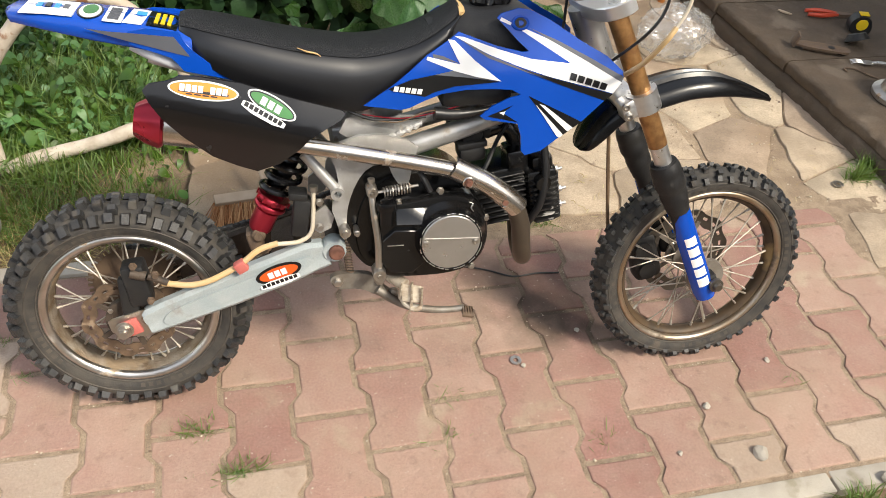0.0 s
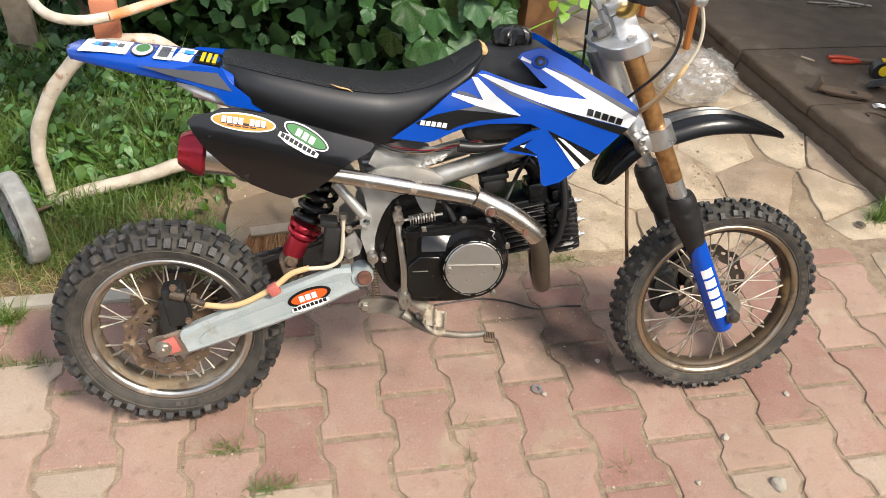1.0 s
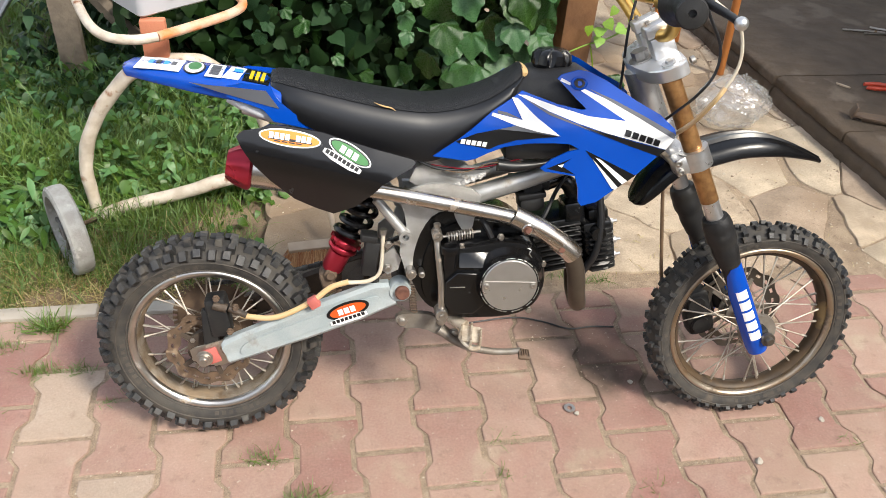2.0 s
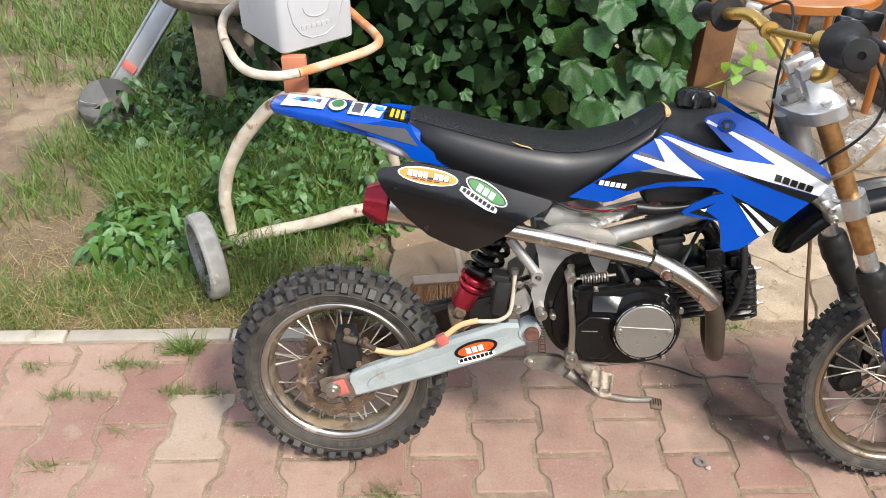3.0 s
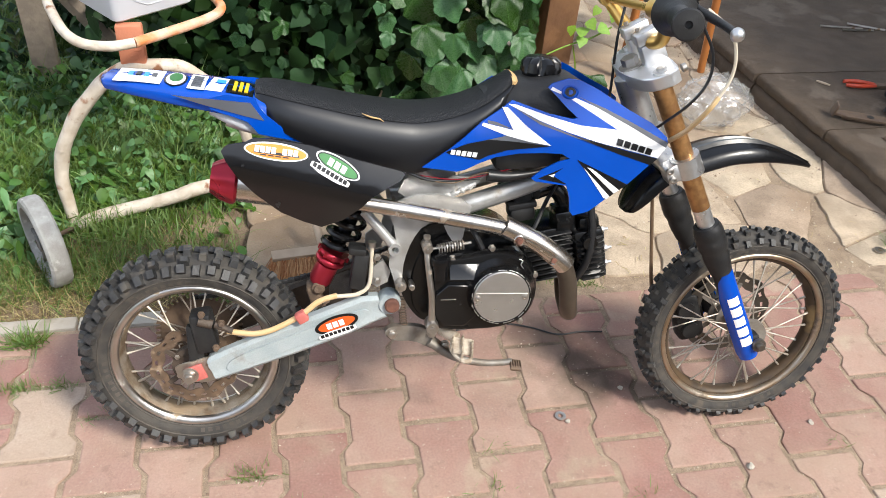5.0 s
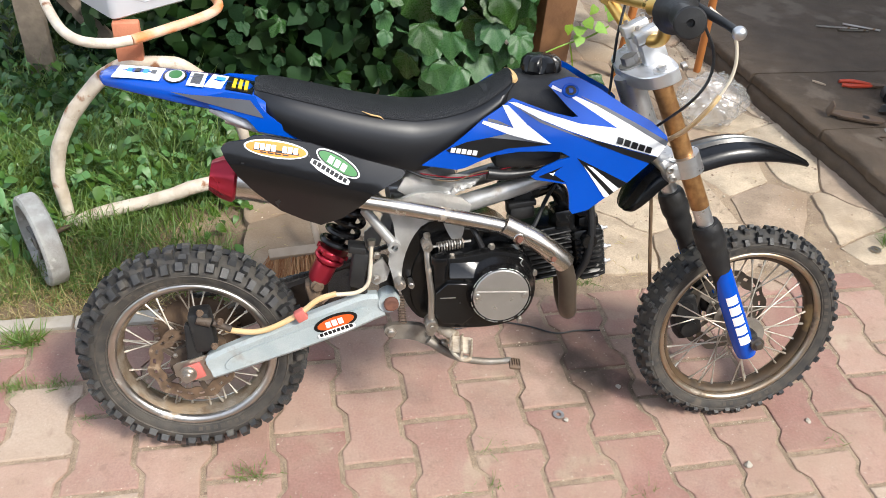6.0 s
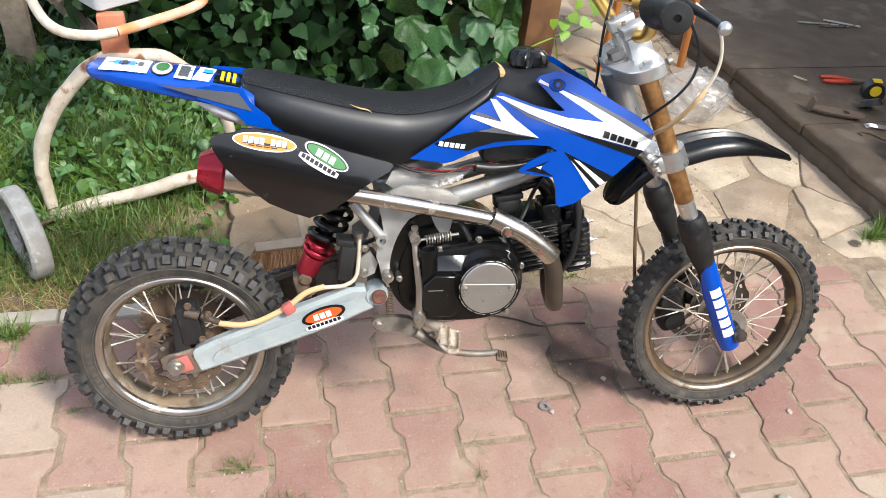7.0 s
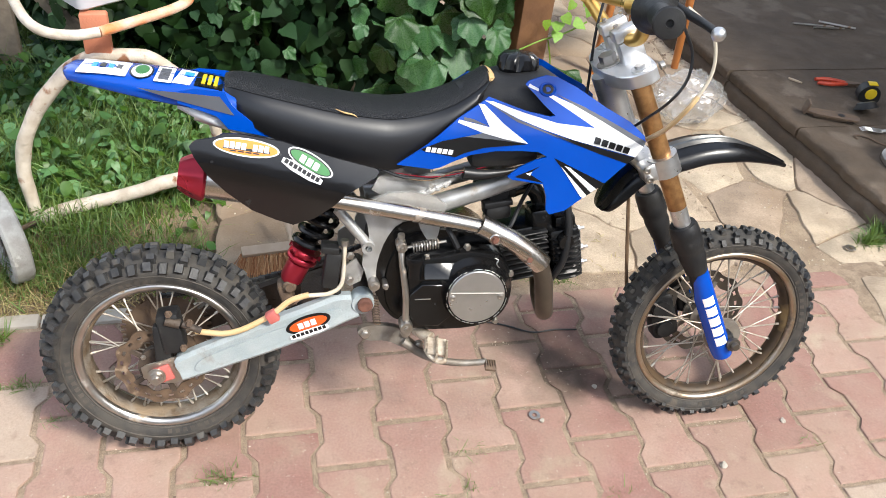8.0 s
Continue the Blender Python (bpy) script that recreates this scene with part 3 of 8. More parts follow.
def make_pavement():
    bm = bmesh.new()
    nx, ny = 470, 84
    grid = [[bm.verts.new((-2.9 + 4.7 * i / nx, -0.33 + 0.84 * j / ny, -0.0036 + 0.0018 * noise.noise(Vector((i * 0.35, j * 0.35, 0))) + 0.0012 * noise.noise(Vector((i * 0.9, j * 0.9, 4))))) for j in range(ny + 1)] for i in range(nx + 1)]
    for i in range(nx):
        for j in range(ny):
            bm.faces.new((grid[i][j], grid[i + 1][j], grid[i + 1][j + 1], grid[i][j + 1]))
    bed = tagged(part("pavement", bm, M_SAND), "faded red interlocking pavers with sandy weedy joints", "pavement", kind="structure")
    kinds = {}
    rng = random.Random(4)
    for c in range(-19, 11):
        shift = LENGTH / 2 if c % 2 else 0.0
        for k in range(-3, 4):
            lo, hi = k * LENGTH + shift - LENGTH / 2, k * LENGTH + shift + LENGTH / 2
            lo, hi = lo + LENGTH / 2, hi + LENGTH / 2
            cy = (lo + hi) / 2
            a, b = max(lo, EDGE_LO), min(hi, EDGE_HI)
            if b - a < 0.03:
                continue
            x = c * PITCH
            grey = (c, k) in ((6, -2), (8, -2)) or rng.random() < 0.04
            key = (round(a - cy, 3), round(b - cy, 3), grey)
            if key not in kinds:
                kinds[key] = paver_mesh("paver", a - cy, b - cy, M_PAVER_GREY if grey else M_PAVER)
            ob = new("paver", kinds[key])
            ob.parent = bed
            ob.matrix_local = pose(x + rng.uniform(-0.0012, 0.0012), cy + rng.uniform(-0.0015, 0.0015), rng.uniform(-0.0016, 0.0012), rng.uniform(-0.4, 0.4), rng.uniform(-0.5, 0.5), rng.uniform(-0.4, 0.4))


def make_kerbs():
    rng = random.Random(8)
    for name, y0, y1, x0, x1, top in (("kerb", 0.489, 0.532, -2.95, -0.28, 0.006), ("kerb", -0.362, -0.316, 0.1, 1.75, 0.0)):
        bm = bmesh.new()
        box(bm, at((x0 + x1) / 2, (y0 + y1) / 2, -0.04), x1 - x0, y1 - y0 - 0.01, 0.05)
        bed = tagged(part("kerb", bm, M_SAND), "narrow pale concrete edging strip", "kerb", kind="structure")
        x = x0
        while x < x1:
            w = min(rng.uniform(0.42, 0.56), x1 - x)
            b = bmesh.new()
            box(b, at(0, 0, 0), w - 0.006, y1 - y0, 0.07, 0.004)
            for v in b.verts:
                v.co.y += noise.noise(Vector((v.co.x * 7 + x, 0, 2))) * 0.004
            part("kerbstone", b, M_KERB, bed, matrix=pose(x + w / 2, (y0 + y1) / 2, top - 0.035, rng.uniform(-1, 1), rng.uniform(-0.3, 0.3), rng.uniform(-0.5, 0.5)))
            x += w


def cells(seeds, x0, x1, y0, y1):
    """Voronoi cells of the seeds, clipped to a rectangle."""
    out = []
    for i, (sx, sy) in enumerate(seeds):
        poly = [(x0, y0), (x1, y0), (x1, y1), (x0, y1)]
        for j, (ox, oy) in enumerate(seeds):
            if i == j or (ox - sx) ** 2 + (oy - sy) ** 2 > 1.3:
                continue
            mx, my, nx, ny = (sx + ox) / 2, (sy + oy) / 2, ox - sx, oy - sy
            side = [(p[0] - mx) * nx + (p[1] - my) * ny for p in poly]
            cut = []
            for k in range(len(poly)):
                p, q, a, b = poly[k], poly[(k + 1) % len(poly)], side[k], side[(k + 1) % len(poly)]
                if a <= 0:
                    cut.append(p)
                if a * b < 0:
                    t = a / (a - b)
                    cut.append((p[0] + (q[0] - p[0]) * t, p[1] + (q[1] - p[1]) * t))
            poly = cut
        out.append(poly)
    return out


def make_flagstones():
    """Irregular sand-coloured stones, almost flush, between the path, the lawn and the terrace."""
    x0, x1, y0, y1 = -0.28, 1.66, 0.50, 4.6
    bm = bmesh.new()
    box(bm, at((x0 + x1 + 0.3) / 2, (0.512 + y1) / 2, -0.031), x1 - x0 + 0.25, y1 - 0.512, 0.046)
    box(bm, at(1.65, 0.155, -0.031), 0.29, 0.71, 0.046)
    bed = tagged(part("stone_paving", bm, M_STONE_JOINT), "sand-coloured crazy paving with dirt-filled cracks", "paving", kind="structure")
    rng = random.Random(12)
    seeds = []
    while len(seeds) < 150:
        p = (rng.uniform(x0, x1 + 0.12), rng.uniform(0.3, y1)) if len(seeds) > 2 else (1.62, -0.10 + 0.22 * len(seeds))
        if all((p[0] - q[0]) ** 2 + (p[1] - q[1]) ** 2 > 0.135 ** 2 for q in seeds):
            seeds.append(p)
    for poly in cells(seeds, x0, x1 + 0.14, -0.2, y1):
        if len(poly) < 3:
            continue
        cx, cy = sum(p[0] for p in poly) / len(poly), sum(p[1] for p in poly) / len(poly)
        if cx < 1.48:
            poly = [(x, max(y, 0.494)) for x, y in poly]
            if cy < 0.42:
                continue
        else:
            poly = [(max(x, 1.504), y) for x, y in poly]
        cx, cy = sum(p[0] for p in poly) / len(poly), sum(p[1] for p in poly) / len(poly)
        fine = []
        for p, q in zip(poly, poly[1:] + poly[:1]):
            n = max(1, int(math.dist(p, q) / 0.03))
            for k in range(n):
                t = k / n
                fine.append((p[0] + (q[0] - p[0]) * t, p[1] + (q[1] - p[1]) * t))
        ring = []
        for x, y in soften(fine, 1)[::2]:
            dx, dy = x - cx, y - cy
            s = max(0.05, 1 - (0.0030 + 0.0045 * noise.noise(Vector((x * 25, y * 25, 0)))) / max(0.03, math.hypot(dx, dy)))
            w = noise.noise(Vector((x * 11, y * 11, 4.0))) * 0.020
            ring.append((dx * s + w, dy * s + w * 0.6))
        b = bmesh.new()
        lv = [[b.verts.new((x * k, y * k, z)) for x, y in ring] for z, k in ((-0.03, 1.0), (-0.006, 1.0), (-0.0015, 0.988), (0.0, 0.965))]
        n = len(ring)
        for p, q in zip(lv, lv[1:]):
            for k in range(n):
                b.faces.new((p[k], p[(k + 1) % n], q[(k + 1) % n], q[k]))
        b.faces.new(lv[-1])
        part("flagstone", b, M_STONE, bed, matrix=pose(cx, cy, rng.uniform(-0.008, 0.002), rng.uniform(-1.0, 1.0), rng.uniform(-1.0, 1.0), 0))


# ---- the dirt bike: built about its rear axle, x ahead, y to its far side, z up ----
PSI, LEAN_ANGLE = radians(-3.0), radians(13.5)
ahead = Vector((math.cos(PSI), math.sin(PSI), 0))
near_side = Vector((math.sin(PSI) * math.cos(LEAN_ANGLE), -math.cos(PSI) * math.cos(LEAN_ANGLE), math.sin(LEAN_ANGLE)))
upward = near_side.cross(ahead)
AXLE_UP = 0.237
base = Vector((-0.365, 0.168, 0.232)) - upward * AXLE_UP
bike_pose = Matrix((ahead, -near_side, upward)).transposed().to_4x4()
bike_pose.translation = base
bike = thing("dirt_bike", "blue and white dirt bike with muddy knobbly tyres on pavers", "motorcycle", bike_pose)
UP = Matrix.Translation((0, 0, AXLE_UP))


def bpart(name, bm, material, label="", angle=38):
    return part(name, bm, material, bike, label, angle, UP)


def knob(bm, radius, y, tilt, a, lx, ly, h):
    """A tread block: tangential length lx, width ly, height h, at angle a round the wheel."""
    m = Matrix.Rotation(-a, 4, "Y") @ at(0, y, radius, tilt, 0, 0) @ Matrix.Translation((0, 0, h / 2 - 0.002))
    box(bm, m, lx, ly, h, 0.0, 0.80)


def wheel(name, x, z, bead, outer, half, count, lug, rim_mat, well_mat, rim_label, disc_side, disc_r, hub_mat, disc_mat, lip):
    """Hub with tyre, rim, spokes and brake disc under it."""
    bm = bmesh.new()
    revolve(bm, [(0.012, -0.055), (0.04, -0.055), (0.042, -0.045), (0.034, -0.04), (0.034, -0.034), (0.02, -0.03), (0.02, 0.03), (0.034, 0.034), (0.034, 0.04), (0.03, 0.055), (0.012, 0.055)], None, 28, True)
    hub = part(name, bm, hub_mat, bike, "spoked wheel with grimy hub", matrix=UP @ Matrix.Translation((x, 0, z)))
    # tyre carcass
    crown = outer - 0.0125 * lug ** 1.5
    mid = (bead + crown) / 2
    prof = [(bead - 0.002, -half * 0.62), (bead + 0.006, -half * 0.80), (bead + 0.016, -half * 0.95), (mid, -half * 1.02), (mid + 0.010, -half * 0.99), (crown - 0.012, -half * 0.78), (crown - 0.004, -half * 0.42), (crown, 0)]
    prof = prof + [(r, -y) for r, y in prof[-2::-1]]
    bm = bmesh.new()
    revolve(bm, prof, None, 88, True)
    part("tyre", bm, M_SIDEWALL, hub, "dusty black rubber tyre", 60)
    bm = bmesh.new()
    rng = random.Random(count)
    step = 2 * math.pi / count
    for k in range(count):
        a = step * k
        s = rng.uniform(0.93, 1.06)
        if k % 2:
            for sd in (-1, 1):
                knob(bm, crown - 0.0015, sd * half * 0.27, -sd * 5, a, 0.017 * s * lug, half * 0.40, 0.0145 * lug ** 1.5)
        else:
            knob(bm, crown, 0.0, 0, a, 0.015 * s * lug, half * 0.40, 0.0140 * lug ** 1.5)
            for sd in (-1, 1):
                knob(bm, crown - 0.0045, sd * half * 0.60, -sd * 26, a + step * 0.1, 0.0165 * s * lug, half * 0.36, 0.0145 * lug ** 1.5)
        for sd in (-1, 1):
            deep = 0.004 if k % 2 else 0.0
            knob(bm, crown - 0.0125 - deep, sd * half * 0.88, -sd * 58, a + step * (0.5 if sd > 0 else 0.3), 0.0168 * s * lug, (0.024 if k % 2 else 0.020) * lug, 0.0135 * lug)
    part("tread", bm, M_RUBBER, hub, "worn black tread knobs", 30)
    # moulded ribs and raised lettering, as plain dashes, on the sidewall
    for k in range(72):
        if (k // 9) % 2 or k % 9 == 8:
            continue
        a = 2 * math.pi * k / 72
        b = bmesh.new()
        box(b, Matrix.Rotation(-a, 4, "Y") @ at(0, -half * 0.925, bead + 0.0165, 16, 0, 0), 0.0085, 0.0024, 0.0085)
        part("sidewall_marking", b, M_LETTER, hub)
    for dr, y in ((0.0085, 0.86), (0.0275, 1.02)):
        bm = bmesh.new()
        revolve(bm, [(bead + dr - 0.0014, -half * (y - 0.012)), (bead + dr, -half * (y + 0.03)), (bead + dr + 0.0014, -half * (y + 0.008))], None, 88, True)
        part("bead_rib", bm, M_LETTER, hub)
    # rim: rounded lips on both sides and a dirty well between them
    w = half * 0.80
    bm = bmesh.new()
    for sd in (-1, 1):
        revolve(bm, [(bead + 0.0065, sd * (w - 0.001)), (bead + 0.0075, sd * (w - 0.004)), (bead - lip * 0.86, sd * (w - 0.010)), (bead - lip, sd * (w - 0.006)), (bead - lip * 0.67, sd * (w - 0.001)), (bead, sd * (w + 0.003)), (bead + 0.0045, sd * (w + 0.002))], None, 96, True)
    rim = part("rim", bm, rim_mat, hub, rim_label, 60)
    bm = bmesh.new()
    revolve(bm, [(bead - 0.006, -w + 0.009), (bead - 0.008, -w * 0.5), (bead - 0.014, -w * 0.28), (bead - 0.014, w * 0.28), (bead - 0.008, w * 0.5), (bead - 0.006, w - 0.009),
                 (bead - 0.0085, w - 0.009), (bead - 0.011, w * 0.6), (bead - 0.018, w * 0.34), (bead - 0.018, -w * 0.34), (bead - 0.011, -w * 0.6), (bead - 0.0085, -w + 0.009)], None, 96, True)
    part("rim_well", bm, well_mat, rim, "grimy spoked rim well", 50)
    # spokes with nipples
    rr = bead - 0.017
    for sd in (-1, 1):
        for way in (-1, 1):
            b = bmesh.new()
            a = Vector((0.034 * math.sin(way * 0.2), sd * (0.037 + way * 0.003), 0.032))
            e = Vector((rr * math.sin(way * 0.62 + 0.06 * sd), sd * 0.004, rr * math.cos(way * 0.62 + 0.06 * sd)))
            rod(b, a, e, 0.0016, 6)
            rod(b, e + (a - e) * 0.09, e + (e - a) * 0.02, 0.0028, 6)
            first = None
            for k in range(9):
                m = Matrix.Rotation(2 * math.pi * (k + 0.25 * (sd + 1) + 0.5 * (way + 1) / 2) / 9, 4, "Y")
                if first is None:
                    first = part("spoke", b, M_SPOKE, hub, matrix=m)
                else:
                    o = new("spoke", first.data)
                    o.parent = hub
                    o.matrix_local = m
    # brake disc: scalloped ring with slots, thin inner ring and carrier arms
    bm = bmesh.new()
    y = disc_side * 0.058
    n = 120
    lv = []
    for yy in (y - 0.0016, y + 0.0016):
        for k in range(n):
            a = 2 * math.pi * k / n
            r1 = disc_r + 0.0035 * math.copysign(abs(math.sin(a * 10)) ** 0.6, math.sin(a * 10))
            r2 = disc_r * 0.70 + 0.003 * math.sin(a * 10 + 1)
            lv.append([bm.verts.new((r * math.cos(a), yy, r * math.sin(a))) for r in (r1, disc_r * 0.90, disc_r * 0.83, r2)])
    for k in range(n):
        j = (k + 1) % n
        for side in (0, n):
            for i in range(3):
                if not (i == 1 and k % 6 in (2, 3, 4)):
                    bm.faces.new((lv[side + k][i], lv[side + j][i], lv[side + j][i + 1], lv[side + k][i + 1]))
        for i in (0, 3):
            bm.faces.new((lv[k][i], lv[j][i], lv[n + j][i], lv[n + k][i]))
    disc = part("brake_disc", bm, disc_mat, hub, "dirty scalloped brake disc")
    bm = bmesh.new()
    revolve(bm, [(0.030, y - 0.002), (0.042, y - 0.002), (0.042, y + 0.002), (0.030, y + 0.002)], None, 36, True)
    for k in range(5):
        box(bm, Matrix.Rotation(2 * math.pi * k / 5 + 0.3, 4, "Y") @ at(0, y, disc_r * 0.60), 0.011, 0.004, disc_r * 0.36, 0.001, segs=1)
    part("disc_carrier", bm, hub_mat, disc)
    for k in range(5):
        b = bmesh.new()
        q = Matrix.Rotation(2 * math.pi * k / 5 + 0.3, 4, "Y") @ Vector((0, 0, 0.037))
        bolt_head(b, q.x, y - 0.001, q.z, 0.0042, 0.005)
        part("disc_bolt", b, M_STEEL, disc)
    bm = bmesh.new()
    revolve(bm, [(0.010, -0.10), (0.010, 0.10)], None, 12)
    part("axle", bm, M_STEEL, hub)
    return hub


wheel("rear_wheel", 0.002, -0.007, 0.158, 0.2285, 0.0415, 46, 1.0, M_RIM, M_WELL, "scuffed chrome rim", -1, 0.083, M_GRIME_SHADE, M_DISC_RUST, 0.0105)
wheel("front_wheel", 1.185, -0.006, 0.1845, 0.2415, 0.0325, 50, 0.72, M_RIM_GOLD, M_WELL_GOLD, "tarnished gold rim", 1, 0.102, M_PEDAL, M_ROTOR, 0.0070)


# swing arm
def make_swingarm():
    arm = None
    for sd in (-1, 1):
        bm = bmesh.new()
        rings = []
        for x, z, h in ((0.040, -0.001, 0.046), (0.046, 0.004, 0.053), (0.075, 0.016, 0.057), (0.20, 0.063, 0.066), (0.30, 0.102, 0.066), (0.345, 0.122, 0.062), (0.372, 0.128, 0.052)):
            y0, y1, k = sd * 0.066, sd * 0.096, 0.007
            c, s = math.cos(0.36), math.sin(0.36)
            ring = [(-h / 2 + k, y0), (h / 2 - k, y0), (h / 2, y0 + sd * k), (h / 2, y1 - sd * k), (h / 2 - k, y1), (h / 2 - 0.015, y1), (h / 2 - 0.021, y1 - sd * 0.002), (-h / 2 + 0.018, y1 - sd * 0.002), (-h / 2 + 0.012, y1), (-h / 2 + k, y1), (-h / 2, y1 - sd * k), (-h / 2, y0 + sd * k)]
            rings.append([(x - q * s, y, z + q * c) for q, y in ring])
        loft(bm, rings)
        # far leg gets the dark brown in place of the shade on it
        ob = bpart("swingarm", bm, M_ARM if sd < 0 else M_GRIME_SHADE, "chalky pale blue-white swing arm" if sd < 0 else "far swing arm leg, toned dark for its shade", 30)
        arm = arm or ob
        bm = bmesh.new()
        panel(bm, [(-0.030, 0.006), (-0.022, 0.012), (0.06, 0.036), (0.07, 0.02), (0.06, -0.018), (0.03, -0.030), (-0.014, -0.026), (-0.026, -0.014)], lambda x, z, sd=sd: sd * 0.084 - 0.002, 0.004, 0.05)
        bpart("axle_plate", bm, M_STEEL, "rusty steel axle plate")
        bm = bmesh.new()
        box(bm, at(0.010, sd * 0.089, -0.006, 0, -20, 0), 0.034, 0.006, 0.034, 0.002)
        bpart("chain_adjuster", bm, M_REDPAINT, "faded red adjuster block")
        bm = bmesh.new()
        revolve(bm, [(0.0, 0.012), (0.017, 0.012), (0.017, 0.009), (0.012, 0.008), (0.012, 0.0), (0.008, -0.001), (0.008, -0.008), (0.0, -0.009)], at(-0.002, -0.104 if sd < 0 else 0.104, -0.008, 0, 0, 0) @ Matrix.Scale(-sd if sd > 0 else 1, 4, (0, 1, 0)), 16)
        bpart("axle_nut", bm, M_STEEL, "dull steel axle nut")
    bm = bmesh.new()
    box(bm, at(0.30, 0, 0.105, 0, -20, 0), 0.05, 0.15, 0.04, 0.006)
    bpart("swingarm_bridge", bm, M_GRIME_SHADE, "dark brown bridge of the swing arm")
    bm = bmesh.new()
    revolve(bm, [(0.015, 0.092), (0.015, -0.090), (0.0, -0.090)], at(0.388, 0, 0.135), 24)
    bpart("pivot_tube", bm, M_GRIME_SHADE, "greasy pivot tube")
    bm = bmesh.new()
    revolve(bm, [(0.0, -0.064), (0.0215, -0.064), (0.0225, -0.068), (0.0225, -0.094), (0.0205, -0.097), (0.0, -0.097)], at(0.386, 0, 0.135), 28)
    bpart("pivot_eye", bm, M_ARM)
    bm = bmesh.new()
    revolve(bm, [(0.0, -0.096), (0.0145, -0.096), (0.0145, -0.104), (0.011, -0.107), (0.0, -0.107)], at(0.390, 0, 0.135), 20)
    bpart("pivot_bolt", bm, M_RUSTRED, "rusty pivot bolt cap")
    # raised pad along the arm's face
    bm = bmesh.new()
    panel(bm, soften([(0.074, -0.002), (0.068, 0.012), (0.086, 0.032), (0.20, 0.077), (0.30, 0.115), (0.342, 0.130), (0.349, 0.112), (0.30, 0.086), (0.20, 0.047), (0.10, 0.010)], 2), lambda x, z: -0.0976, 0.003, 0.08)
    bpart("arm_pad", bm, M_ARM, "raised pad on the arm", 30)
    # badge on the arm
    cx, cz = 0.283, 0.098
    c, s = math.cos(0.33), math.sin(0.33)

    def oval(rx, rz, n=24, dx=0, dz=0):
        return [(cx + (dx + rx * math.cos(t)) * c - (dz + rz * math.sin(t)) * s, cz + (dx + rx * math.cos(t)) * s + (dz + rz * math.sin(t)) * c) for t in (2 * math.pi * k / n for k in range(n))]

    def slab(u0, u1, v0, v1):
        return [(cx + u * c - v * s, cz + u * s + v * c) for u, v in ((u0, v0), (u1, v0), (u1, v1), (u0, v1))]
    for nm, out, y, m in (("sticker", oval(0.044, 0.018), -0.0982, M_DECAL_BLACK), ("sticker", oval(0.037, 0.0125), -0.0988, M_FLAME), ("sticker", soften(slab(-0.042, 0.034, -0.026, -0.011), 1), -0.0992, M_WHITE)):
        bm = bmesh.new()
        panel(bm, out, lambda x, z, y=y: y, 0.0006, 0.2)
        bpart(nm, bm, m, "small oval sticker")
    for k, (u0, u1, v0, v1, m) in enumerate([(-0.020 + i * 0.0125, -0.010 + i * 0.0125, -0.006, 0.007, M_WHITE) for i in range(3)] + [(-0.038 + i * 0.0086, -0.0315 + i * 0.0086, -0.0205, -0.0135, M_DECAL_BLACK) for i in range(8)]):
        bm = bmesh.new()
        panel(bm, slab(u0, u1, v0, v1), lambda x, z: -0.0998, 0.0005, 0.2)
        bpart("sticker_bar", bm, m)


make_swingarm()


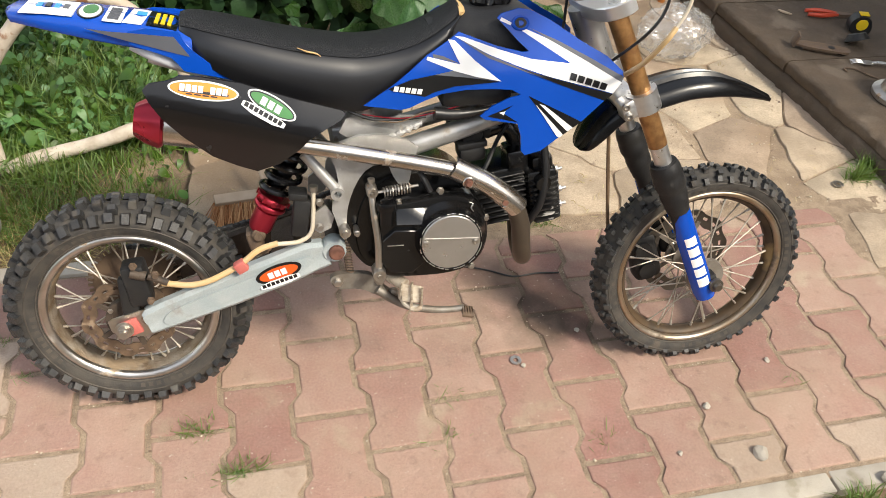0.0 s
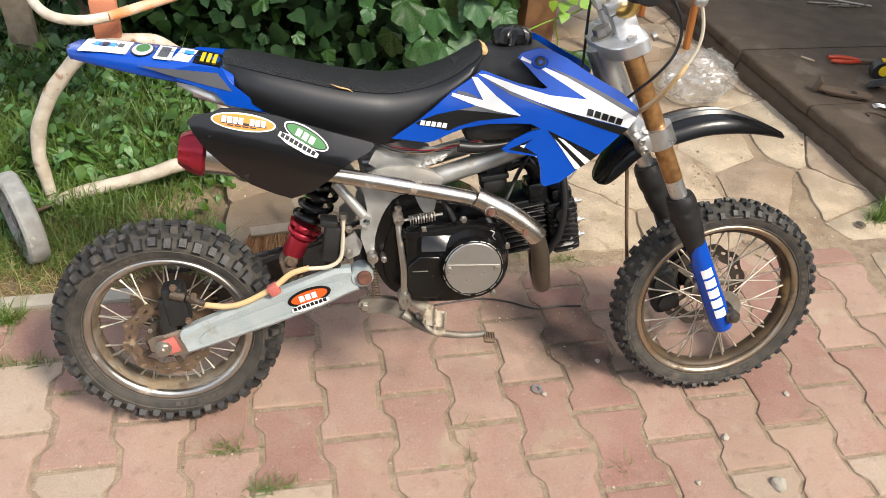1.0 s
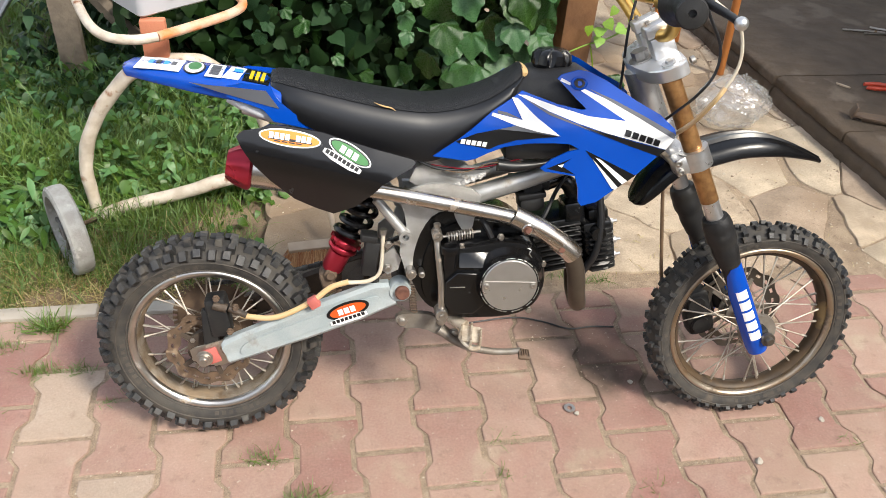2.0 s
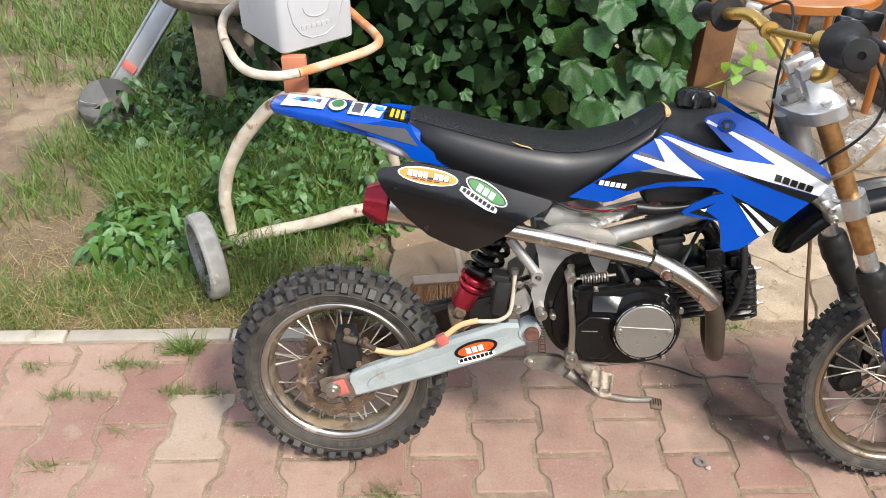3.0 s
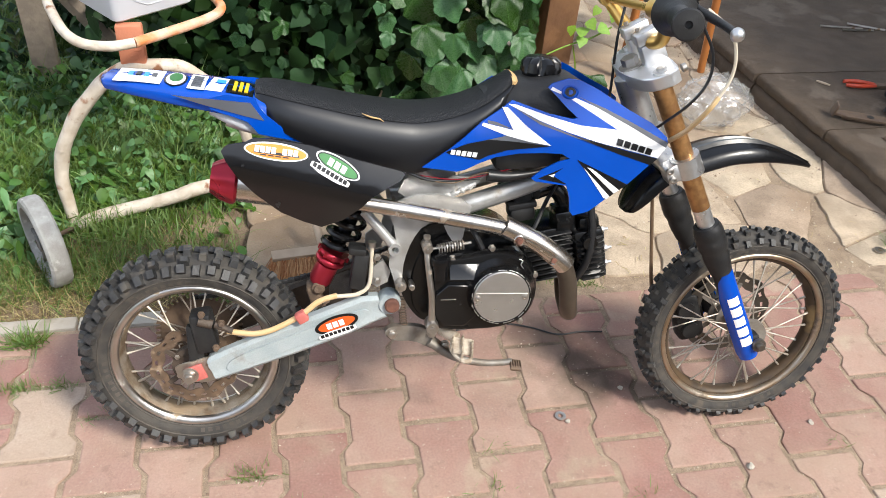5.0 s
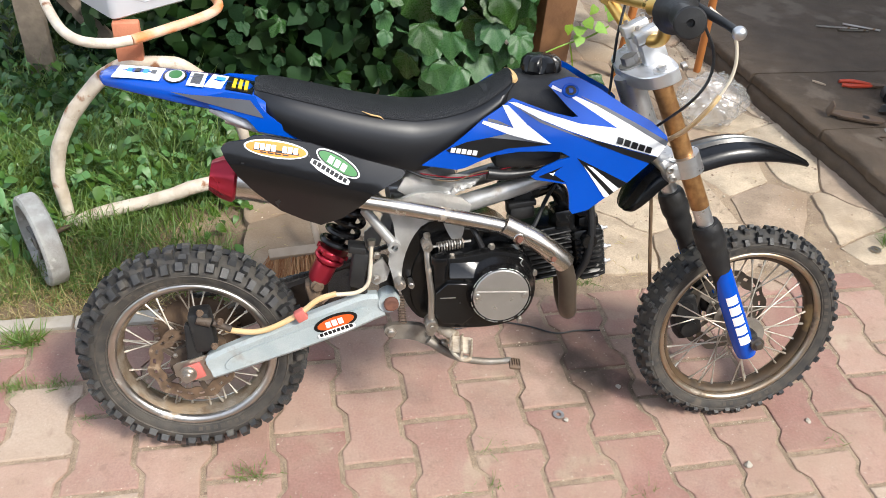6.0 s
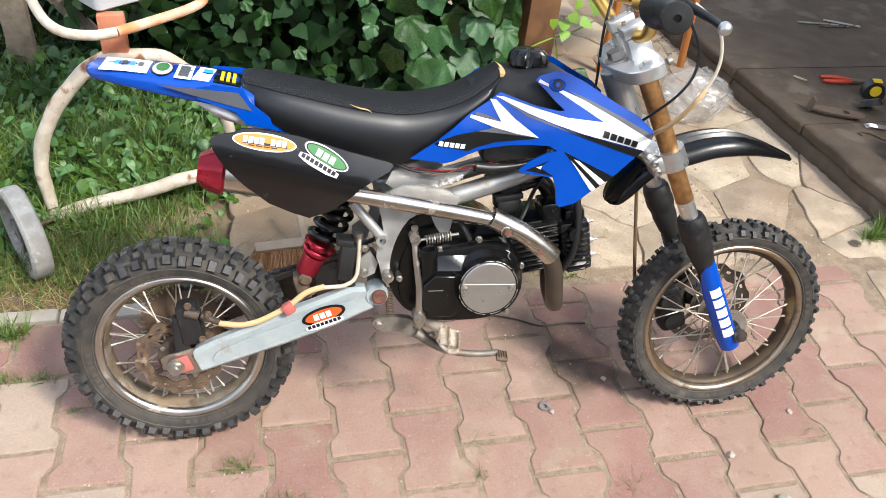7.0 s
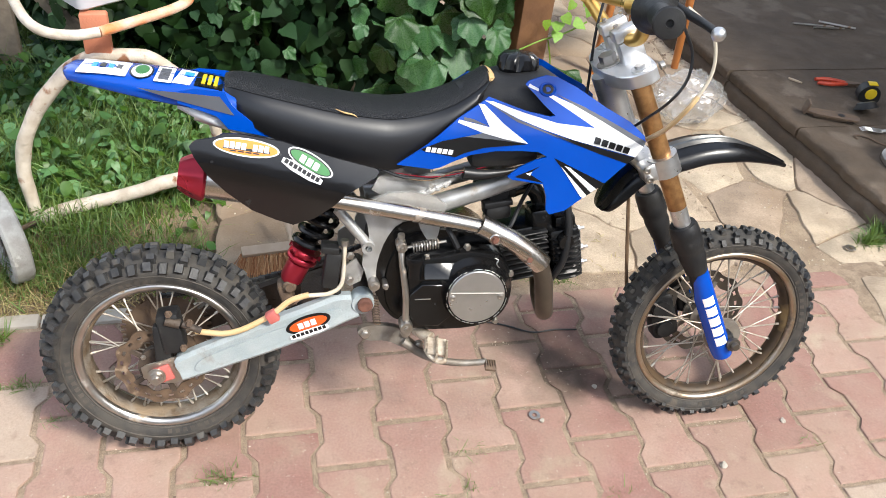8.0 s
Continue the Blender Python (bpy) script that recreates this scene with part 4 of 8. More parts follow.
# engine
def make_engine():
    bm = bmesh.new()
    out = soften([(0.425, 0.115), (0.47, 0.085), (0.63, 0.085), (0.665, 0.12), (0.665, 0.225), (0.62, 0.275), (0.52, 0.295), (0.45, 0.27), (0.42, 0.20)], 2)
    loft(bm, [[(x * k + 0.545 * (1 - k), y, z * k + 0.19 * (1 - k)) for x, z in out] for y, k in ((0.060, 0.90), (0.050, 0.95), (-0.085, 0.98), (-0.092, 0.95))])
    eng = bpart("engine_case", bm, M_ENGINE, "scuffed black painted engine case")
    bm = bmesh.new()
    out = soften([(0.462, 0.10), (0.50, 0.088), (0.62, 0.09), (0.665, 0.13), (0.668, 0.20), (0.64, 0.25), (0.585, 0.262), (0.52, 0.247), (0.468, 0.245), (0.458, 0.18)], 2)
    loft(bm, [[(x * k + 0.565 * (1 - k), y, z * k + 0.175 * (1 - k)) for x, z in out] for y, k in ((-0.085, 1.02), (-0.118, 1.02), (-0.124, 1.0), (-0.130, 0.95), (-0.131, 0.90))])
    part("clutch_cover", bm, M_ENGINE, eng, "black clutch cover with chipped paint")
    bm = bmesh.new()
    revolve(bm, [(0.079, -0.112), (0.074, -0.124), (0.068, -0.134), (0.0615, -0.143), (0.0580, -0.151), (0.0575, -0.158), (0.0560, -0.1605), (0.0540, -0.158), (0.0, -0.158)], at(0.591, 0, 0.178), 56)
    part("clutch_bulge", bm, M_ENGINE, eng)
    bm = bmesh.new()
    revolve(bm, [(0.0, -0.157), (0.0537, -0.157), (0.0537, -0.1605), (0.0522, -0.162), (0.0, -0.162)], at(0.591, 0, 0.178), 56)
    box(bm, at(0.591, -0.1625, 0.186, 0, 2, 0), 0.100, 0.002, 0.0018)
    part("clutch_plate", bm, M_DISC, eng, "round scratched steel cover plate")
    for dx in (-0.042, 0.04):
        bm = bmesh.new()
        revolve(bm, [(0.0, -0.1615), (0.006, -0.1615), (0.006, -0.164), (0.003, -0.165), (0.003, -0.1635), (0.0, -0.1635)], at(0.591 + dx * 1.1, 0, 0.178), 14)
        part("screw", bm, M_STEEL, eng)
    # uneven bare metal along the cover's lip and on its shoulder
    bm = bmesh.new()
    rng = random.Random(5)
    a = -0.9
    while a < 5.1:
        run = rng.uniform(0.05, 0.5)
        rr = 0.0568 + rng.uniform(-0.0004, 0.0006)
        arc = [Vector((0.591 + rr * math.sin(a + run * i / 6), -0.1602 + rng.uniform(-0.0004, 0.0004), 0.178 + rr * math.cos(a + run * i / 6))) for i in range(7)]
        tube(bm, arc, [rng.uniform(0.0004, 0.0013) for _ in range(7)], 5, 0)
        a += run + rng.uniform(0.02, 0.22)
    tube(bm, [(0.624, -0.140, 0.247), (0.632, -0.140, 0.243), (0.628, -0.1415, 0.236), (0.634, -0.142, 0.228)], (0.0007, 0.0014, 0.0006), 5, 2)
    tagged(part("paint_chips", bm, M_DISC, eng, "bare chipped lip"), kind="stuff")
    # raised flat field on the cover, stepped lower face, small lugs
    bm = bmesh.new()
    loft(bm, [[(x * k + 0.525 * (1 - k), y + 0.50 * (z - 0.21), z * k + 0.226 * (1 - k)) for x, z in ((0.494, 0.209), (0.548, 0.208), (0.556, 0.216), (0.558, 0.240), (0.554, 0.244), (0.496, 0.243), (0.493, 0.240))] for y, k in ((-0.126, 1.03), (-0.1425, 1.0), (-0.1437, 0.965))])
    part("cover_field", bm, M_ENGINE, eng)
    bm = bmesh.new()
    loft(bm, [[(x * k + 0.505 * (1 - k), y, z * k + 0.155 * (1 - k)) for x, z in soften([(0.467, 0.110), (0.545, 0.104), (0.556, 0.192), (0.470, 0.197)], 1)] for y, k in ((-0.126, 1.02), (-0.1385, 1.0), (-0.1400, 0.965))])
    part("cover_field", bm, M_ENGINE, eng)
    for x, z, r in ((0.653, 0.194, 0.011), (0.426, 0.182, 0.006), (0.405, 0.184, 0.0105)):
        bm = bmesh.new()
        revolve(bm, [(0.0, -0.124), (r * 0.55, -0.124), (r * 0.6, -0.118), (r, -0.117), (r, -0.106), (r * 0.8, -0.09), (0.0, -0.09)], at(x, 0, z), 20)
        part("case_fitting", bm, M_STEEL, eng, "dull steel case fitting")
    bm = bmesh.new()
    tube(bm, [(0.535, -0.10, 0.30), (0.545, -0.115, 0.285), (0.557, -0.122, 0.262)], 0.0055, 8)
    part("breather_hose", bm, M_CABLE, eng)
    for x, z, y in ((0.47, 0.105, -0.124), (0.64, 0.105, -0.124), (0.662, 0.205, -0.12), (0.575, 0.262, -0.118), (0.50, 0.244, -0.12), (0.462, 0.19, -0.12), (0.655, 0.165, -0.12)):
        bm = bmesh.new()
        bolt_head(bm, x, y, z, 0.0055, 0.009)
        part("case_bolt", bm, M_STEEL, eng)
    bm = bmesh.new()
    filler = at(0.477, -0.128, 0.205, 0, 0, 0)
    loft(bm, [[filler @ Vector((r * math.cos(t), -0.004 + r * 0.75 * math.sin(t), z)) for t in (2 * math.pi * k / 28 for k in range(28))] for r, z in ((0.0125, 0.0), (0.0130, 0.030), (0.0175, 0.031), (0.0182, 0.033), (0.0182, 0.043), (0.0172, 0.0455))])
    box(bm, filler @ at(0, -0.004, 0.049, 0, 0, 35), 0.028, 0.006, 0.011, 0.0025)
    part("oil_filler", bm, M_BLACK, eng, "black oil filler cap with a finger grip")
    for x0, x1, z in ((0.478, 0.508, 0.166),):
        bm = bmesh.new()
        box(bm, at((x0 + x1) / 2, -0.1405, z), x1 - x0, 0.003, 0.0016, 0.0006)
        part("cover_rib", bm, M_STEEL, eng, "scratched rib")
    # gear side: sprocket cover and drive shafts
    bm = bmesh.new()
    out = soften([(0.403, 0.20), (0.406, 0.160), (0.428, 0.115), (0.455, 0.088), (0.490, 0.10), (0.490, 0.26), (0.535, 0.290), (0.505, 0.304), (0.465, 0.303), (0.432, 0.280), (0.412, 0.244)], 2)
    loft(bm, [[(x, y, z) for x, z in out] for y in (0.09, -0.088)])
    part("rear_case", bm, M_ENGINE, eng)
    # cylinder with fins, lying forward
    axis = at(0.66, 0, 0.205, 0, -10, 0)
    bm = bmesh.new()
    box(bm, axis @ at(0.05, 0, 0.004), 0.12, 0.108, 0.100, 0.006)
    part("cylinder", bm, M_ENGINE, eng, "black finned cylinder")
    for k in range(9):
        bm = bmesh.new()
        box(bm, axis @ at(0.046, -0.008, -0.046 + 0.0115 * k), 0.098, 0.128, 0.0040, 0.0012, segs=1)
        part("cylinder_fin", bm, M_FIN, eng)
    bm = bmesh.new()
    box(bm, axis @ at(0.128, -0.008, -0.006), 0.062, 0.134, 0.104, 0.010)
    box(bm, axis @ at(0.088, -0.030, 0.058), 0.042, 0.060, 0.060, 0.008)
    box(bm, axis @ at(0.134, -0.020, 0.048), 0.044, 0.085, 0.040, 0.010)
    part("cylinder_head", bm, M_ENGINE, eng, "black finned cylinder head")
    for k in range(8):
        bm = bmesh.new()
        out = soften([(-0.036, -0.086), (0.026, -0.086), (0.037, -0.055), (0.037, 0.05), (0.02, 0.066), (-0.036, 0.066)], 1)
        loft(bm, [[axis @ Vector((0.128 + x, y, -0.056 + 0.0118 * k + dz)) for x, y in out] for dz in (-0.0022, 0.0022)])
        part("head_fin", bm, M_FIN, eng)
    bm = bmesh.new()
    revolve(bm, [(0.0, -0.092), (0.014, -0.092), (0.016, -0.088), (0.016, -0.05)], axis @ at(0.125, 0, 0.025), 20)
    part("cam_cover", bm, M_ENGINE, eng)
    for dy, dz in ((-0.05, 0.030), (-0.06, -0.040), (0.05, 0.040), (0.05, -0.045), (-0.066, -0.004)):
        bm = bmesh.new()
        rod(bm, axis @ Vector((0.15, dy, dz)), axis @ Vector((0.174, dy, dz)), 0.0032, 10)
        rod(bm, axis @ Vector((0.158, dy, dz)), axis @ Vector((0.165, dy, dz)), 0.0068, 6)
        part("head_stud", bm, M_ALLOY, eng, "bright head stud and nut")
    # carburettor and inlet
    bm = bmesh.new()
    box(bm, at(0.648, -0.03, 0.300, 0, -8, 0), 0.050, 0.052, 0.030, 0.008)
    box(bm, at(0.645, -0.03, 0.320, 0, -8, 0), 0.056, 0.060, 0.012, 0.003)
    box(bm, at(0.646, -0.03, 0.338, 0, -8, 0), 0.040, 0.044, 0.030, 0.008)
    rod(bm, (0.605, -0.02, 0.334), (0.682, -0.02, 0.340), 0.020, 16)
    part("carburettor", bm, M_BLACK_DULL, eng, "small black carburettor")
    bm = bmesh.new()
    tube(bm, [(0.676, -0.02, 0.334), (0.700, -0.02, 0.342), (0.724, -0.02, 0.334), (0.738, -0.02, 0.308), (0.741, -0.02, 0.27)], 0.0165, 14)
    part("inlet_elbow", bm, M_ENGINE, eng, "black inlet elbow")
    bm = bmesh.new()
    tube(bm, [(0.775, -0.075, 0.33), (0.782, -0.085, 0.27), (0.776, -0.088, 0.21), (0.755, -0.08, 0.16)], 0.0075, 10)
    part("spark_lead", bm, M_CABLE, eng)
    # kick start lever and brake light spring
    bm = bmesh.new()
    tube(bm, [(0.452, -0.118, 0.262), (0.455, -0.128, 0.225), (0.462, -0.134, 0.17), (0.464, -0.134, 0.118)], (0.0066, 0.0062, 0.0066, 0.0075), 10)
    kick = bpart("kick_lever", bm, M_STEEL, "worn steel kick start lever")
    for x, y, z, r in ((0.452, -0.118, 0.268, 0.010), (0.464, -0.134, 0.108, 0.0125)):
        bm = bmesh.new()
        revolve(bm, [(0.0, -0.0125), (r * 0.40, -0.0125), (r * 0.45, -0.015), (r * 0.88, -0.015), (r, -0.0125), (r, 0.016), (0.0, 0.016)], at(x, y, z), 22)
        part("boss", bm, M_STEEL, kick, "dull steel boss")
        bm = bmesh.new()
        bolt_head(bm, x, y - 0.012, z, r * 0.34, 0.006)
        part("boss_bolt", bm, M_STEEL, kick)
    bm = bmesh.new()
    for r, z0, z1 in ((0.0075, 0.274, 0.281), (0.0050, 0.281, 0.284), (0.0066, 0.284, 0.291)):
        rod(bm, (0.4515, -0.118, z0), (0.4512, -0.118, z1), r, 6)
    part("boss_nut", bm, M_STEEL, kick, "stacked lock nuts")
    bm = bmesh.new()
    pts = [Vector((0.472 + 0.05 * k / 84, -0.118 + 0.009 * math.cos(k * 0.75), 0.262 + 0.009 * k / 84 + 0.009 * math.sin(k * 0.75))) for k in range(85)]
    tube(bm, pts, 0.0016, 5, 0)
    rod(bm, (0.455, -0.118, 0.262), (0.535, -0.118, 0.274), 0.003, 8)
    part("return_spring", bm, M_STEEL, kick, "coiled steel return spring")


make_engine()


# exhaust
def make_exhaust():
    bm = bmesh.new()
    tube(bm, [(0.28, -0.118, 0.368), (0.40, -0.12, 0.345), (0.50, -0.122, 0.325), (0.60, -0.126, 0.303), (0.66, -0.13, 0.278), (0.705, -0.132, 0.245), (0.725, -0.13, 0.20)], 0.0145, 18)
    pipe = bpart("exhaust_pipe", bm, M_CHROME, "bright exhaust pipe with rust bloom")
    bm = bmesh.new()
    tube(bm, [(0.714, -0.131, 0.230), (0.728, -0.128, 0.19), (0.738, -0.118, 0.135), (0.748, -0.098, 0.104), (0.752, -0.070, 0.100), (0.754, -0.036, 0.112), (0.756, -0.010, 0.150)], 0.0178, 18)
    part("header_pipe", bm, M_HEADER, pipe, "heat-browned header bend")
    # heat shield
    bm = bmesh.new()
    pts = smooth_path([(0.592, -0.127, 0.311), (0.622, -0.129, 0.296), (0.652, -0.131, 0.280), (0.682, -0.133, 0.260), (0.706, -0.134, 0.241), (0.718, -0.134, 0.229)], 5)
    rings = []
    for i, p in enumerate(pts):
        d = (pts[min(i + 1, len(pts) - 1)] - pts[max(i - 1, 0)]).normalized()
        up = Vector((0, 1, 0)).cross(d)
        up = up if up.z > 0 else -up
        ring = []
        for r in (0.0205, 0.0182):
            arc = [p + (Vector((0, -1, 0)) * math.cos(a) + up * math.sin(a)) * r for a in np.linspace(-1.5, 1.7, 12)]
            ring += arc if r > 0.02 else arc[::-1]
        rings.append(ring)
    loft(bm, rings)
    part("heat_shield", bm, M_CHROME, pipe, "bright slotted heat shield", 45)
    bm = bmesh.new()
    slot = soften([(0.628, 0.2945), (0.634, 0.2830), (0.662, 0.2665), (0.682, 0.2530), (0.690, 0.2570), (0.684, 0.2640), (0.664, 0.2760), (0.640, 0.2910)], 1)
    tube(bm, [(x, -0.1512 - 0.03 * (x - 0.628), z) for x, z in slot], 0.0013, 6, 2, True)
    part("shield_slot", bm, M_RUST, pipe, "pressed rim of the slot")
    for x, z in ((0.619, 0.289), (0.688, 0.248)):
        bm = bmesh.new()
        revolve(bm, [(0.0115, -0.140), (0.0110, -0.1500), (0.0098, -0.1512), (0.0085, -0.1488), (0.0, -0.1485)], at(x, 0, z), 24)
        part("bolt_cup", bm, M_CHROME, pipe)
    for x, z in ((0.619, 0.289), (0.688, 0.248)):
        bm = bmesh.new()
        bolt_head(bm, x, -0.1485, z, 0.0060, 0.0065)
        part("shield_bolt", bm, M_RUSTRED, pipe, "rusty shield bolt")
    # silencer and red tip
    ax = at(0.30, -0.080, 0.358) @ Matrix.Rotation(radians(9.5), 4, "Y") @ Matrix.Rotation(radians(90), 4, "Z")
    bm = bmesh.new()
    revolve(bm, [(0.0, -0.02), (0.018, -0.02), (0.034, 0.02), (0.036, 0.05), (0.036, 0.185), (0.034, 0.19)], ax, 32)
    part("silencer", bm, M_CHROME, pipe, "brushed steel silencer")
    bm = bmesh.new()
    rings = []
    for y, r, k in ((0.188, 0.0375, 0.0), (0.192, 0.042, 0.0), (0.198, 0.042, 0.001), (0.216, 0.037, 0.005), (0.230, 0.029, 0.003), (0.234, 0.026, 0.001), (0.234, 0.021, 0.0), (0.21, 0.019, 0.0)):
        rings.append([ax @ Vector(((r - k * (0.5 + 0.5 * math.cos(a * 8))) * math.cos(a), y, (r - k * (0.5 + 0.5 * math.cos(a * 8))) * math.sin(a))) for a in (2 * math.pi * j / 48 for j in range(48))])
    loft(bm, rings)
    part("silencer_tip", bm, M_RED, pipe, "faceted red anodised tip")


make_exhaust()


# frame, shock, pegs
def make_frame():
    bm = bmesh.new()
    for sd in (-1, 1):
        line = smooth_path([(0.40, sd * 0.052, 0.300), (0.46, sd * 0.054, 0.304), (0.55, sd * 0.054, 0.329), (0.65, sd * 0.050, 0.361), (0.74, sd * 0.042, 0.395), (0.84, sd * 0.02, 0.45)], 5)
        loft(bm, [[p + Vector((-0.2 * 0.018 * math.sin(a), 0.018 * math.copysign(abs(math.cos(a)) ** 0.9, math.cos(a)), 0.018 * math.sin(a))) for a in (2 * math.pi * k / 18 for k in range(18))] for p in line])
    frame_ob = bpart("frame", bm, M_FRAME, "scratched silver frame spars")
    for sd in (-1, 1):
        bm = bmesh.new()
        out = soften([(0.372, 0.338), (0.390, 0.312), (0.398, 0.262), (0.381, 0.226), (0.392, 0.192), (0.400, 0.160), (0.413, 0.160), (0.409, 0.192), (0.412, 0.228), (0.426, 0.270), (0.449, 0.303), (0.484, 0.307), (0.491, 0.286), (0.506, 0.262), (0.522, 0.264), (0.529, 0.308), (0.540, 0.345), (0.45, 0.368)], 1)
        panel(bm, out, lambda x, z, sd=sd: sd * 0.090 - 0.004, 0.008, 0.06)
        part("side_plate", bm, M_FRAME, frame_ob, "silver pressed side plate", 30)
        bm = bmesh.new()
        rod(bm, (0.338, sd * 0.086, 0.328), (0.393, sd * 0.094, 0.260), 0.0095, 14)
        revolve(bm, [(0.0065, -0.012), (0.0125, -0.012), (0.0125, 0.012), (0.0065, 0.012)], at(0.394, sd * 0.094, 0.256), 18, True)
        tube(bm, [(0.345, sd * 0.082, 0.325), (0.30, sd * 0.075, 0.38), (0.25, sd * 0.06, 0.44), (0.10, sd * 0.05, 0.49)], 0.009, 10)
        part("subframe_tube", bm, M_FRAME, frame_ob, "silver subframe tube")
        bm = bmesh.new()
        panel(bm, [(0.350, 0.208), (0.373, 0.226), (0.388, 0.200), (0.382, 0.178), (0.362, 0.168), (0.348, 0.178)], lambda x, z, sd=sd: sd * 0.08 - 0.003, 0.006, 0.05)
        part("bracket", bm, M_FRAME, frame_ob)
    bm = bmesh.new()
    rod(bm, (0.843, 0, 0.56), (0.905, 0, 0.425), 0.026, 24)
    part("head_tube", bm, M_ALLOY, frame_ob, "bare alloy head tube")
    bm = bmesh.new()
    tube(bm, [(0.86, 0.0, 0.42), (0.84, 0, 0.36), (0.80, 0.0, 0.30)], 0.017, 12)
    part("down_tube", bm, M_FRAME, frame_ob)
    # lower bracket, foot peg, brake pedal
    bm = bmesh.new()
    out = soften([(0.376, 0.068), (0.380, 0.082), (0.398, 0.087), (0.447, 0.084), (0.464, 0.072), (0.486, 0.042), (0.510, 0.030), (0.503, 0.018), (0.465, 0.034), (0.435, 0.052), (0.392, 0.053)], 1)
    panel(bm, out, lambda x, z: -0.098, 0.014, 0.05)
    br = bpart("peg_bracket", bm, M_PEDAL, "worn alloy foot peg bracket")
    for x, z in ((0.391, 0.070), (0.470, 0.068), (0.497, 0.040)):
        bm = bmesh.new()
        bolt_head(bm, x, -0.098, z, 0.008, 0.008)
        part("bracket_bolt", bm, M_STEEL, br)
    bm = bmesh.new()
    rod(bm, (0.49, -0.095, 0.074), (0.514, -0.128, 0.072), 0.012, 12)
    c = at(0.523, -0.150, 0.066, 24, 6, -8)
    for dx, y0, y1 in ((-0.020, -0.006, 0.022), (0.0, -0.028, 0.024), (0.019, -0.024, 0.018)):
        n = int((y1 - y0) / 0.0070)
        for k in range(n):
            box(bm, c @ at(dx, y0 + 0.004 + 0.0070 * k, 0.006), 0.0060, 0.0060, 0.014, 0.0, 0.45)
        box(bm, c @ at(dx, (y0 + y1) / 2, -0.006), 0.0060, y1 - y0, 0.016, 0.0015, segs=1)
    box(bm, c @ at(0.0, 0.000, 0.000), 0.036, 0.038, 0.004, 0.001, segs=1)
    tube(bm, [c @ Vector(p) for p in ((0.0, -0.028, -0.006), (0.010, -0.030, -0.006), (0.019, -0.024, -0.006))], 0.0045, 8)
    tube(bm, [c @ Vector(p) for p in ((-0.020, -0.006, -0.006), (-0.012, -0.018, -0.006), (0.0, -0.026, -0.006))], 0.0045, 8)
    part("foot_peg", bm, M_PEG, br, "toothed alloy foot peg")
    bm = bmesh.new()
    tube(bm, [(0.465, -0.104, 0.052), (0.495, -0.110, 0.030), (0.530, -0.116, 0.014), (0.574, -0.120, 0.006), (0.611, -0.123, 0.006), (0.632, -0.126, 0.010)], (0.009, 0.0085, 0.0075, 0.0065, 0.0065), 10)
    ped = bpart("brake_pedal", bm, M_PEDAL, "worn steel brake pedal")
    bm = bmesh.new()
    box(bm, at(0.638, -0.132, 0.004, 20, 10, 0), 0.024, 0.026, 0.008, 0.003)
    for k in range(5):
        box(bm, at(0.628 + 0.005 * k, -0.132, 0.010 - 0.001 * k, 20, 10, 0), 0.0026, 0.026, 0.007, 0, 0.5)
    part("pedal_pad", bm, M_RUST, ped, "rusty toothed pedal pad")
    bm = bmesh.new()
    pts = [Vector((0.408 + 0.007 * k / 80 + 0.007 * math.cos(k * 0.8), -0.088 + 0.007 * math.sin(k * 0.8), 0.145 - 0.06 * k / 80)) for k in range(81)]
    tube(bm, pts, 0.0014, 5, 0)
    bpart("pedal_spring", bm, M_RUST, "rusty coil spring")
    # shock absorber
    lo, hi = Vector((0.243, -0.020, 0.134)), Vector((0.347, -0.020, 0.350))
    d = (hi - lo).normalized()
    s1, s2 = d.orthogonal().normalized(), d.cross(d.orthogonal().normalized())
    bm = bmesh.new()
    rod(bm, lo + d * 0.10, hi, 0.014, 14)
    shock = bpart("shock_absorber", bm, M_BLACK, "black rear shock absorber")
    bm = bmesh.new()
    pts = [lo + d * (0.098 + 0.122 * k / 110) + (s1 * math.cos(k * 0.29) + s2 * math.sin(k * 0.29)) * (0.030 - 0.004 * k / 110) for k in range(111)]
    tube(bm, pts, 0.0062, 8, 0)
    part("coil_spring", bm, M_BLACK, shock, "thick black coil spring")
    bm = bmesh.new()
    q = d.to_track_quat("Y", "Z").to_matrix().to_4x4()
    q.translation = lo
    revolve(bm, [(0.0, 0.018), (0.019, 0.018), (0.0225, 0.026), (0.0225, 0.062), (0.020, 0.064), (0.020, 0.088)], q, 32)
    for y in (0.068, 0.083):
        prof = [(0.019, y), (0.0285, y), (0.0305, y + 0.003), (0.0305, y + 0.007), (0.0285, y + 0.010), (0.019, y + 0.010)]
        revolve(bm, prof, q, 20, True)
    for k in range(10):
        a = k * math.pi / 5
        box(bm, q @ at(0.030 * math.cos(a), 0.088, 0.030 * math.sin(a), 0, 0, 0), 0.006, 0.009, 0.006)
    part("shock_body", bm, M_RED, shock, "red anodised shock body and collars")
    bm = bmesh.new()
    box(bm, at(0.243, -0.016, 0.124, 0, -15, 0), 0.026, 0.042, 0.050, 0.008)
    revolve(bm, [(0.0, -0.046), (0.008, -0.046), (0.009, -0.042), (0.013, -0.040), (0.013, 0.03), (0.0, 0.03)], at(0.250, 0, 0.146), 18)
    part("shock_mount", bm, M_RUST, shock, "rusty shock mount")
    # rear brake master cylinder, hose and caliper
    bm = bmesh.new()
    box(bm, at(0.328, -0.078, 0.205, 0, 8, 0), 0.030, 0.034, 0.075, 0.006)
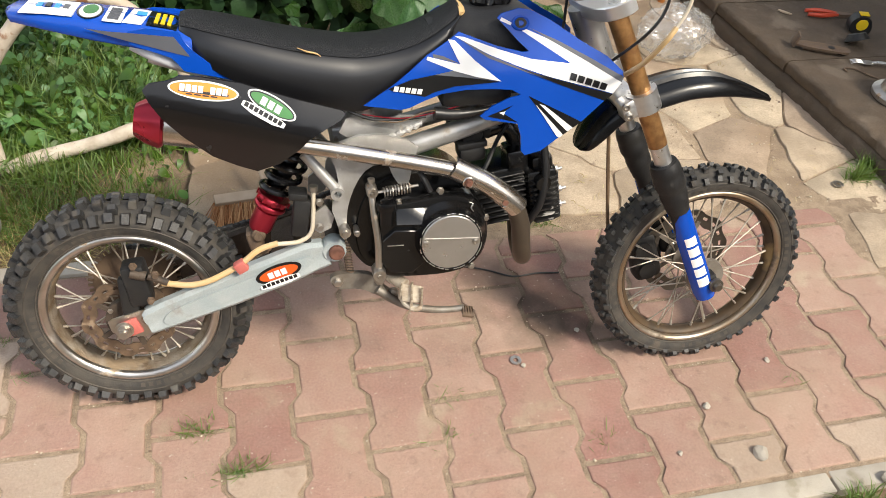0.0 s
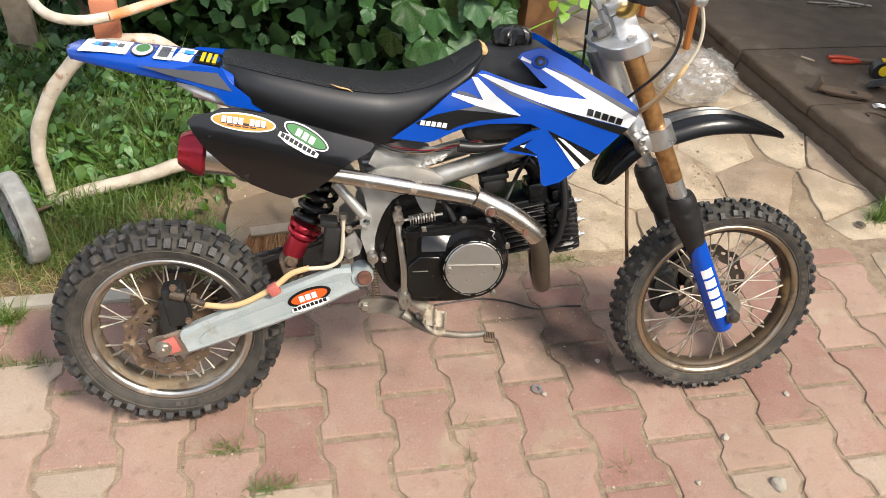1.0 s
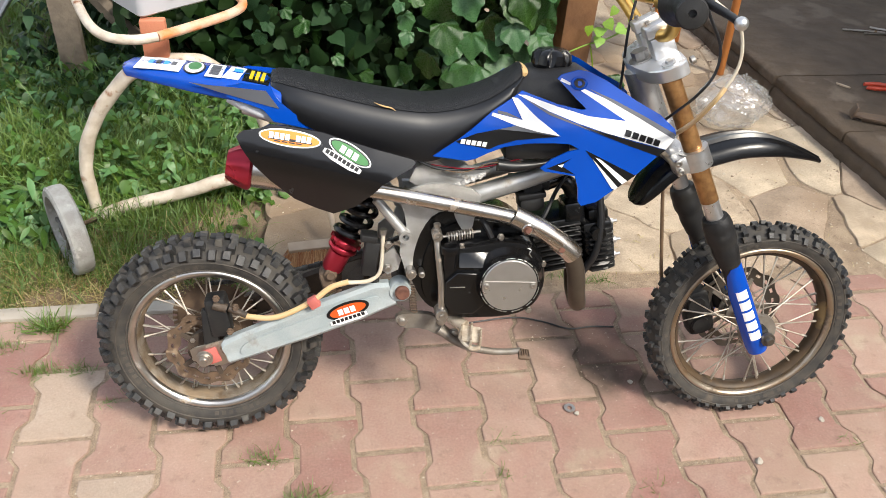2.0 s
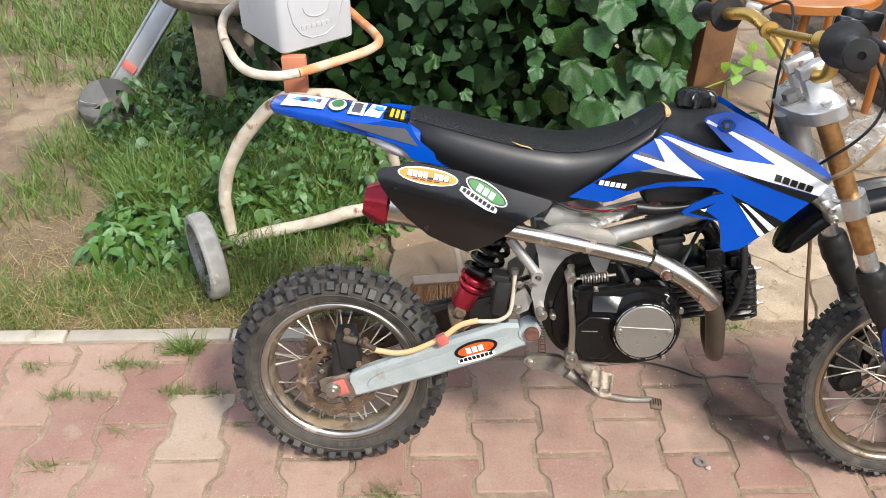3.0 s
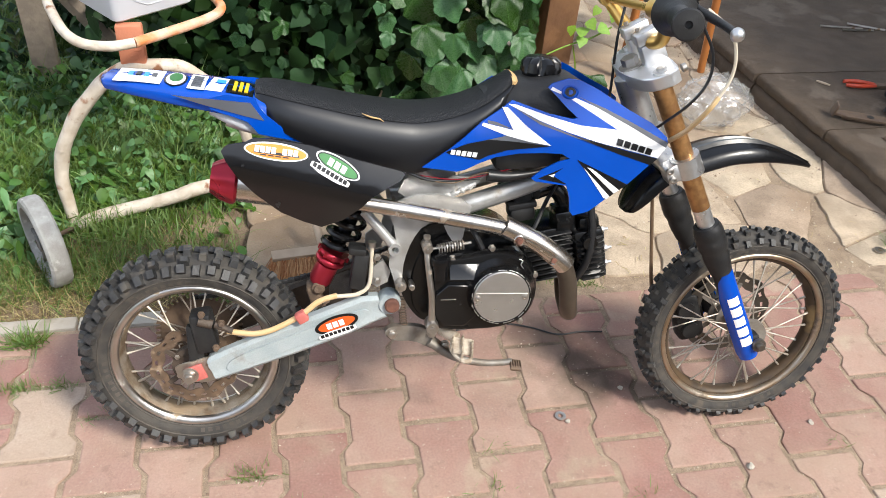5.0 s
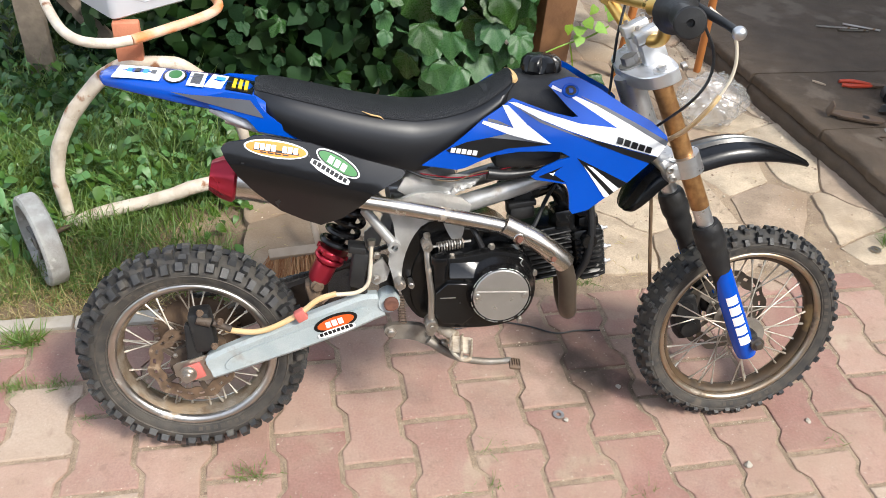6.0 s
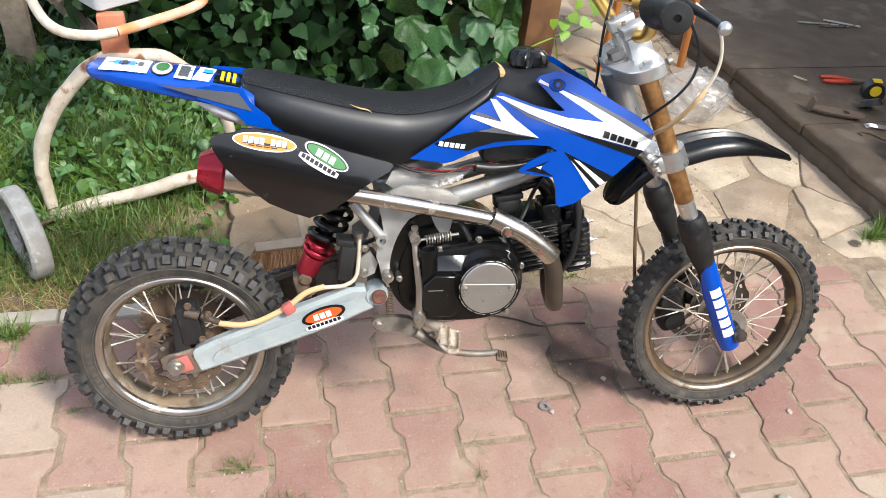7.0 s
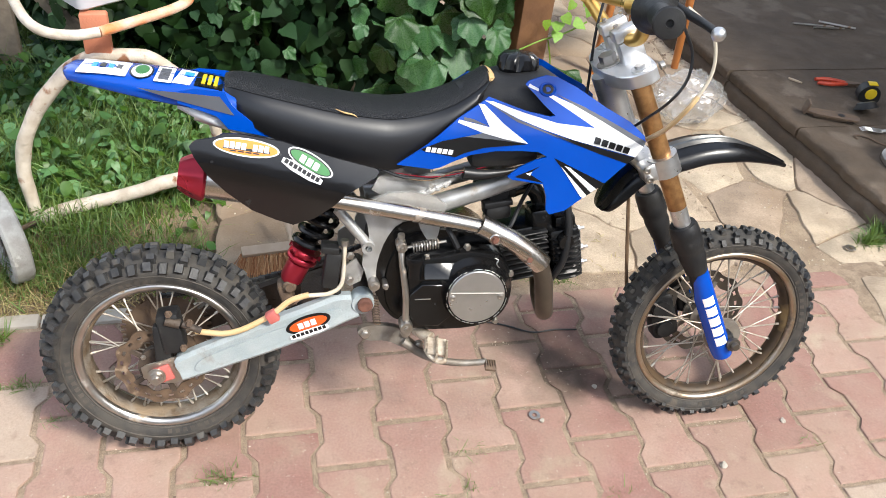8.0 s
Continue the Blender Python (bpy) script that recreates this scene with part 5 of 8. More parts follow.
    box(bm, at(0.325, -0.078, 0.248, 0, 8, 0), 0.032, 0.036, 0.014, 0.003)
    rod(bm, (0.335, -0.078, 0.17), (0.34, -0.078, 0.125), 0.009, 12)
    mc = bpart("master_cylinder", bm, M_BLACK_DULL, "black rear brake master cylinder")
    bm = bmesh.new()
    for z in (0.235, 0.185):
        b = bmesh.new()
        bolt_head(b, 0.362, -0.088, z, 0.006, 0.008)
        part("mount_bolt", b, M_STEEL, mc)
    revolve(bm, [(0.0, 0.004), (0.008, 0.004), (0.008, -0.006), (0.0, -0.006)], at(0.352, -0.085, 0.262) @ Matrix.Rotation(radians(90), 4, "X"), 14)
    part("banjo_bolt", bm, M_STEEL, mc)
    bm = bmesh.new()
    tube(bm, [(0.352, -0.085, 0.255), (0.350, -0.088, 0.21), (0.345, -0.09, 0.175), (0.325, -0.094, 0.160), (0.298, -0.096, 0.158), (0.27, -0.097, 0.158)], 0.0042, 10)
    hose = bpart("brake_hose", bm, M_CLEARHOSE, "yellowed clear brake hose")
    bm = bmesh.new()
    tube(bm, [(0.285, -0.097, 0.160), (0.25, -0.097, 0.148), (0.215, -0.098, 0.120), (0.165, -0.097, 0.092), (0.13, -0.095, 0.082), (0.10, -0.09, 0.082), (0.075, -0.085, 0.084)], 0.0058, 10)
    part("hose_sleeve", bm, M_HOSE, hose, "amber protective hose sleeve")
    bm = bmesh.new()
    box(bm, at(0.217, -0.100, 0.118, 0, -30, 0), 0.021, 0.018, 0.022, 0.003)
    part("hose_clamp", bm, M_REDPAINT, hose, "faded red hose clamp")
    bm = bmesh.new()
    box(bm, at(0.030, -0.066, 0.078, 0, -8, 0), 0.042, 0.045, 0.085, 0.008)
    box(bm, at(0.012, -0.074, 0.05, 0, 0, 0), 0.03, 0.018, 0.09, 0.005)
    cal = bpart("rear_caliper", bm, M_BLACK_DULL, "grimy black rear brake caliper")
    bm = bmesh.new()
    rod(bm, (0.022, -0.085, 0.109), (0.048, -0.085, 0.10), 0.0095, 12)
    part("caliper_fitting", bm, M_GRIME_SHADE, cal, "corroded caliper fitting")
    bm = bmesh.new()
    rod(bm, (0.052, -0.088, 0.102), (0.085, -0.088, 0.086), 0.0065, 10)
    part("caliper_fitting", bm, M_GRIME_SHADE, cal, "corroded caliper fitting")
    for x, y, z in ((0.03, -0.088, 0.125), (0.052, -0.09, 0.052), (0.066, -0.09, 0.106)):
        bm = bmesh.new()
        bolt_head(bm, x, y, z, 0.0055, 0.009)
        part("caliper_bolt", bm, M_RUST, cal)
    # drive chain and sprocket on the far side
    bm = bmesh.new()
    n = 44
    for k in range(n):
        a = 2 * math.pi * k / n
        box(bm, Matrix.Rotation(a, 4, "Y") @ at(0, 0.062, 0.083), 0.006, 0.004, 0.012)
    revolve(bm, [(0.03, 0.060), (0.08, 0.060), (0.08, 0.064), (0.03, 0.064)], None, 44, True)
    bpart("rear_sprocket", bm, M_RUST, "rusty rear sprocket")
    for a, b, slack in (((0.0, 0.084), (0.44, 0.205), 0.085), ((0.0, -0.084), (0.44, 0.155), 0.05)):
        bm = bmesh.new()
        n = 34
        for k in range(n):
            t = k / n
            slope = (b[1] - a[1] - slack * (1 - 2 * t)) / (b[0] - a[0])
            box(bm, at(a[0] + (b[0] - a[0]) * t, 0.056, a[1] + (b[1] - a[1]) * t - slack * t * (1 - t), 0, -math.degrees(math.atan(slope)), 0), 0.0145, 0.012 if k % 2 else 0.007, 0.010, 0.002, segs=1)
        bpart("chain_run", bm, M_RUBBER, "oily black drive chain")
    # stand on the far side
    bm = bmesh.new()
    tube(bm, [(0.30, 0.08, 0.10), (0.21, 0.125, -0.05), (0.13, 0.168, -0.193)], 0.008, 10)
    box(bm, at(0.128, 0.17, -0.192, -13, 0, 0), 0.04, 0.03, 0.006, 0.002)
    bpart("side_stand", bm, M_STEEL, "steel side stand")
    # loose wiring under the tank
    bm = bmesh.new()
    tube(bm, [(0.415, -0.080, 0.402), (0.455, -0.088, 0.389), (0.50, -0.088, 0.387), (0.55, -0.086, 0.390)], 0.0030, 8)
    tube(bm, [(0.565, -0.085, 0.395), (0.60, -0.085, 0.392), (0.65, -0.08, 0.395), (0.70, -0.07, 0.405)], (0.012, 0.011, 0.006, 0.005), 10)
    loom = bpart("wiring", bm, M_CABLE, "loose black wiring")
    for m_wire, dz, dy in ((M_RED, 0.003, -0.004), (M_STEM, -0.003, -0.006)):
        bm = bmesh.new()
        tube(bm, [(0.44, -0.078 + dy, 0.392 + dz), (0.50, -0.09 + dy, 0.388 + dz), (0.55, -0.086 + dy, 0.398 - dz), (0.61, -0.08 + dy, 0.404 + dz)], 0.0011, 6)
        part("wire", bm, m_wire, loom, "thin coloured wire")
    bm = bmesh.new()
    panel(bm, [(0.398, 0.404), (0.421, 0.410), (0.441, 0.402), (0.443, 0.376), (0.428, 0.386), (0.412, 0.384), (0.400, 0.360), (0.447, 0.329), (0.511, 0.360), (0.548, 0.373), (0.560, 0.385), (0.504, 0.391), (0.485, 0.378), (0.465, 0.370), (0.463, 0.394), (0.45, 0.404), (0.43, 0.414), (0.40, 0.412)], lambda x, z: -0.074, 0.004, 0.2)
    bpart("gusset_plate", bm, M_FRAME, "torn pale metal gusset")
    bm = bmesh.new()
    pts = [Vector((0.447 + 0.098 * k / 26, -0.0755, 0.329 + 0.045 * k / 26 + 0.0012 * math.sin(k * 2.1))) for k in range(27)]
    tube(bm, pts, [0.0052 + 0.0014 * math.sin(k * 1.7) for k in range(27)], 8, 0)
    bpart("weld_bead", bm, M_WELD, "rough pale weld bead")
    bm = bmesh.new()
    box(bm, at(0.640, -0.060, 0.424, 0, -4, 0), 0.13, 0.06, 0.040, 0.016)
    bpart("air_box", bm, M_BLACK_DULL, "black air filter box")
    bm = bmesh.new()
    tube(bm, [(0.72, -0.03, 0.36), (0.69, -0.06, 0.33), (0.665, -0.09, 0.295), (0.65, -0.095, 0.27)], 0.004, 8)
    bpart("fuel_hose", bm, M_CABLE, "thin black hose")


make_frame()


# fork, bars and front fender
FORK_TOP, FORK_LOW = Vector((0.858, 0, 0.600)), Vector((1.162, 0, -0.012))
fork_way = (FORK_LOW - FORK_TOP).normalized()


def on_fork(z, y=0.0, off=0.0):
    """A point on the fork's line at height z, y aside, off ahead of it."""
    t = (z - FORK_TOP.z) / fork_way.z
    p = FORK_TOP + fork_way * t
    return Vector((p.x + off, y, p.z + off * 0.48))


def fork_pose(z, y=0.0, off=0.0):
    m = fork_way.to_track_quat("-Z", "Y").to_matrix().to_4x4()
    s = Vector((0, 1, 0))
    m = Matrix((s.cross(-fork_way), s, -fork_way)).transposed().to_4x4()
    m.translation = on_fork(z, y, off)
    return m


def make_front():
    for sd in (-1, 1):
        y = sd * 0.088
        bm = bmesh.new()
        rod(bm, on_fork(0.574, y), on_fork(0.322, y), 0.0182 if sd < 0 else 0.021, 22)
        leg = bpart("fork_tube", bm, M_FORK if sd < 0 else M_ALLOY, "rust-speckled gold fork tube" if sd < 0 else "bare silver fork tube")
        bm = bmesh.new()
        rod(bm, on_fork(0.322, y), on_fork(0.23, y), 0.0172, 22)
        part("fork_slider_tube", bm, M_ALLOY, leg, "bare steel lower tube")
        # rubber gaiter
        bm = bmesh.new()
        rings = []
        for z, r in ((0.286, 0.0175), (0.285, 0.0255), (0.278, 0.0285), (0.266, 0.0300), (0.262, 0.0288), (0.256, 0.0302), (0.240, 0.0305), (0.232, 0.0278), (0.222, 0.0262), (0.216, 0.0272), (0.205, 0.0262), (0.190, 0.0238), (0.180, 0.0225)):
            q = fork_pose(z, y)
            rings.append([q @ Vector((r * math.cos(a), r * math.sin(a), 0)) for a in (2 * math.pi * k / 26 for k in range(26))])
        loft(bm, rings)
        part("fork_gaiter", bm, M_BLACK_DULL, leg, "black rubber fork gaiter")
        bm = bmesh.new()
        rod(bm, on_fork(0.205, y), on_fork(-0.010, y), 0.0195, 20)
        m = fork_pose(-0.002, y, 0.010)
        box(bm, m, 0.045, 0.034, 0.05, 0.012)
        low = part("fork_lower", bm, M_BLACK_DULL, leg)
        # guard with blocky marking
        bm = bmesh.new()
        rings = []
        for z, a0, a1, r in ((0.185, -0.1, 1.6, 0.0225), (0.165, -0.9, 1.8, 0.0228), (0.12, -1.5, 1.9, 0.023), (0.02, -1.6, 1.9, 0.023), (-0.012, -1.6, 1.9, 0.023), (-0.027, -1.3, 1.6, 0.0215)):
            q = fork_pose(z, y)
            ring = []
            for rr in (r, r - 0.002):
                arc = [q @ Vector((math.sin(a) * rr, sd * math.cos(a) * rr, 0)) for a in np.linspace(a0, a1, 14)]
                ring += arc if rr == r else arc[::-1]
            rings.append(ring)
        loft(bm, rings)
        part("fork_guard", bm, M_BLUE, leg, "glossy blue fork guard", 40)
        if sd < 0:
            for k in range(5):
                b = bmesh.new()
                z = 0.117 - 0.0245 * k
                rings = []
                for dz in (0.0095, -0.0095):
                    q = fork_pose(z + dz, y)
                    rings.append([q @ Vector((math.sin(a) * rr, -math.cos(a) * rr, 0)) for rr, aa in ((0.0236, np.linspace(-0.55, 0.5, 7)), (0.0229, np.linspace(0.5, -0.55, 7))) for a in aa])
                loft(b, rings)
                part("guard_marking", b, M_WHITE, leg, "white marking block")
        bm = bmesh.new()
        revolve(bm, [(0.0, -0.126), (0.0075, -0.126), (0.0095, -0.123), (0.0095, -0.117), (0.0150, -0.116), (0.0150, -0.108), (0.0, -0.108)], at(1.175, 0, 0.010) @ Matrix.Scale(-sd if sd > 0 else 1, 4, (0, 1, 0)), 16)
        part("axle_nut", bm, M_ROTOR, leg, "dull dark axle nut")
    # lower triple clamp
    bm = bmesh.new()
    for sd in (-1, 1):
        m = fork_pose(0.412, sd * 0.088)
        rings = [[m @ Vector((0.0285 * math.cos(a), 0.0285 * math.sin(a), z)) for a in (2 * math.pi * k / 28 for k in range(28))] for z in (-0.020, 0.020)]
        loft(bm, rings)
        box(bm, m @ at(-0.034, 0, 0), 0.028, 0.036, 0.036, 0.004)
    box(bm, fork_pose(0.412) @ at(-0.022, 0, 0), 0.04, 0.15, 0.034, 0.006)
    low = bpart("lower_triple_clamp", bm, M_ALLOY, "dull alloy lower fork clamp")
    bm = bmesh.new()
    for z in (0.423, 0.405):
        m = fork_pose(z, -0.106, -0.036)
        revolve(bm, [(0.0, 0.0), (0.007, 0.0), (0.007, -0.006), (0.004, -0.007), (0.004, -0.003), (0.0, -0.003)], m, 14)
    part("clamp_bolt", bm, M_STEEL, low)
    # upper triple clamp
    bm = bmesh.new()
    out = soften([(-0.052, -0.04), (-0.052, 0.04), (-0.034, 0.10), (0.006, 0.118), (0.034, 0.10), (0.034, -0.10), (0.006, -0.118), (-0.034, -0.10)], 2)
    m = fork_pose(0.575, 0.0, 0.008)
    loft(bm, [[m @ Vector((x * k, y * k, z)) for x, y in out] for z, k in ((-0.013, 0.98), (-0.011, 1.0), (0.011, 1.0), (0.013, 0.98))])
    top = bpart("upper_triple_clamp", bm, M_MILLED, "bright milled alloy top clamp", 30)
    for sd in (-1, 1):
        bm = bmesh.new()
        q = m @ at(0.0, sd * 0.088, 0.013)
        rod(bm, q @ Vector((0, 0, -0.002)), q @ Vector((0, 0, 0.0025)), 0.017, 24)
        rod(bm, q @ Vector((0, 0, 0.002)), q @ Vector((0, 0, 0.008)), 0.0095, 6)
        part("fork_cap", bm, M_ALLOY, top, "steel fork cap nut")
        bm = bmesh.new()
        box(bm, m @ at(0.010, sd * 0.032, 0.032), 0.044, 0.030, 0.044, 0.004)
        box(bm, m @ at(0.010, sd * 0.032, 0.0665), 0.052, 0.030, 0.024, 0.005)
        part("bar_riser", bm, M_MILLED, top, "bright alloy bar clamp")
        bm = bmesh.new()
        for dx in (-0.003, 0.031):
            b = bmesh.new()
            rod(b, m @ Vector((dx, sd * 0.030, 0.080)), m @ Vector((dx, sd * 0.030, 0.086)), 0.0045, 6)
            part("clamp_screw", b, M_STEEL, top)
        q = m @ at(0.036, sd * 0.085, 0.0)
        rod(bm, q.translation, q @ Vector((0.008, 0, 0)), 0.008, 10)
        part("clamp_screw", bm, M_STEEL, top)
    bm = bmesh.new()
    q = m @ at(-0.026, 0.0, 0.012)
    rod(bm, q.translation, q @ Vector((0, 0, 0.004)), 0.024, 24)
    rod(bm, q.translation, q @ Vector((0, 0, 0.020)), 0.0165, 6)
    part("stem_nut", bm, M_STEEL, top, "large steel stem nut")
    # handlebar
    bm = bmesh.new()
    right = [(0.862, -0.04, 0.632), (0.872, -0.065, 0.640), (0.868, -0.085, 0.668), (0.846, -0.115, 0.702), (0.822, -0.18, 0.716), (0.806, -0.25, 0.719), (0.775, -0.37, 0.723)]
    left = [(0.772, 0.37, 0.690), (0.785, 0.25, 0.700), (0.806, 0.18, 0.708), (0.822, 0.115, 0.690), (0.848, 0.075, 0.650), (0.858, 0.055, 0.634), (0.862, 0.035, 0.632)]
    tube(bm, left + [(0.862, 0.0, 0.632)] + right, 0.0125, 16)
    bar = bpart("handlebar", bm, M_GOLD, "gold anodised handlebar")
    bm = bmesh.new()
    rod(bm, (0.819, 0.105, 0.689), (0.838, -0.105, 0.700), 0.008, 12)
    rod(bm, (0.824, 0.118, 0.688), (0.820, 0.092, 0.690), 0.0165, 14)
    rod(bm, (0.842, -0.118, 0.704), (0.836, -0.092, 0.70), 0.0165, 14)
    part("crossbar", bm, M_GOLD, bar, "gold braced crossbar")
    for sd, a, b in ((-1, Vector((0.806, -0.25, 0.718)), Vector((0.772, -0.375, 0.723))), (1, Vector((0.785, 0.25, 0.700)), Vector((0.770, 0.375, 0.690)))):
        d = (b - a).normalized()
        q = Matrix((d.cross(Vector((0, 0, 1))).normalized(), d, Vector((0, 0, 1)))).transposed().to_4x4()
        q.translation = a
        L = (b - a).length
        bm = bmesh.new()
        prof = [(0.0, -0.003), (0.034, -0.003), (0.036, 0.0), (0.035, 0.004), (0.029, 0.010), (0.023, 0.024), (0.0185, 0.042)]
        prof += [(0.0175 + (0.001 if k % 2 else 0), 0.045 + k * 0.006) for k in range(int((L - 0.06) / 0.006))]
        prof += [(0.018, L - 0.012), (0.0225, L - 0.008), (0.0235, L), (0.021, L + 0.004), (0.006, L + 0.006), (0.005, L), (0.0, L)]
        revolve(bm, prof, q, 32)
        part("grip", bm, M_BLACK_DULL, bar, "black rubber flanged grip")
    # right hand lever, perch, reservoir
    bm = bmesh.new()
    box(bm, at(0.828, -0.205, 0.735, 0, 10, 10), 0.035, 0.04, 0.035, 0.006)
    box(bm, at(0.850, -0.19, 0.748, 0, 10, 10), 0.04, 0.055, 0.03, 0.006)
    part("lever_perch", bm, M_BLACK, bar, "black lever perch and reservoir")
    bm = bmesh.new()
    tube(bm, [(0.836, -0.19, 0.730), (0.840, -0.26, 0.724), (0.849, -0.33, 0.715), (0.846, -0.375, 0.711)], (0.009, 0.008, 0.0065, 0.006), 10)
    part("brake_lever", bm, M_BLACK_DULL, bar, "dark worn brake lever")
    bm = bmesh.new()
    bmesh.ops.create_uvsphere(bm, u_segments=14, v_segments=9, radius=0.0105, matrix=at(0.845, -0.382, 0.711))
    part("lever_ball", bm, M_ALLOY, bar, "grey alloy ball end")
    bm = bmesh.new()
    box(bm, at(0.818, 0.205, 0.715, 0, 10, -10), 0.035, 0.035, 0.03, 0.006)
    tube(bm, [(0.845, 0.19, 0.715), (0.855, 0.26, 0.712), (0.84, 0.37, 0.70)], (0.008, 0.007, 0.006), 10)
    part("clutch_lever", bm, M_STEEL, bar, "steel clutch lever and perch")
    bm = bmesh.new()
    tube(bm, [(0.86, -0.20, 0.735), (0.881, -0.20, 0.692), (0.907, -0.20, 0.645), (0.907, -0.20, 0.600), (0.886, -0.19, 0.558), (0.872, -0.12, 0.50), (0.86, -0.06, 0.455)], 0.0027, 8)
    part("throttle_cable", bm, M_CABLE, bar, "black throttle cable")
    bm = bmesh.new()
    tube(bm, [(0.862, -0.245, 0.724), (0.905, -0.25, 0.692), (0.921, -0.25, 0.652), (0.919, -0.25, 0.615), (0.900, -0.25, 0.576)], 0.0030, 8)
    fh = part("front_brake_hose", bm, M_CLEARHOSE, bar, "yellowed front brake hose")
    bm = bmesh.new()
    tube(bm, [(0.905, -0.25, 0.586), (0.893, -0.245, 0.562), (0.885, -0.20, 0.515), (0.90, -0.10, 0.462)], 0.0044, 8)
    part("hose_sleeve", bm, M_HOSE, fh, "amber hose sleeve")
    bm = bmesh.new()
    tube(bm, [(0.835, 0.20, 0.715), (0.855, 0.12, 0.74), (0.846, 0.06, 0.705), (0.833, 0.05, 0.62), (0.832, 0.05, 0.510), (0.80, 0.0, 0.42)], 0.0028, 8)
    part("clutch_cable", bm, M_CABLE, bar, "black clutch cable")
    bm = bmesh.new()
    tube(bm, [(0.945, 0.045, 0.330), (0.960, 0.058, 0.285), (0.970, 0.06, 0.22), (0.982, 0.062, 0.14), (0.993, 0.062, 0.07), (1.01, 0.06, 0.0)], 0.0042, 8)
    bpart("front_hose_drop", bm, M_STEM, "brown hanging hose")
    # front fender: arched blade under the lower clamp, turned down into a short rear lobe
    bm = bmesh.new()
    line = [(0.868, 0.287, 0.020, 0.004), (0.871, 0.295, 0.036, 0.010), (0.879, 0.313, 0.046, 0.016), (0.892, 0.339, 0.052, 0.022), (0.911, 0.368, 0.055, 0.026), (0.945, 0.394, 0.056, 0.028), (1.00, 0.411, 0.055, 0.030), (1.06, 0.427, 0.054, 0.030), (1.12, 0.430, 0.052, 0.029), (1.175, 0.417, 0.044, 0.020), (1.228, 0.396, 0.032, 0.009), (1.262, 0.380, 0.014, 0.004)]
    rings = []
    for i, (x, z, w, h) in enumerate(line):
        a, b = line[max(i - 1, 0)], line[min(i + 1, len(line) - 1)]
        d = Vector((b[0] - a[0], 0, b[1] - a[1])).normalized()
        nrm = Vector((-d.z, 0, d.x))
        groove = 0.007 * min(1.0, max(0.0, (x - 0.93) / 0.06))
        half_line = [(1.0, -h), (0.97, -h * 0.55), (0.86, -h * 0.16), (0.80, -h * 0.10), (0.52, -0.001), (0.44, 0.001), (0.36, 0.0015 - groove), (0.14, 0.003 - groove), (0.07, 0.003)]
        top_line = [(-w * a, q) for a, q in half_line] + [(w * a, q) for a, q in half_line[::-1]]
        under = [(y * 0.93, q - 0.0035) for y, q in top_line[::-1]]
        rings.append([Vector((x, 0, z)) + nrm * q + Vector((0, y, 0)) for y, q in top_line + under])
    cols = [smooth_path([r[k] for r in rings], 3) for k in range(len(rings[0]))]
    loft(bm, [[c[i] for c in cols] for i in range(len(cols[0]))])
    bpart("front_fender", bm, M_BLACK, "scuffed black front fender", 45)
    # front caliper on the far side
    bm = bmesh.new()
    q = at(1.094, 0.072, -0.016, 0, -20, 0)
    box(bm, q, 0.066, 0.048, 0.120, 0.016)
    box(bm, q @ at(0.030, 0.014, 0.0), 0.030, 0.02, 0.085, 0.006)
    for dz in (0.028, -0.028):
        rod(bm, q @ Vector((-0.004, -0.020, dz)), q @ Vector((-0.004, -0.032, dz)), 0.020, 18)
    bpart("front_caliper", bm, M_BLACK_DULL, "black front brake caliper")


make_front()


# bodywork
def shroud_y(x, z):
    return -(0.10 + 0.045 * min(1.0, max(0.0, (x - 0.45) / 0.45))) + 0.35 * max(0.0, z - 0.47)


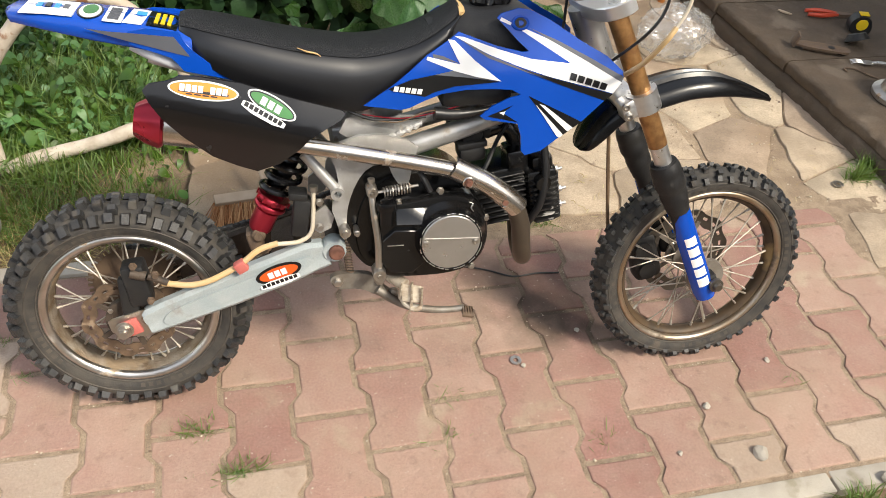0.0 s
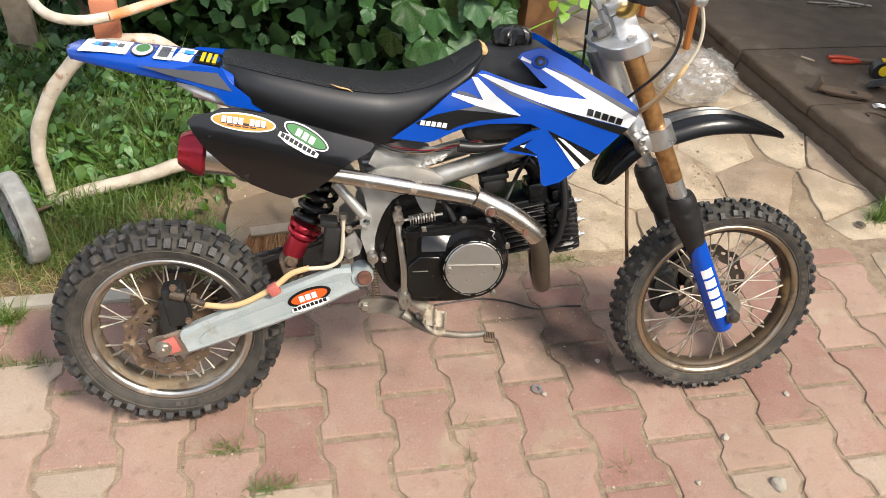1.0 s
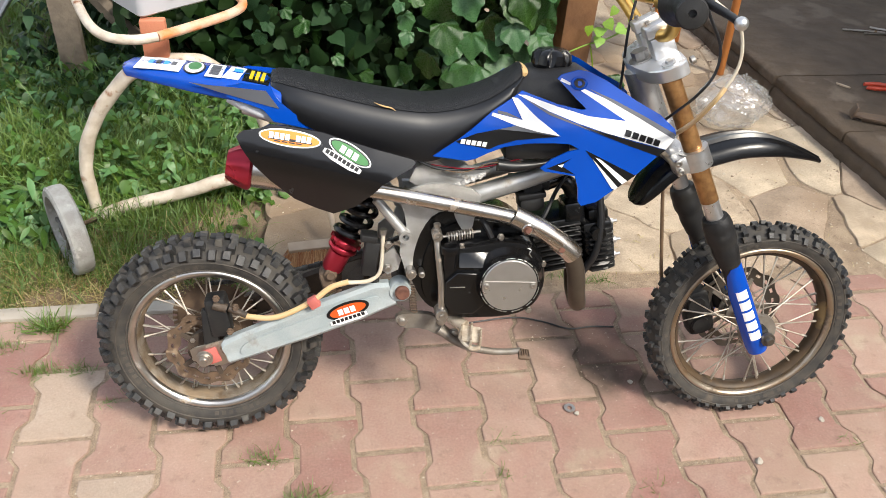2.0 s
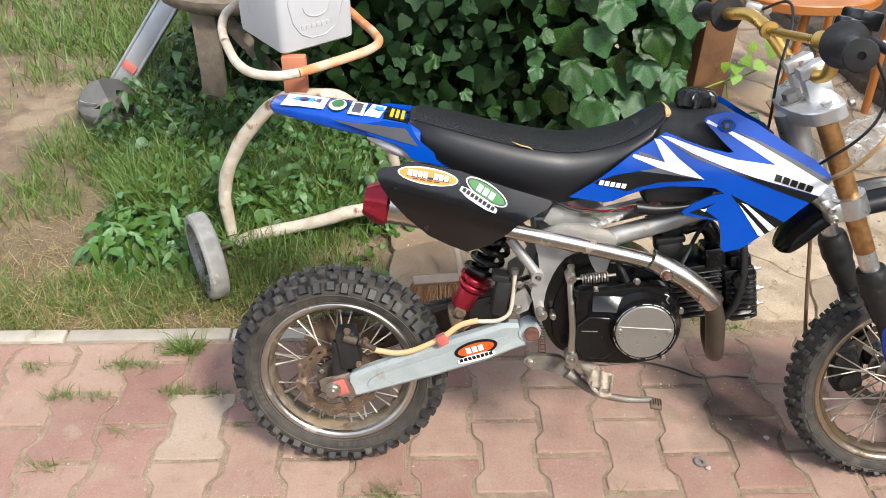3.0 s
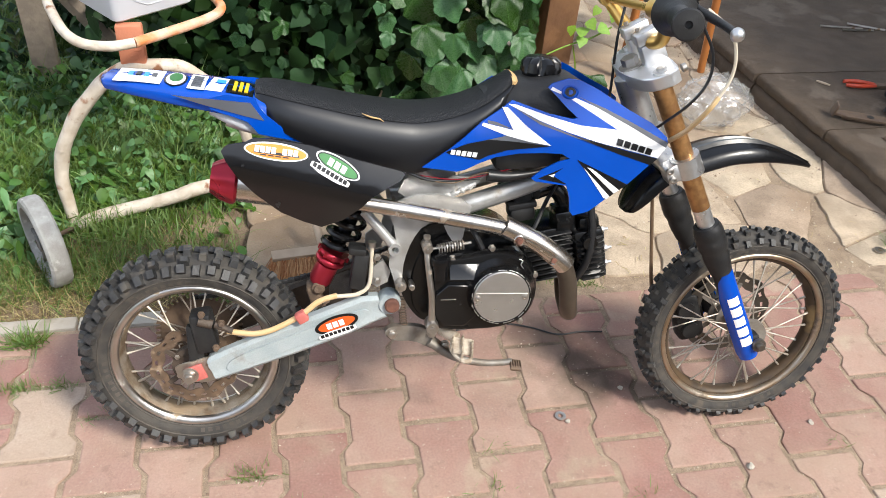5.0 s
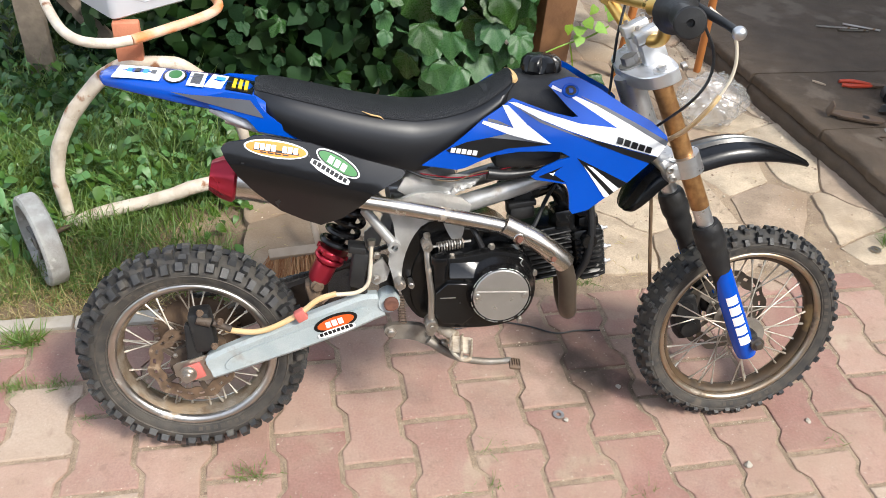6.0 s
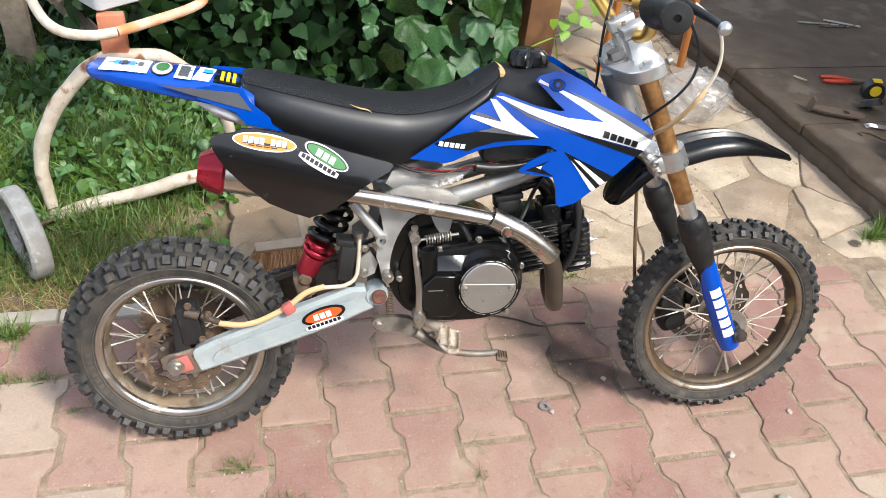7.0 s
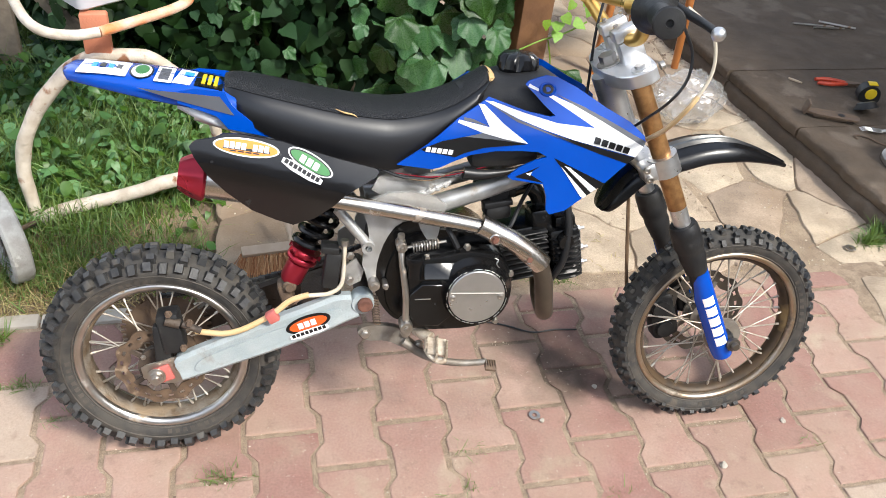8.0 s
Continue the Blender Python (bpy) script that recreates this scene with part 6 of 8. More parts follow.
def make_shrouds():
    out = [(0.441, 0.417), (0.488, 0.451), (0.546, 0.501), (0.583, 0.525), (0.600, 0.538), (0.628, 0.529), (0.666, 0.517), (0.708, 0.509), (0.717, 0.511), (0.699, 0.526), (0.682, 0.543), (0.664, 0.560), (0.671, 0.567), (0.701, 0.576), (0.720, 0.574), (0.754, 0.559), (0.809, 0.527), (0.852, 0.505), (0.879, 0.482), (0.881, 0.472), (0.866, 0.445), (0.853, 0.431), (0.816, 0.391), (0.790, 0.371), (0.751, 0.337), (0.723, 0.328), (0.716, 0.336), (0.713, 0.364), (0.705, 0.387), (0.648, 0.394), (0.639, 0.400), (0.659, 0.418), (0.687, 0.433), (0.707, 0.439), (0.690, 0.448), (0.660, 0.449), (0.613, 0.447), (0.571, 0.439), (0.543, 0.427), (0.518, 0.414), (0.503, 0.410)]
    for sd in (-1, 1):
        bm = bmesh.new()
        panel(bm, out, lambda x, z, sd=sd: (shroud_y(x, z) if sd < 0 else -shroud_y(x, z) - 0.004), 0.004, 0.025)
        bmesh.ops.remove_doubles(bm, verts=bm.verts, dist=1e-5)
        shroud = bpart("shroud", bm, M_BLUE, "glossy blue plastic radiator shroud", 30)
        if sd > 0:
            continue
        decals = [
            ("stripe", M_WHITE, 1, [(0.592, 0.532), (0.607, 0.531), (0.666, 0.513), (0.721, 0.499), (0.789, 0.493), (0.750, 0.516), (0.705, 0.542), (0.712, 0.545), (0.750, 0.530), (0.810, 0.500), (0.878, 0.464), (0.866, 0.444), (0.813, 0.457), (0.751, 0.472), (0.700, 0.487), (0.649, 0.505)]),
            ("stripe", M_WHITE, 1, [(0.671, 0.562), (0.688, 0.554), (0.686, 0.550), (0.668, 0.557)]),
            ("stripe", M_GREY, 1, [(0.720, 0.546), (0.767, 0.528), (0.823, 0.502), (0.881, 0.473), (0.878, 0.464), (0.810, 0.500), (0.750, 0.530)]),
            ("stripe", M_DECAL_BLACK, 1, [(0.700, 0.485), (0.751, 0.471), (0.813, 0.455), (0.866, 0.443), (0.853, 0.431), (0.797, 0.449), (0.734, 0.472)]),
            ("stripe", M_GREY, 1, [(0.598, 0.529), (0.649, 0.504), (0.700, 0.485), (0.726, 0.474), (0.649, 0.499)]),
            ("stripe", M_WHITE, 2, [(0.581, 0.527), (0.592, 0.526), (0.626, 0.495), (0.670, 0.463), (0.628, 0.470), (0.590, 0.479), (0.545, 0.495), (0.547, 0.500), (0.601, 0.489)]),
            ("stripe", M_GREY, 1, [(0.556, 0.504), (0.573, 0.501), (0.600, 0.490), (0.556, 0.499)]),
            ("stripe", M_DECAL_BLACK, 1, [(0.482, 0.447), (0.519, 0.463), (0.558, 0.472), (0.607, 0.469), (0.633, 0.466), (0.667, 0.462), (0.592, 0.453), (0.558, 0.442), (0.543, 0.434), (0.486, 0.444)]),
            ("stripe", M_GREY, 1, [(0.558, 0.472), (0.590, 0.479), (0.628, 0.470), (0.667, 0.463), (0.607, 0.469)]),
            ("stripe", M_DECAL_BLACK, 1, [(0.719, 0.438), (0.817, 0.392), (0.782, 0.363)]),
            ("stripe", M_WHITE, 2, [(0.733, 0.423), (0.776, 0.365), (0.782, 0.363), (0.787, 0.368)]),
            ("stripe", M_WHITE, 2, [(0.739, 0.424), (0.794, 0.374), (0.803, 0.381), (0.749, 0.421)]),
            ("stripe", M_DECAL_BLACK, 1, [(0.652, 0.400), (0.695, 0.421), (0.677, 0.407), (0.705, 0.390)]),
            ("stripe", M_WHITE, 2, [(0.671, 0.407), (0.682, 0.410), (0.679, 0.403)]),
        ]
        for nm, m, lift, o in decals:
            bm = bmesh.new()
            panel(bm, o, lambda x, z, lift=lift: shroud_y(x, z) - 0.0007 * lift, 0.0006, 0.03)
            part(nm, bm, m, shroud, angle=30)
        for x0, z0, x1, z1, h, m in ((0.787, 0.474, 0.854, 0.455, 0.0112, M_DECAL_BLACK), (0.490, 0.448, 0.539, 0.443, 0.0088, M_WHITE)):
            for k in range(5):
                t0, t1 = (k + 0.06) / 5, (k + 0.84) / 5
                p = [(x0 + (x1 - x0) * t, z0 + (z1 - z0) * t + v) for t, v in ((t0, -h / 2), (t1, -h / 2), (t1, h / 2), (t0, h / 2))]
                p = [(x + (0.12 if z > (p[0][1] + p[2][1]) / 2 else -0.12) * h, z) for x, z in p]
                bm = bmesh.new()
                panel(bm, p, lambda x, z: shroud_y(x, z) - 0.0026, 0.0006, 0.2)
                part("marking_block", bm, m, shroud)
        bm = bmesh.new()
        q = at(0.703, shroud_y(0.703, 0.554) - 0.001, 0.554, -20, 0, 0)
        revolve(bm, [(0.0088, 0.003), (0.0088, -0.0005), (0.0105, -0.0022), (0.0130, -0.0008), (0.0140, 0.003)], q @ Matrix.Diagonal((1.15, 1, 0.95, 1)), 26)
        part("mount_boss", bm, M_BLUE, shroud, "raised blue mounting boss")
        bm = bmesh.new()
        revolve(bm, [(0.0, 0.0012), (0.0045, 0.0012), (0.0050, -0.0006), (0.0090, -0.0004), (0.0092, 0.002)], q @ Matrix.Diagonal((1.15, 1, 0.95, 1)), 22)
        part("mount_hole", bm, M_BLACK_DULL, shroud, "recessed black mounting hole")


make_shrouds()


def make_tank():
    bm = bmesh.new()
    rings = []
    for x, zt, zb, w in ((0.56, 0.535, 0.44, 0.04), (0.59, 0.548, 0.43, 0.06), (0.63, 0.562, 0.42, 0.075), (0.68, 0.572, 0.41, 0.082), (0.73, 0.565, 0.41, 0.080), (0.78, 0.535, 0.42, 0.07), (0.82, 0.50, 0.43, 0.05)):
        ring = []
        for k in range(20):
            a = 2 * math.pi * k / 20
            cx, cz = math.cos(a), math.sin(a)
            ring.append((x, w * math.copysign(abs(cx) ** 0.6, cx), (zt + zb) / 2 + (zt - zb) / 2 * math.copysign(abs(cz) ** 0.6, cz)))
        rings.append(ring)
    loft(bm, rings)
    tank = bpart("fuel_tank", bm, M_BLACK_DULL, "dull black plastic fuel tank", 40)
    bm = bmesh.new()
    rings = []
    for z, r, g in ((0.556, 0.032, 0), (0.568, 0.036, 0.0), (0.571, 0.039, 0.007), (0.588, 0.037, 0.007), (0.595, 0.029, 0.004), (0.597, 0.0, 0)):
        rings.append([((r - g * max(0, math.cos(a * 7)) ** 2) * math.cos(a) + 0.672, (r - g * max(0, math.cos(a * 7)) ** 2) * math.sin(a), z) for a in (2 * math.pi * k / 56 for k in range(56))])
    loft(bm, rings)
    part("fuel_cap", bm, M_BLACK, tank, "lobed black fuel cap")


make_tank()


def make_seat():
    rows = [(0.150, 0.545, 0.512, 0.045), (0.165, 0.546, 0.498, 0.060), (0.20, 0.540, 0.474, 0.075), (0.26, 0.527, 0.444, 0.083), (0.33, 0.512, 0.424, 0.088), (0.40, 0.502, 0.407, 0.090), (0.445, 0.500, 0.404, 0.088), (0.50, 0.508, 0.430, 0.082), (0.55, 0.525, 0.478, 0.074), (0.595, 0.552, 0.515, 0.060), (0.612, 0.566, 0.535, 0.046)]
    bm = bmesh.new()
    rings, tops = [], []
    for x, zt, zb, w in rows:
        h = zt - zb
        edge = 0.66
        prof = [(-w * 0.98, zb), (-w, zb + h * 0.25), (-w * 0.95, zb + h * 0.6), (-w * 0.84, zt - 0.012), (-w * edge, zt - 0.003), (0.0, zt), (w * edge, zt - 0.003), (w * 0.84, zt - 0.012), (w * 0.95, zb + h * 0.6), (w, zb + h * 0.25), (w * 0.98, zb)]
        rings.append([(x, y, z) for y, z in prof])
        tops.append([(x, y, z) for y, z in ((-w * 0.80, zt - 0.0085), (-w * edge, zt - 0.001), (-w * 0.3, zt + 0.0025), (0, zt + 0.003), (w * 0.3, zt + 0.0025), (w * edge, zt - 0.001), (w * 0.80, zt - 0.0085), (w * 0.6, zt - 0.012), (0, zt - 0.012), (-w * 0.6, zt - 0.012))])
    def spline(rs):
        cols = [smooth_path([r[k] for r in rs], 4) for k in range(len(rs[0]))]
        return [[c[i] for c in cols] for i in range(len(cols[0]))]
    loft(bm, spline(rings))
    seat = bpart("seat", bm, M_SEAT, "smooth black vinyl seat", 60)
    bm = bmesh.new()
    loft(bm, spline(tops))
    part("seat_top", bm, M_SEAT_TOP, seat, "grained black vinyl seat top", 60)
    bm = bmesh.new()
    loft(bm, [[(0.612 + dx, y * k, 0.553 + z * k) for y, z in ((-0.04, -0.004), (-0.042, 0.006), (-0.03, 0.012), (0, 0.014), (0.03, 0.012), (0.042, 0.006), (0.04, -0.004))] for dx, k in ((-0.002, 1.0), (0.005, 0.98), (0.009, 0.85))])
    part("torn_foam", bm, M_FOAM, seat, "exposed yellow foam at the torn nose")
    bm = bmesh.new()
    tube(bm, [(0.335, -0.070, 0.5085), (0.35, -0.073, 0.503), (0.365, -0.073, 0.4995), (0.373, -0.075, 0.495)], (0.0006, 0.0017, 0.0015, 0.0006), 8)
    part("torn_seam", bm, M_FOAM, seat, "split seam showing foam")


make_seat()


def make_tail():
    rows = [(-0.108, 0.559, 0.020, 0.006), (-0.098, 0.563, 0.042, 0.014), (-0.05, 0.561, 0.052, 0.022), (0.02, 0.553, 0.0575, 0.030), (0.09, 0.544, 0.0625, 0.034), (0.14, 0.535, 0.067, 0.036), (0.17, 0.525, 0.068, 0.036)]

    def wing_y(x):
        return -(0.0600 + 0.0130 * max(0.0, min(1.0, x / 0.13)))
    bm = bmesh.new()
    rings = []
    for x, z, w, h in rows:
        top = [(-w, -h), (-w * 0.98, -h * 0.35), (-w * 0.86, -0.002), (-w * 0.4, 0.0), (0, 0.001), (w * 0.4, 0.0), (w * 0.86, -0.002), (w * 0.98, -h * 0.35), (w, -h)]
        rings.append([(x, y, z + q) for y, q in top + [(y * 0.93, q - 0.004) for y, q in top[::-1]]])
    loft(bm, rings)
    tail = bpart("tail_fender", bm, M_BLUE, "glossy blue rear fender", 50)
    for sd in (-1, 1):
        bm = bmesh.new()
        panel(bm, [(0.075, 0.516), (0.118, 0.502), (0.137, 0.495), (0.146, 0.485), (0.155, 0.473), (0.198, 0.464), (0.242, 0.454), (0.247, 0.459), (0.215, 0.473), (0.189, 0.490), (0.170, 0.506), (0.158, 0.522), (0.152, 0.536), (0.10, 0.541), (0.075, 0.535)], lambda x, z, sd=sd: -sd * wing_y(x) - (0.0 if sd < 0 else 0.004), 0.004, 0.02)
        part("side_wing", bm, M_BLUE, tail, "blue seat side wing", 30)
    # stickers lying on the top
    def top_z(x):
        return float(np.interp(x, [r[0] for r in rows], [r[1] for r in rows]))

    def flat(name, x0, x1, y0, y1, m, lift, label="", skew=0.0, n=0):
        b = bmesh.new()
        if n:
            ring = [((x0 + x1) / 2 + (x1 - x0) / 2 * math.cos(a), (y0 + y1) / 2 + (y1 - y0) / 2 * math.sin(a)) for a in (2 * math.pi * k / n for k in range(n))]
        else:
            ring = [(x0 - skew, y0), ((x0 + x1) / 2 - skew, y0), (x1 - skew, y0), (x1 + skew, y1), ((x0 + x1) / 2 + skew, y1), (x0 + skew, y1)]
        lo = [b.verts.new((x, y, top_z(x) - 0.0012 - 0.03 * max(0, abs(y) - 0.03) + 0.0009 * lift)) for x, y in ring]
        hi = [b.verts.new((v.co.x, v.co.y, v.co.z + 0.0016)) for v in lo]
        k = len(ring)
        for i in range(k):
            b.faces.new((lo[i], lo[(i + 1) % k], hi[(i + 1) % k], hi[i]))
        b.faces.new(hi)
        b.faces.new(lo[::-1])
        return part(name, b, m, tail, label)
    flat("sticker", -0.082, -0.006, -0.050, 0.032, M_WHITE, 1, "white sticker")
    for k in range(4):
        flat("sticker_bar", -0.064 + 0.013 * k, -0.056 + 0.013 * k, -0.012, 0.010, (M_CYAN, M_DECAL_BLACK, M_CYAN, M_GREY)[k], 2)
    flat("sticker", -0.004, 0.034, -0.052, 0.034, M_DECAL_BLACK, 1, "round green and white sticker", n=20)
    flat("sticker", -0.001, 0.031, -0.050, 0.031, M_WHITE, 1.6, n=20)
    flat("sticker", 0.004, 0.026, -0.030, 0.026, M_GREEN, 2.2, n=16)
    flat("sticker", 0.038, 0.066, -0.055, 0.034, M_WHITE, 1, "white name sticker")
    for k in range(6):
        flat("sticker_bar", 0.044, 0.060, -0.044 + 0.0115 * k, -0.036 + 0.0115 * k, M_GREY, 2)
    flat("sticker", 0.071, 0.099, -0.052, 0.034, M_WHITE, 1, "white shaped sticker", 0.004)
    flat("sticker_bar", 0.083, 0.098, 0.0, 0.018, M_CYAN, 2)
    flat("sticker", 0.102, 0.147, -0.050, 0.036, M_DECAL_BLACK, 1, "black and yellow sticker")
    for k in range(3):
        flat("sticker_bar", 0.112 + 0.010 * k, 0.118 + 0.010 * k, -0.034, 0.024, M_YELLOW, 2)
    bm = bmesh.new()
    panel(bm, [(0.012, 0.540), (0.045, 0.536), (0.095, 0.533), (0.144, 0.529), (0.166, 0.497), (0.118, 0.510), (0.061, 0.525)], lambda x, z: wing_y(x) - 0.0015, 0.001, 0.03)
    part("side_stripe", bm, M_GREY, tail, "dark grey side stripe")
    # pale underside moulding
    bm = bmesh.new()
    tube(bm, [(0.075, -0.045, 0.508), (0.105, -0.052, 0.496), (0.135, -0.055, 0.482), (0.16, -0.05, 0.470)], (0.008, 0.011, 0.009, 0.006), 12)
    part("tail_bracket", bm, M_CANISTER, tail, "pale plastic bracket")


make_tail()


def side_y(x, z):
    """The panel's face: two slopes that meet in a soft ridge, which falls towards the front."""
    d = z - (0.447 - 0.26 * (x - 0.105))
    k = math.sqrt(d * d + 0.014 ** 2) - 0.014
    return -0.150 + (0.43 if d > 0 else 0.50) * k + 0.06 * max(0.0, x - 0.33)


def make_side_panel():
    out = [(0.097, 0.467), (0.102, 0.473), (0.108, 0.476), (0.137, 0.479), (0.151, 0.485), (0.178, 0.483), (0.244, 0.470), (0.264, 0.463), (0.329, 0.442), (0.403, 0.420), (0.407, 0.415), (0.399, 0.406), (0.375, 0.395), (0.348, 0.380), (0.329, 0.357), (0.296, 0.326), (0.259, 0.308), (0.228, 0.320), (0.189, 0.341), (0.148, 0.382), (0.122, 0.416), (0.104, 0.450)]
    bm = bmesh.new()
    panel(bm, out, side_y, 0.005, 0.012)
    pan = bpart("side_panel", bm, M_PANEL, "scuffed black side number panel", 40)

    def oval(cx, cz, rx, rz, tilt, n=28, half=1.0):
        c, s = math.cos(tilt), math.sin(tilt)
        return [(cx + rx * math.cos(t) * c - rz * math.sin(t) * s, cz + rx * math.cos(t) * s + rz * math.sin(t) * c) for t in (2 * math.pi * k / n for k in range(n))]

    def quad(cx, cz, u0, u1, v0, v1, tilt):
        c, s = math.cos(tilt), math.sin(tilt)
        return [(cx + u * c - v * s, cz + u * s + v * c) for u, v in ((u0, v0), (u1, v0), (u1, v1), (u0, v1))]
    A = (0.187, 0.463, -0.173)
    Bd = (0.290, 0.4365, -0.555)
    items = [(oval(*A[:2], 0.0535, 0.0140, A[2]), M_WHITE, 1, "white and orange oval sticker"), (oval(*A[:2], 0.0505, 0.0115, A[2]), M_ORANGE, 2, "orange oval sticker"),
             (oval(*Bd[:2], 0.0425, 0.0140, Bd[2]), M_WHITE, 1, "white and green oval sticker"), (oval(*Bd[:2], 0.0395, 0.0120, Bd[2]), M_DECAL_BLACK, 2, ""), (oval(*Bd[:2], 0.037, 0.0100, Bd[2]), M_GREEN, 3, ""),
             (soften(quad(*Bd[:2], -0.043, 0.032, -0.0255, -0.0105, Bd[2]), 1), M_WHITE, 4, "")]
    items += [(quad(*A[:2], -0.036 + 0.0092 * k, -0.0285 + 0.0092 * k, -0.0035, 0.0065, A[2]), M_WHITE, 4, "") for k in range(8) if k != 4]
    items += [(quad(*A[:2], -0.037, 0.038, -0.0048, -0.001, A[2]), M_DECAL_BLACK, 3, "")]
    items += [(quad(*A[:2], -0.026 + 0.0125 * k, -0.016 + 0.0125 * k, -0.0078, -0.0060, A[2]), M_DECAL_BLACK, 3, "") for k in range(4)]
    items += [(quad(*Bd[:2], -0.019 + 0.0125 * k, -0.0095 + 0.0125 * k, -0.0065, 0.0055, Bd[2]), M_WHITE, 5, "") for k in range(3)]
    items += [(quad(*Bd[:2], -0.039 + 0.0084 * k, -0.0325 + 0.0084 * k, -0.0205, -0.0135, Bd[2]), M_DECAL_BLACK, 5, "") for k in range(8)]
    for o, m, lift, label in items:
        bm = bmesh.new()
        panel(bm, o, lambda x, z, lift=lift: side_y(x, z) - 0.0005 * lift - 0.0004, 0.0006, 0.01)
        part("sticker" if label else "sticker_bar", bm, m, pan, label)


make_side_panel()


# ---- things round the bike ----
def make_cart():
    """An old hand cart frame: bent tube hoop, foot tube, orange upright, loop and one wheel."""
    cart = thing("hand_cart", "old cream-painted tube hand cart with orange loop, on grass", "cart", at(-0.6, 0.93, 0.0))
    o = Vector((0.6, -0.93, 0))

    def local(pts):
        return [Vector(p) + o for p in pts]
    bm = bmesh.new()
    tube(bm, local([(-0.748, 0.91, 0.0), (-0.756, 0.93, 0.09), (-0.757, 0.945, 0.18), (-0.703, 0.95, 0.307), (-0.628, 0.95, 0.404), (-0.545, 0.955, 0.462), (-0.454, 0.96, 0.468), (-0.39, 0.97, 0.445), (-0.30, 0.98, 0.34), (-0.262, 0.985, 0.23), (-0.26, 0.99, 0.08)]), (0.014, 0.017, 0.019, 0.019, 0.019, 0.019, 0.019, 0.018, 0.017, 0.016, 0.015), 14, 6)
    for v in bm.verts:
        v.co += Vector((noise.noise(v.co * 14), noise.noise(v.co * 14 + Vector((5, 0, 0))), noise.noise(v.co * 14 + Vector((0, 9, 0))))) * 0.0045
    part("hoop_frame", bm, M_TUBE, cart, "cream tube hoop with flaking paint")
    bm = bmesh.new()
    tube(bm, local([(-0.735, 0.885, 0.014), (-0.70, 0.91, 0.028), (-0.60, 0.925, 0.045), (-0.50, 0.925, 0.07), (-0.42, 0.925, 0.095), (-0.34, 0.94, 0.108), (-0.26, 0.98, 0.108)]), 0.0185, 14)
    for v in bm.verts:
        v.co += Vector((noise.noise(v.co * 12), noise.noise(v.co * 12 + Vector((5, 0, 0))), noise.noise(v.co * 12 + Vector((0, 9, 0))))) * 0.005
    part("foot_tube", bm, M_TUBE, cart)
    bm = bmesh.new()
    rod(bm, local([(-0.765, 0.705, 0.115)])[0], local([(-0.742, 0.895, 0.014)])[0], 0.006, 10)
    part("axle_rod", bm, M_RUST, cart)
    bm = bmesh.new()
    box(bm, at(0.078, 0.03, 0.515), 0.064, 0.03, 0.13, 0.005)
    part("upright", bm, M_TERRA, cart, "faded orange steel upright")
    bm = bmesh.new()
    tube(bm, local([(-0.50, 0.872, 0.57), (-0.42, 0.935, 0.57), (-0.335, 1.01, 0.57), (-0.302, 1.07, 0.57), (-0.315, 1.13, 0.572), (-0.36, 1.22, 0.575), (-0.42, 1.34, 0.58)]), 0.0125, 12)
    part("loop_bar", bm, M_TUBE_ORANGE, cart, "chipped orange loop bar")
    bm = bmesh.new()
    tube(bm, local([(-0.73, 1.36, 0.58), (-0.757, 1.27, 0.575), (-0.745, 1.15, 0.57), (-0.695, 1.0, 0.57), (-0.655, 0.915, 0.57), (-0.61, 0.868, 0.57), (-0.55, 0.855, 0.57), (-0.50, 0.872, 0.57)]), 0.0125, 12)
    part("loop_bar", bm, M_TUBE, cart, "cream loop bar with orange traces")
    # wheel: grey tyre, spoked disc
    m = at(-0.768 + 0.6, 0.697 - 0.93, 0.118, 0, 0, -62)
    bm = bmesh.new()
    revolve(bm, [(0.098, -0.024), (0.114, -0.024), (0.120, -0.019), (0.1215, 0.0), (0.120, 0.019), (0.114, 0.024), (0.098, 0.024), (0.094, 0.0)], None, 40, True)
    w = part("wheel", bm, M_GREYWHEEL, cart, "worn grey plastic wheel", matrix=m)
    bm = bmesh.new()
    revolve(bm, [(0.012, -0.02), (0.022, -0.018), (0.022, 0.018), (0.012, 0.02)], None, 18, True)
    for k in range(7):
        box(bm, Matrix.Rotation(2 * math.pi * k / 7, 4, "Y") @ at(0, 0, 0.058), 0.012, 0.02, 0.08, 0.002, segs=1)
    part("wheel_spokes", bm, M_BALL, w, "grimy wheel spokes")
    # canister in the loop
    can = thing("plastic_canister", "grey-white plastic canister standing in a cart loop", "canister", at(-0.548, 0.945, 0.583, 0, 0, 37))
    bm = bmesh.new()
    W, D, T = 0.225, 0.235, 0.34
    c = 0.016

    def rr(k):
        out = []
        for cx, cy, a0 in ((W - k - c, k + c, -90), (W - k - c, D - k - c, 0), (k + c, D - k - c, 90), (k + c, k + c, 180)):
            out += [(cx + c * math.cos(radians(a0 + a)), cy + c * math.sin(radians(a0 + a))) for a in (0, 30, 60, 90)]
        return out
    loft(bm, [[(x, y, z) for x, y in rr(k)] for z, k in ((0.0, 0.008), (0.006, 0.001), (0.02, 0.0), (T - 0.02, 0.0), (T, 0.010))])
    part("canister_body", bm, M_CANISTER, can, "grey-white moulded body")
    bm = bmesh.new()
    for pts in ([(0.03, 0.03), (W - 0.03, 0.03), (W - 0.03, T - 0.05), (0.03, T - 0.05)],):
        ring = [Vector((x, -0.001, z)) for x, z in soften(pts, 2)]
        tube(bm, ring + [ring[0]], 0.0016, 6, 0)
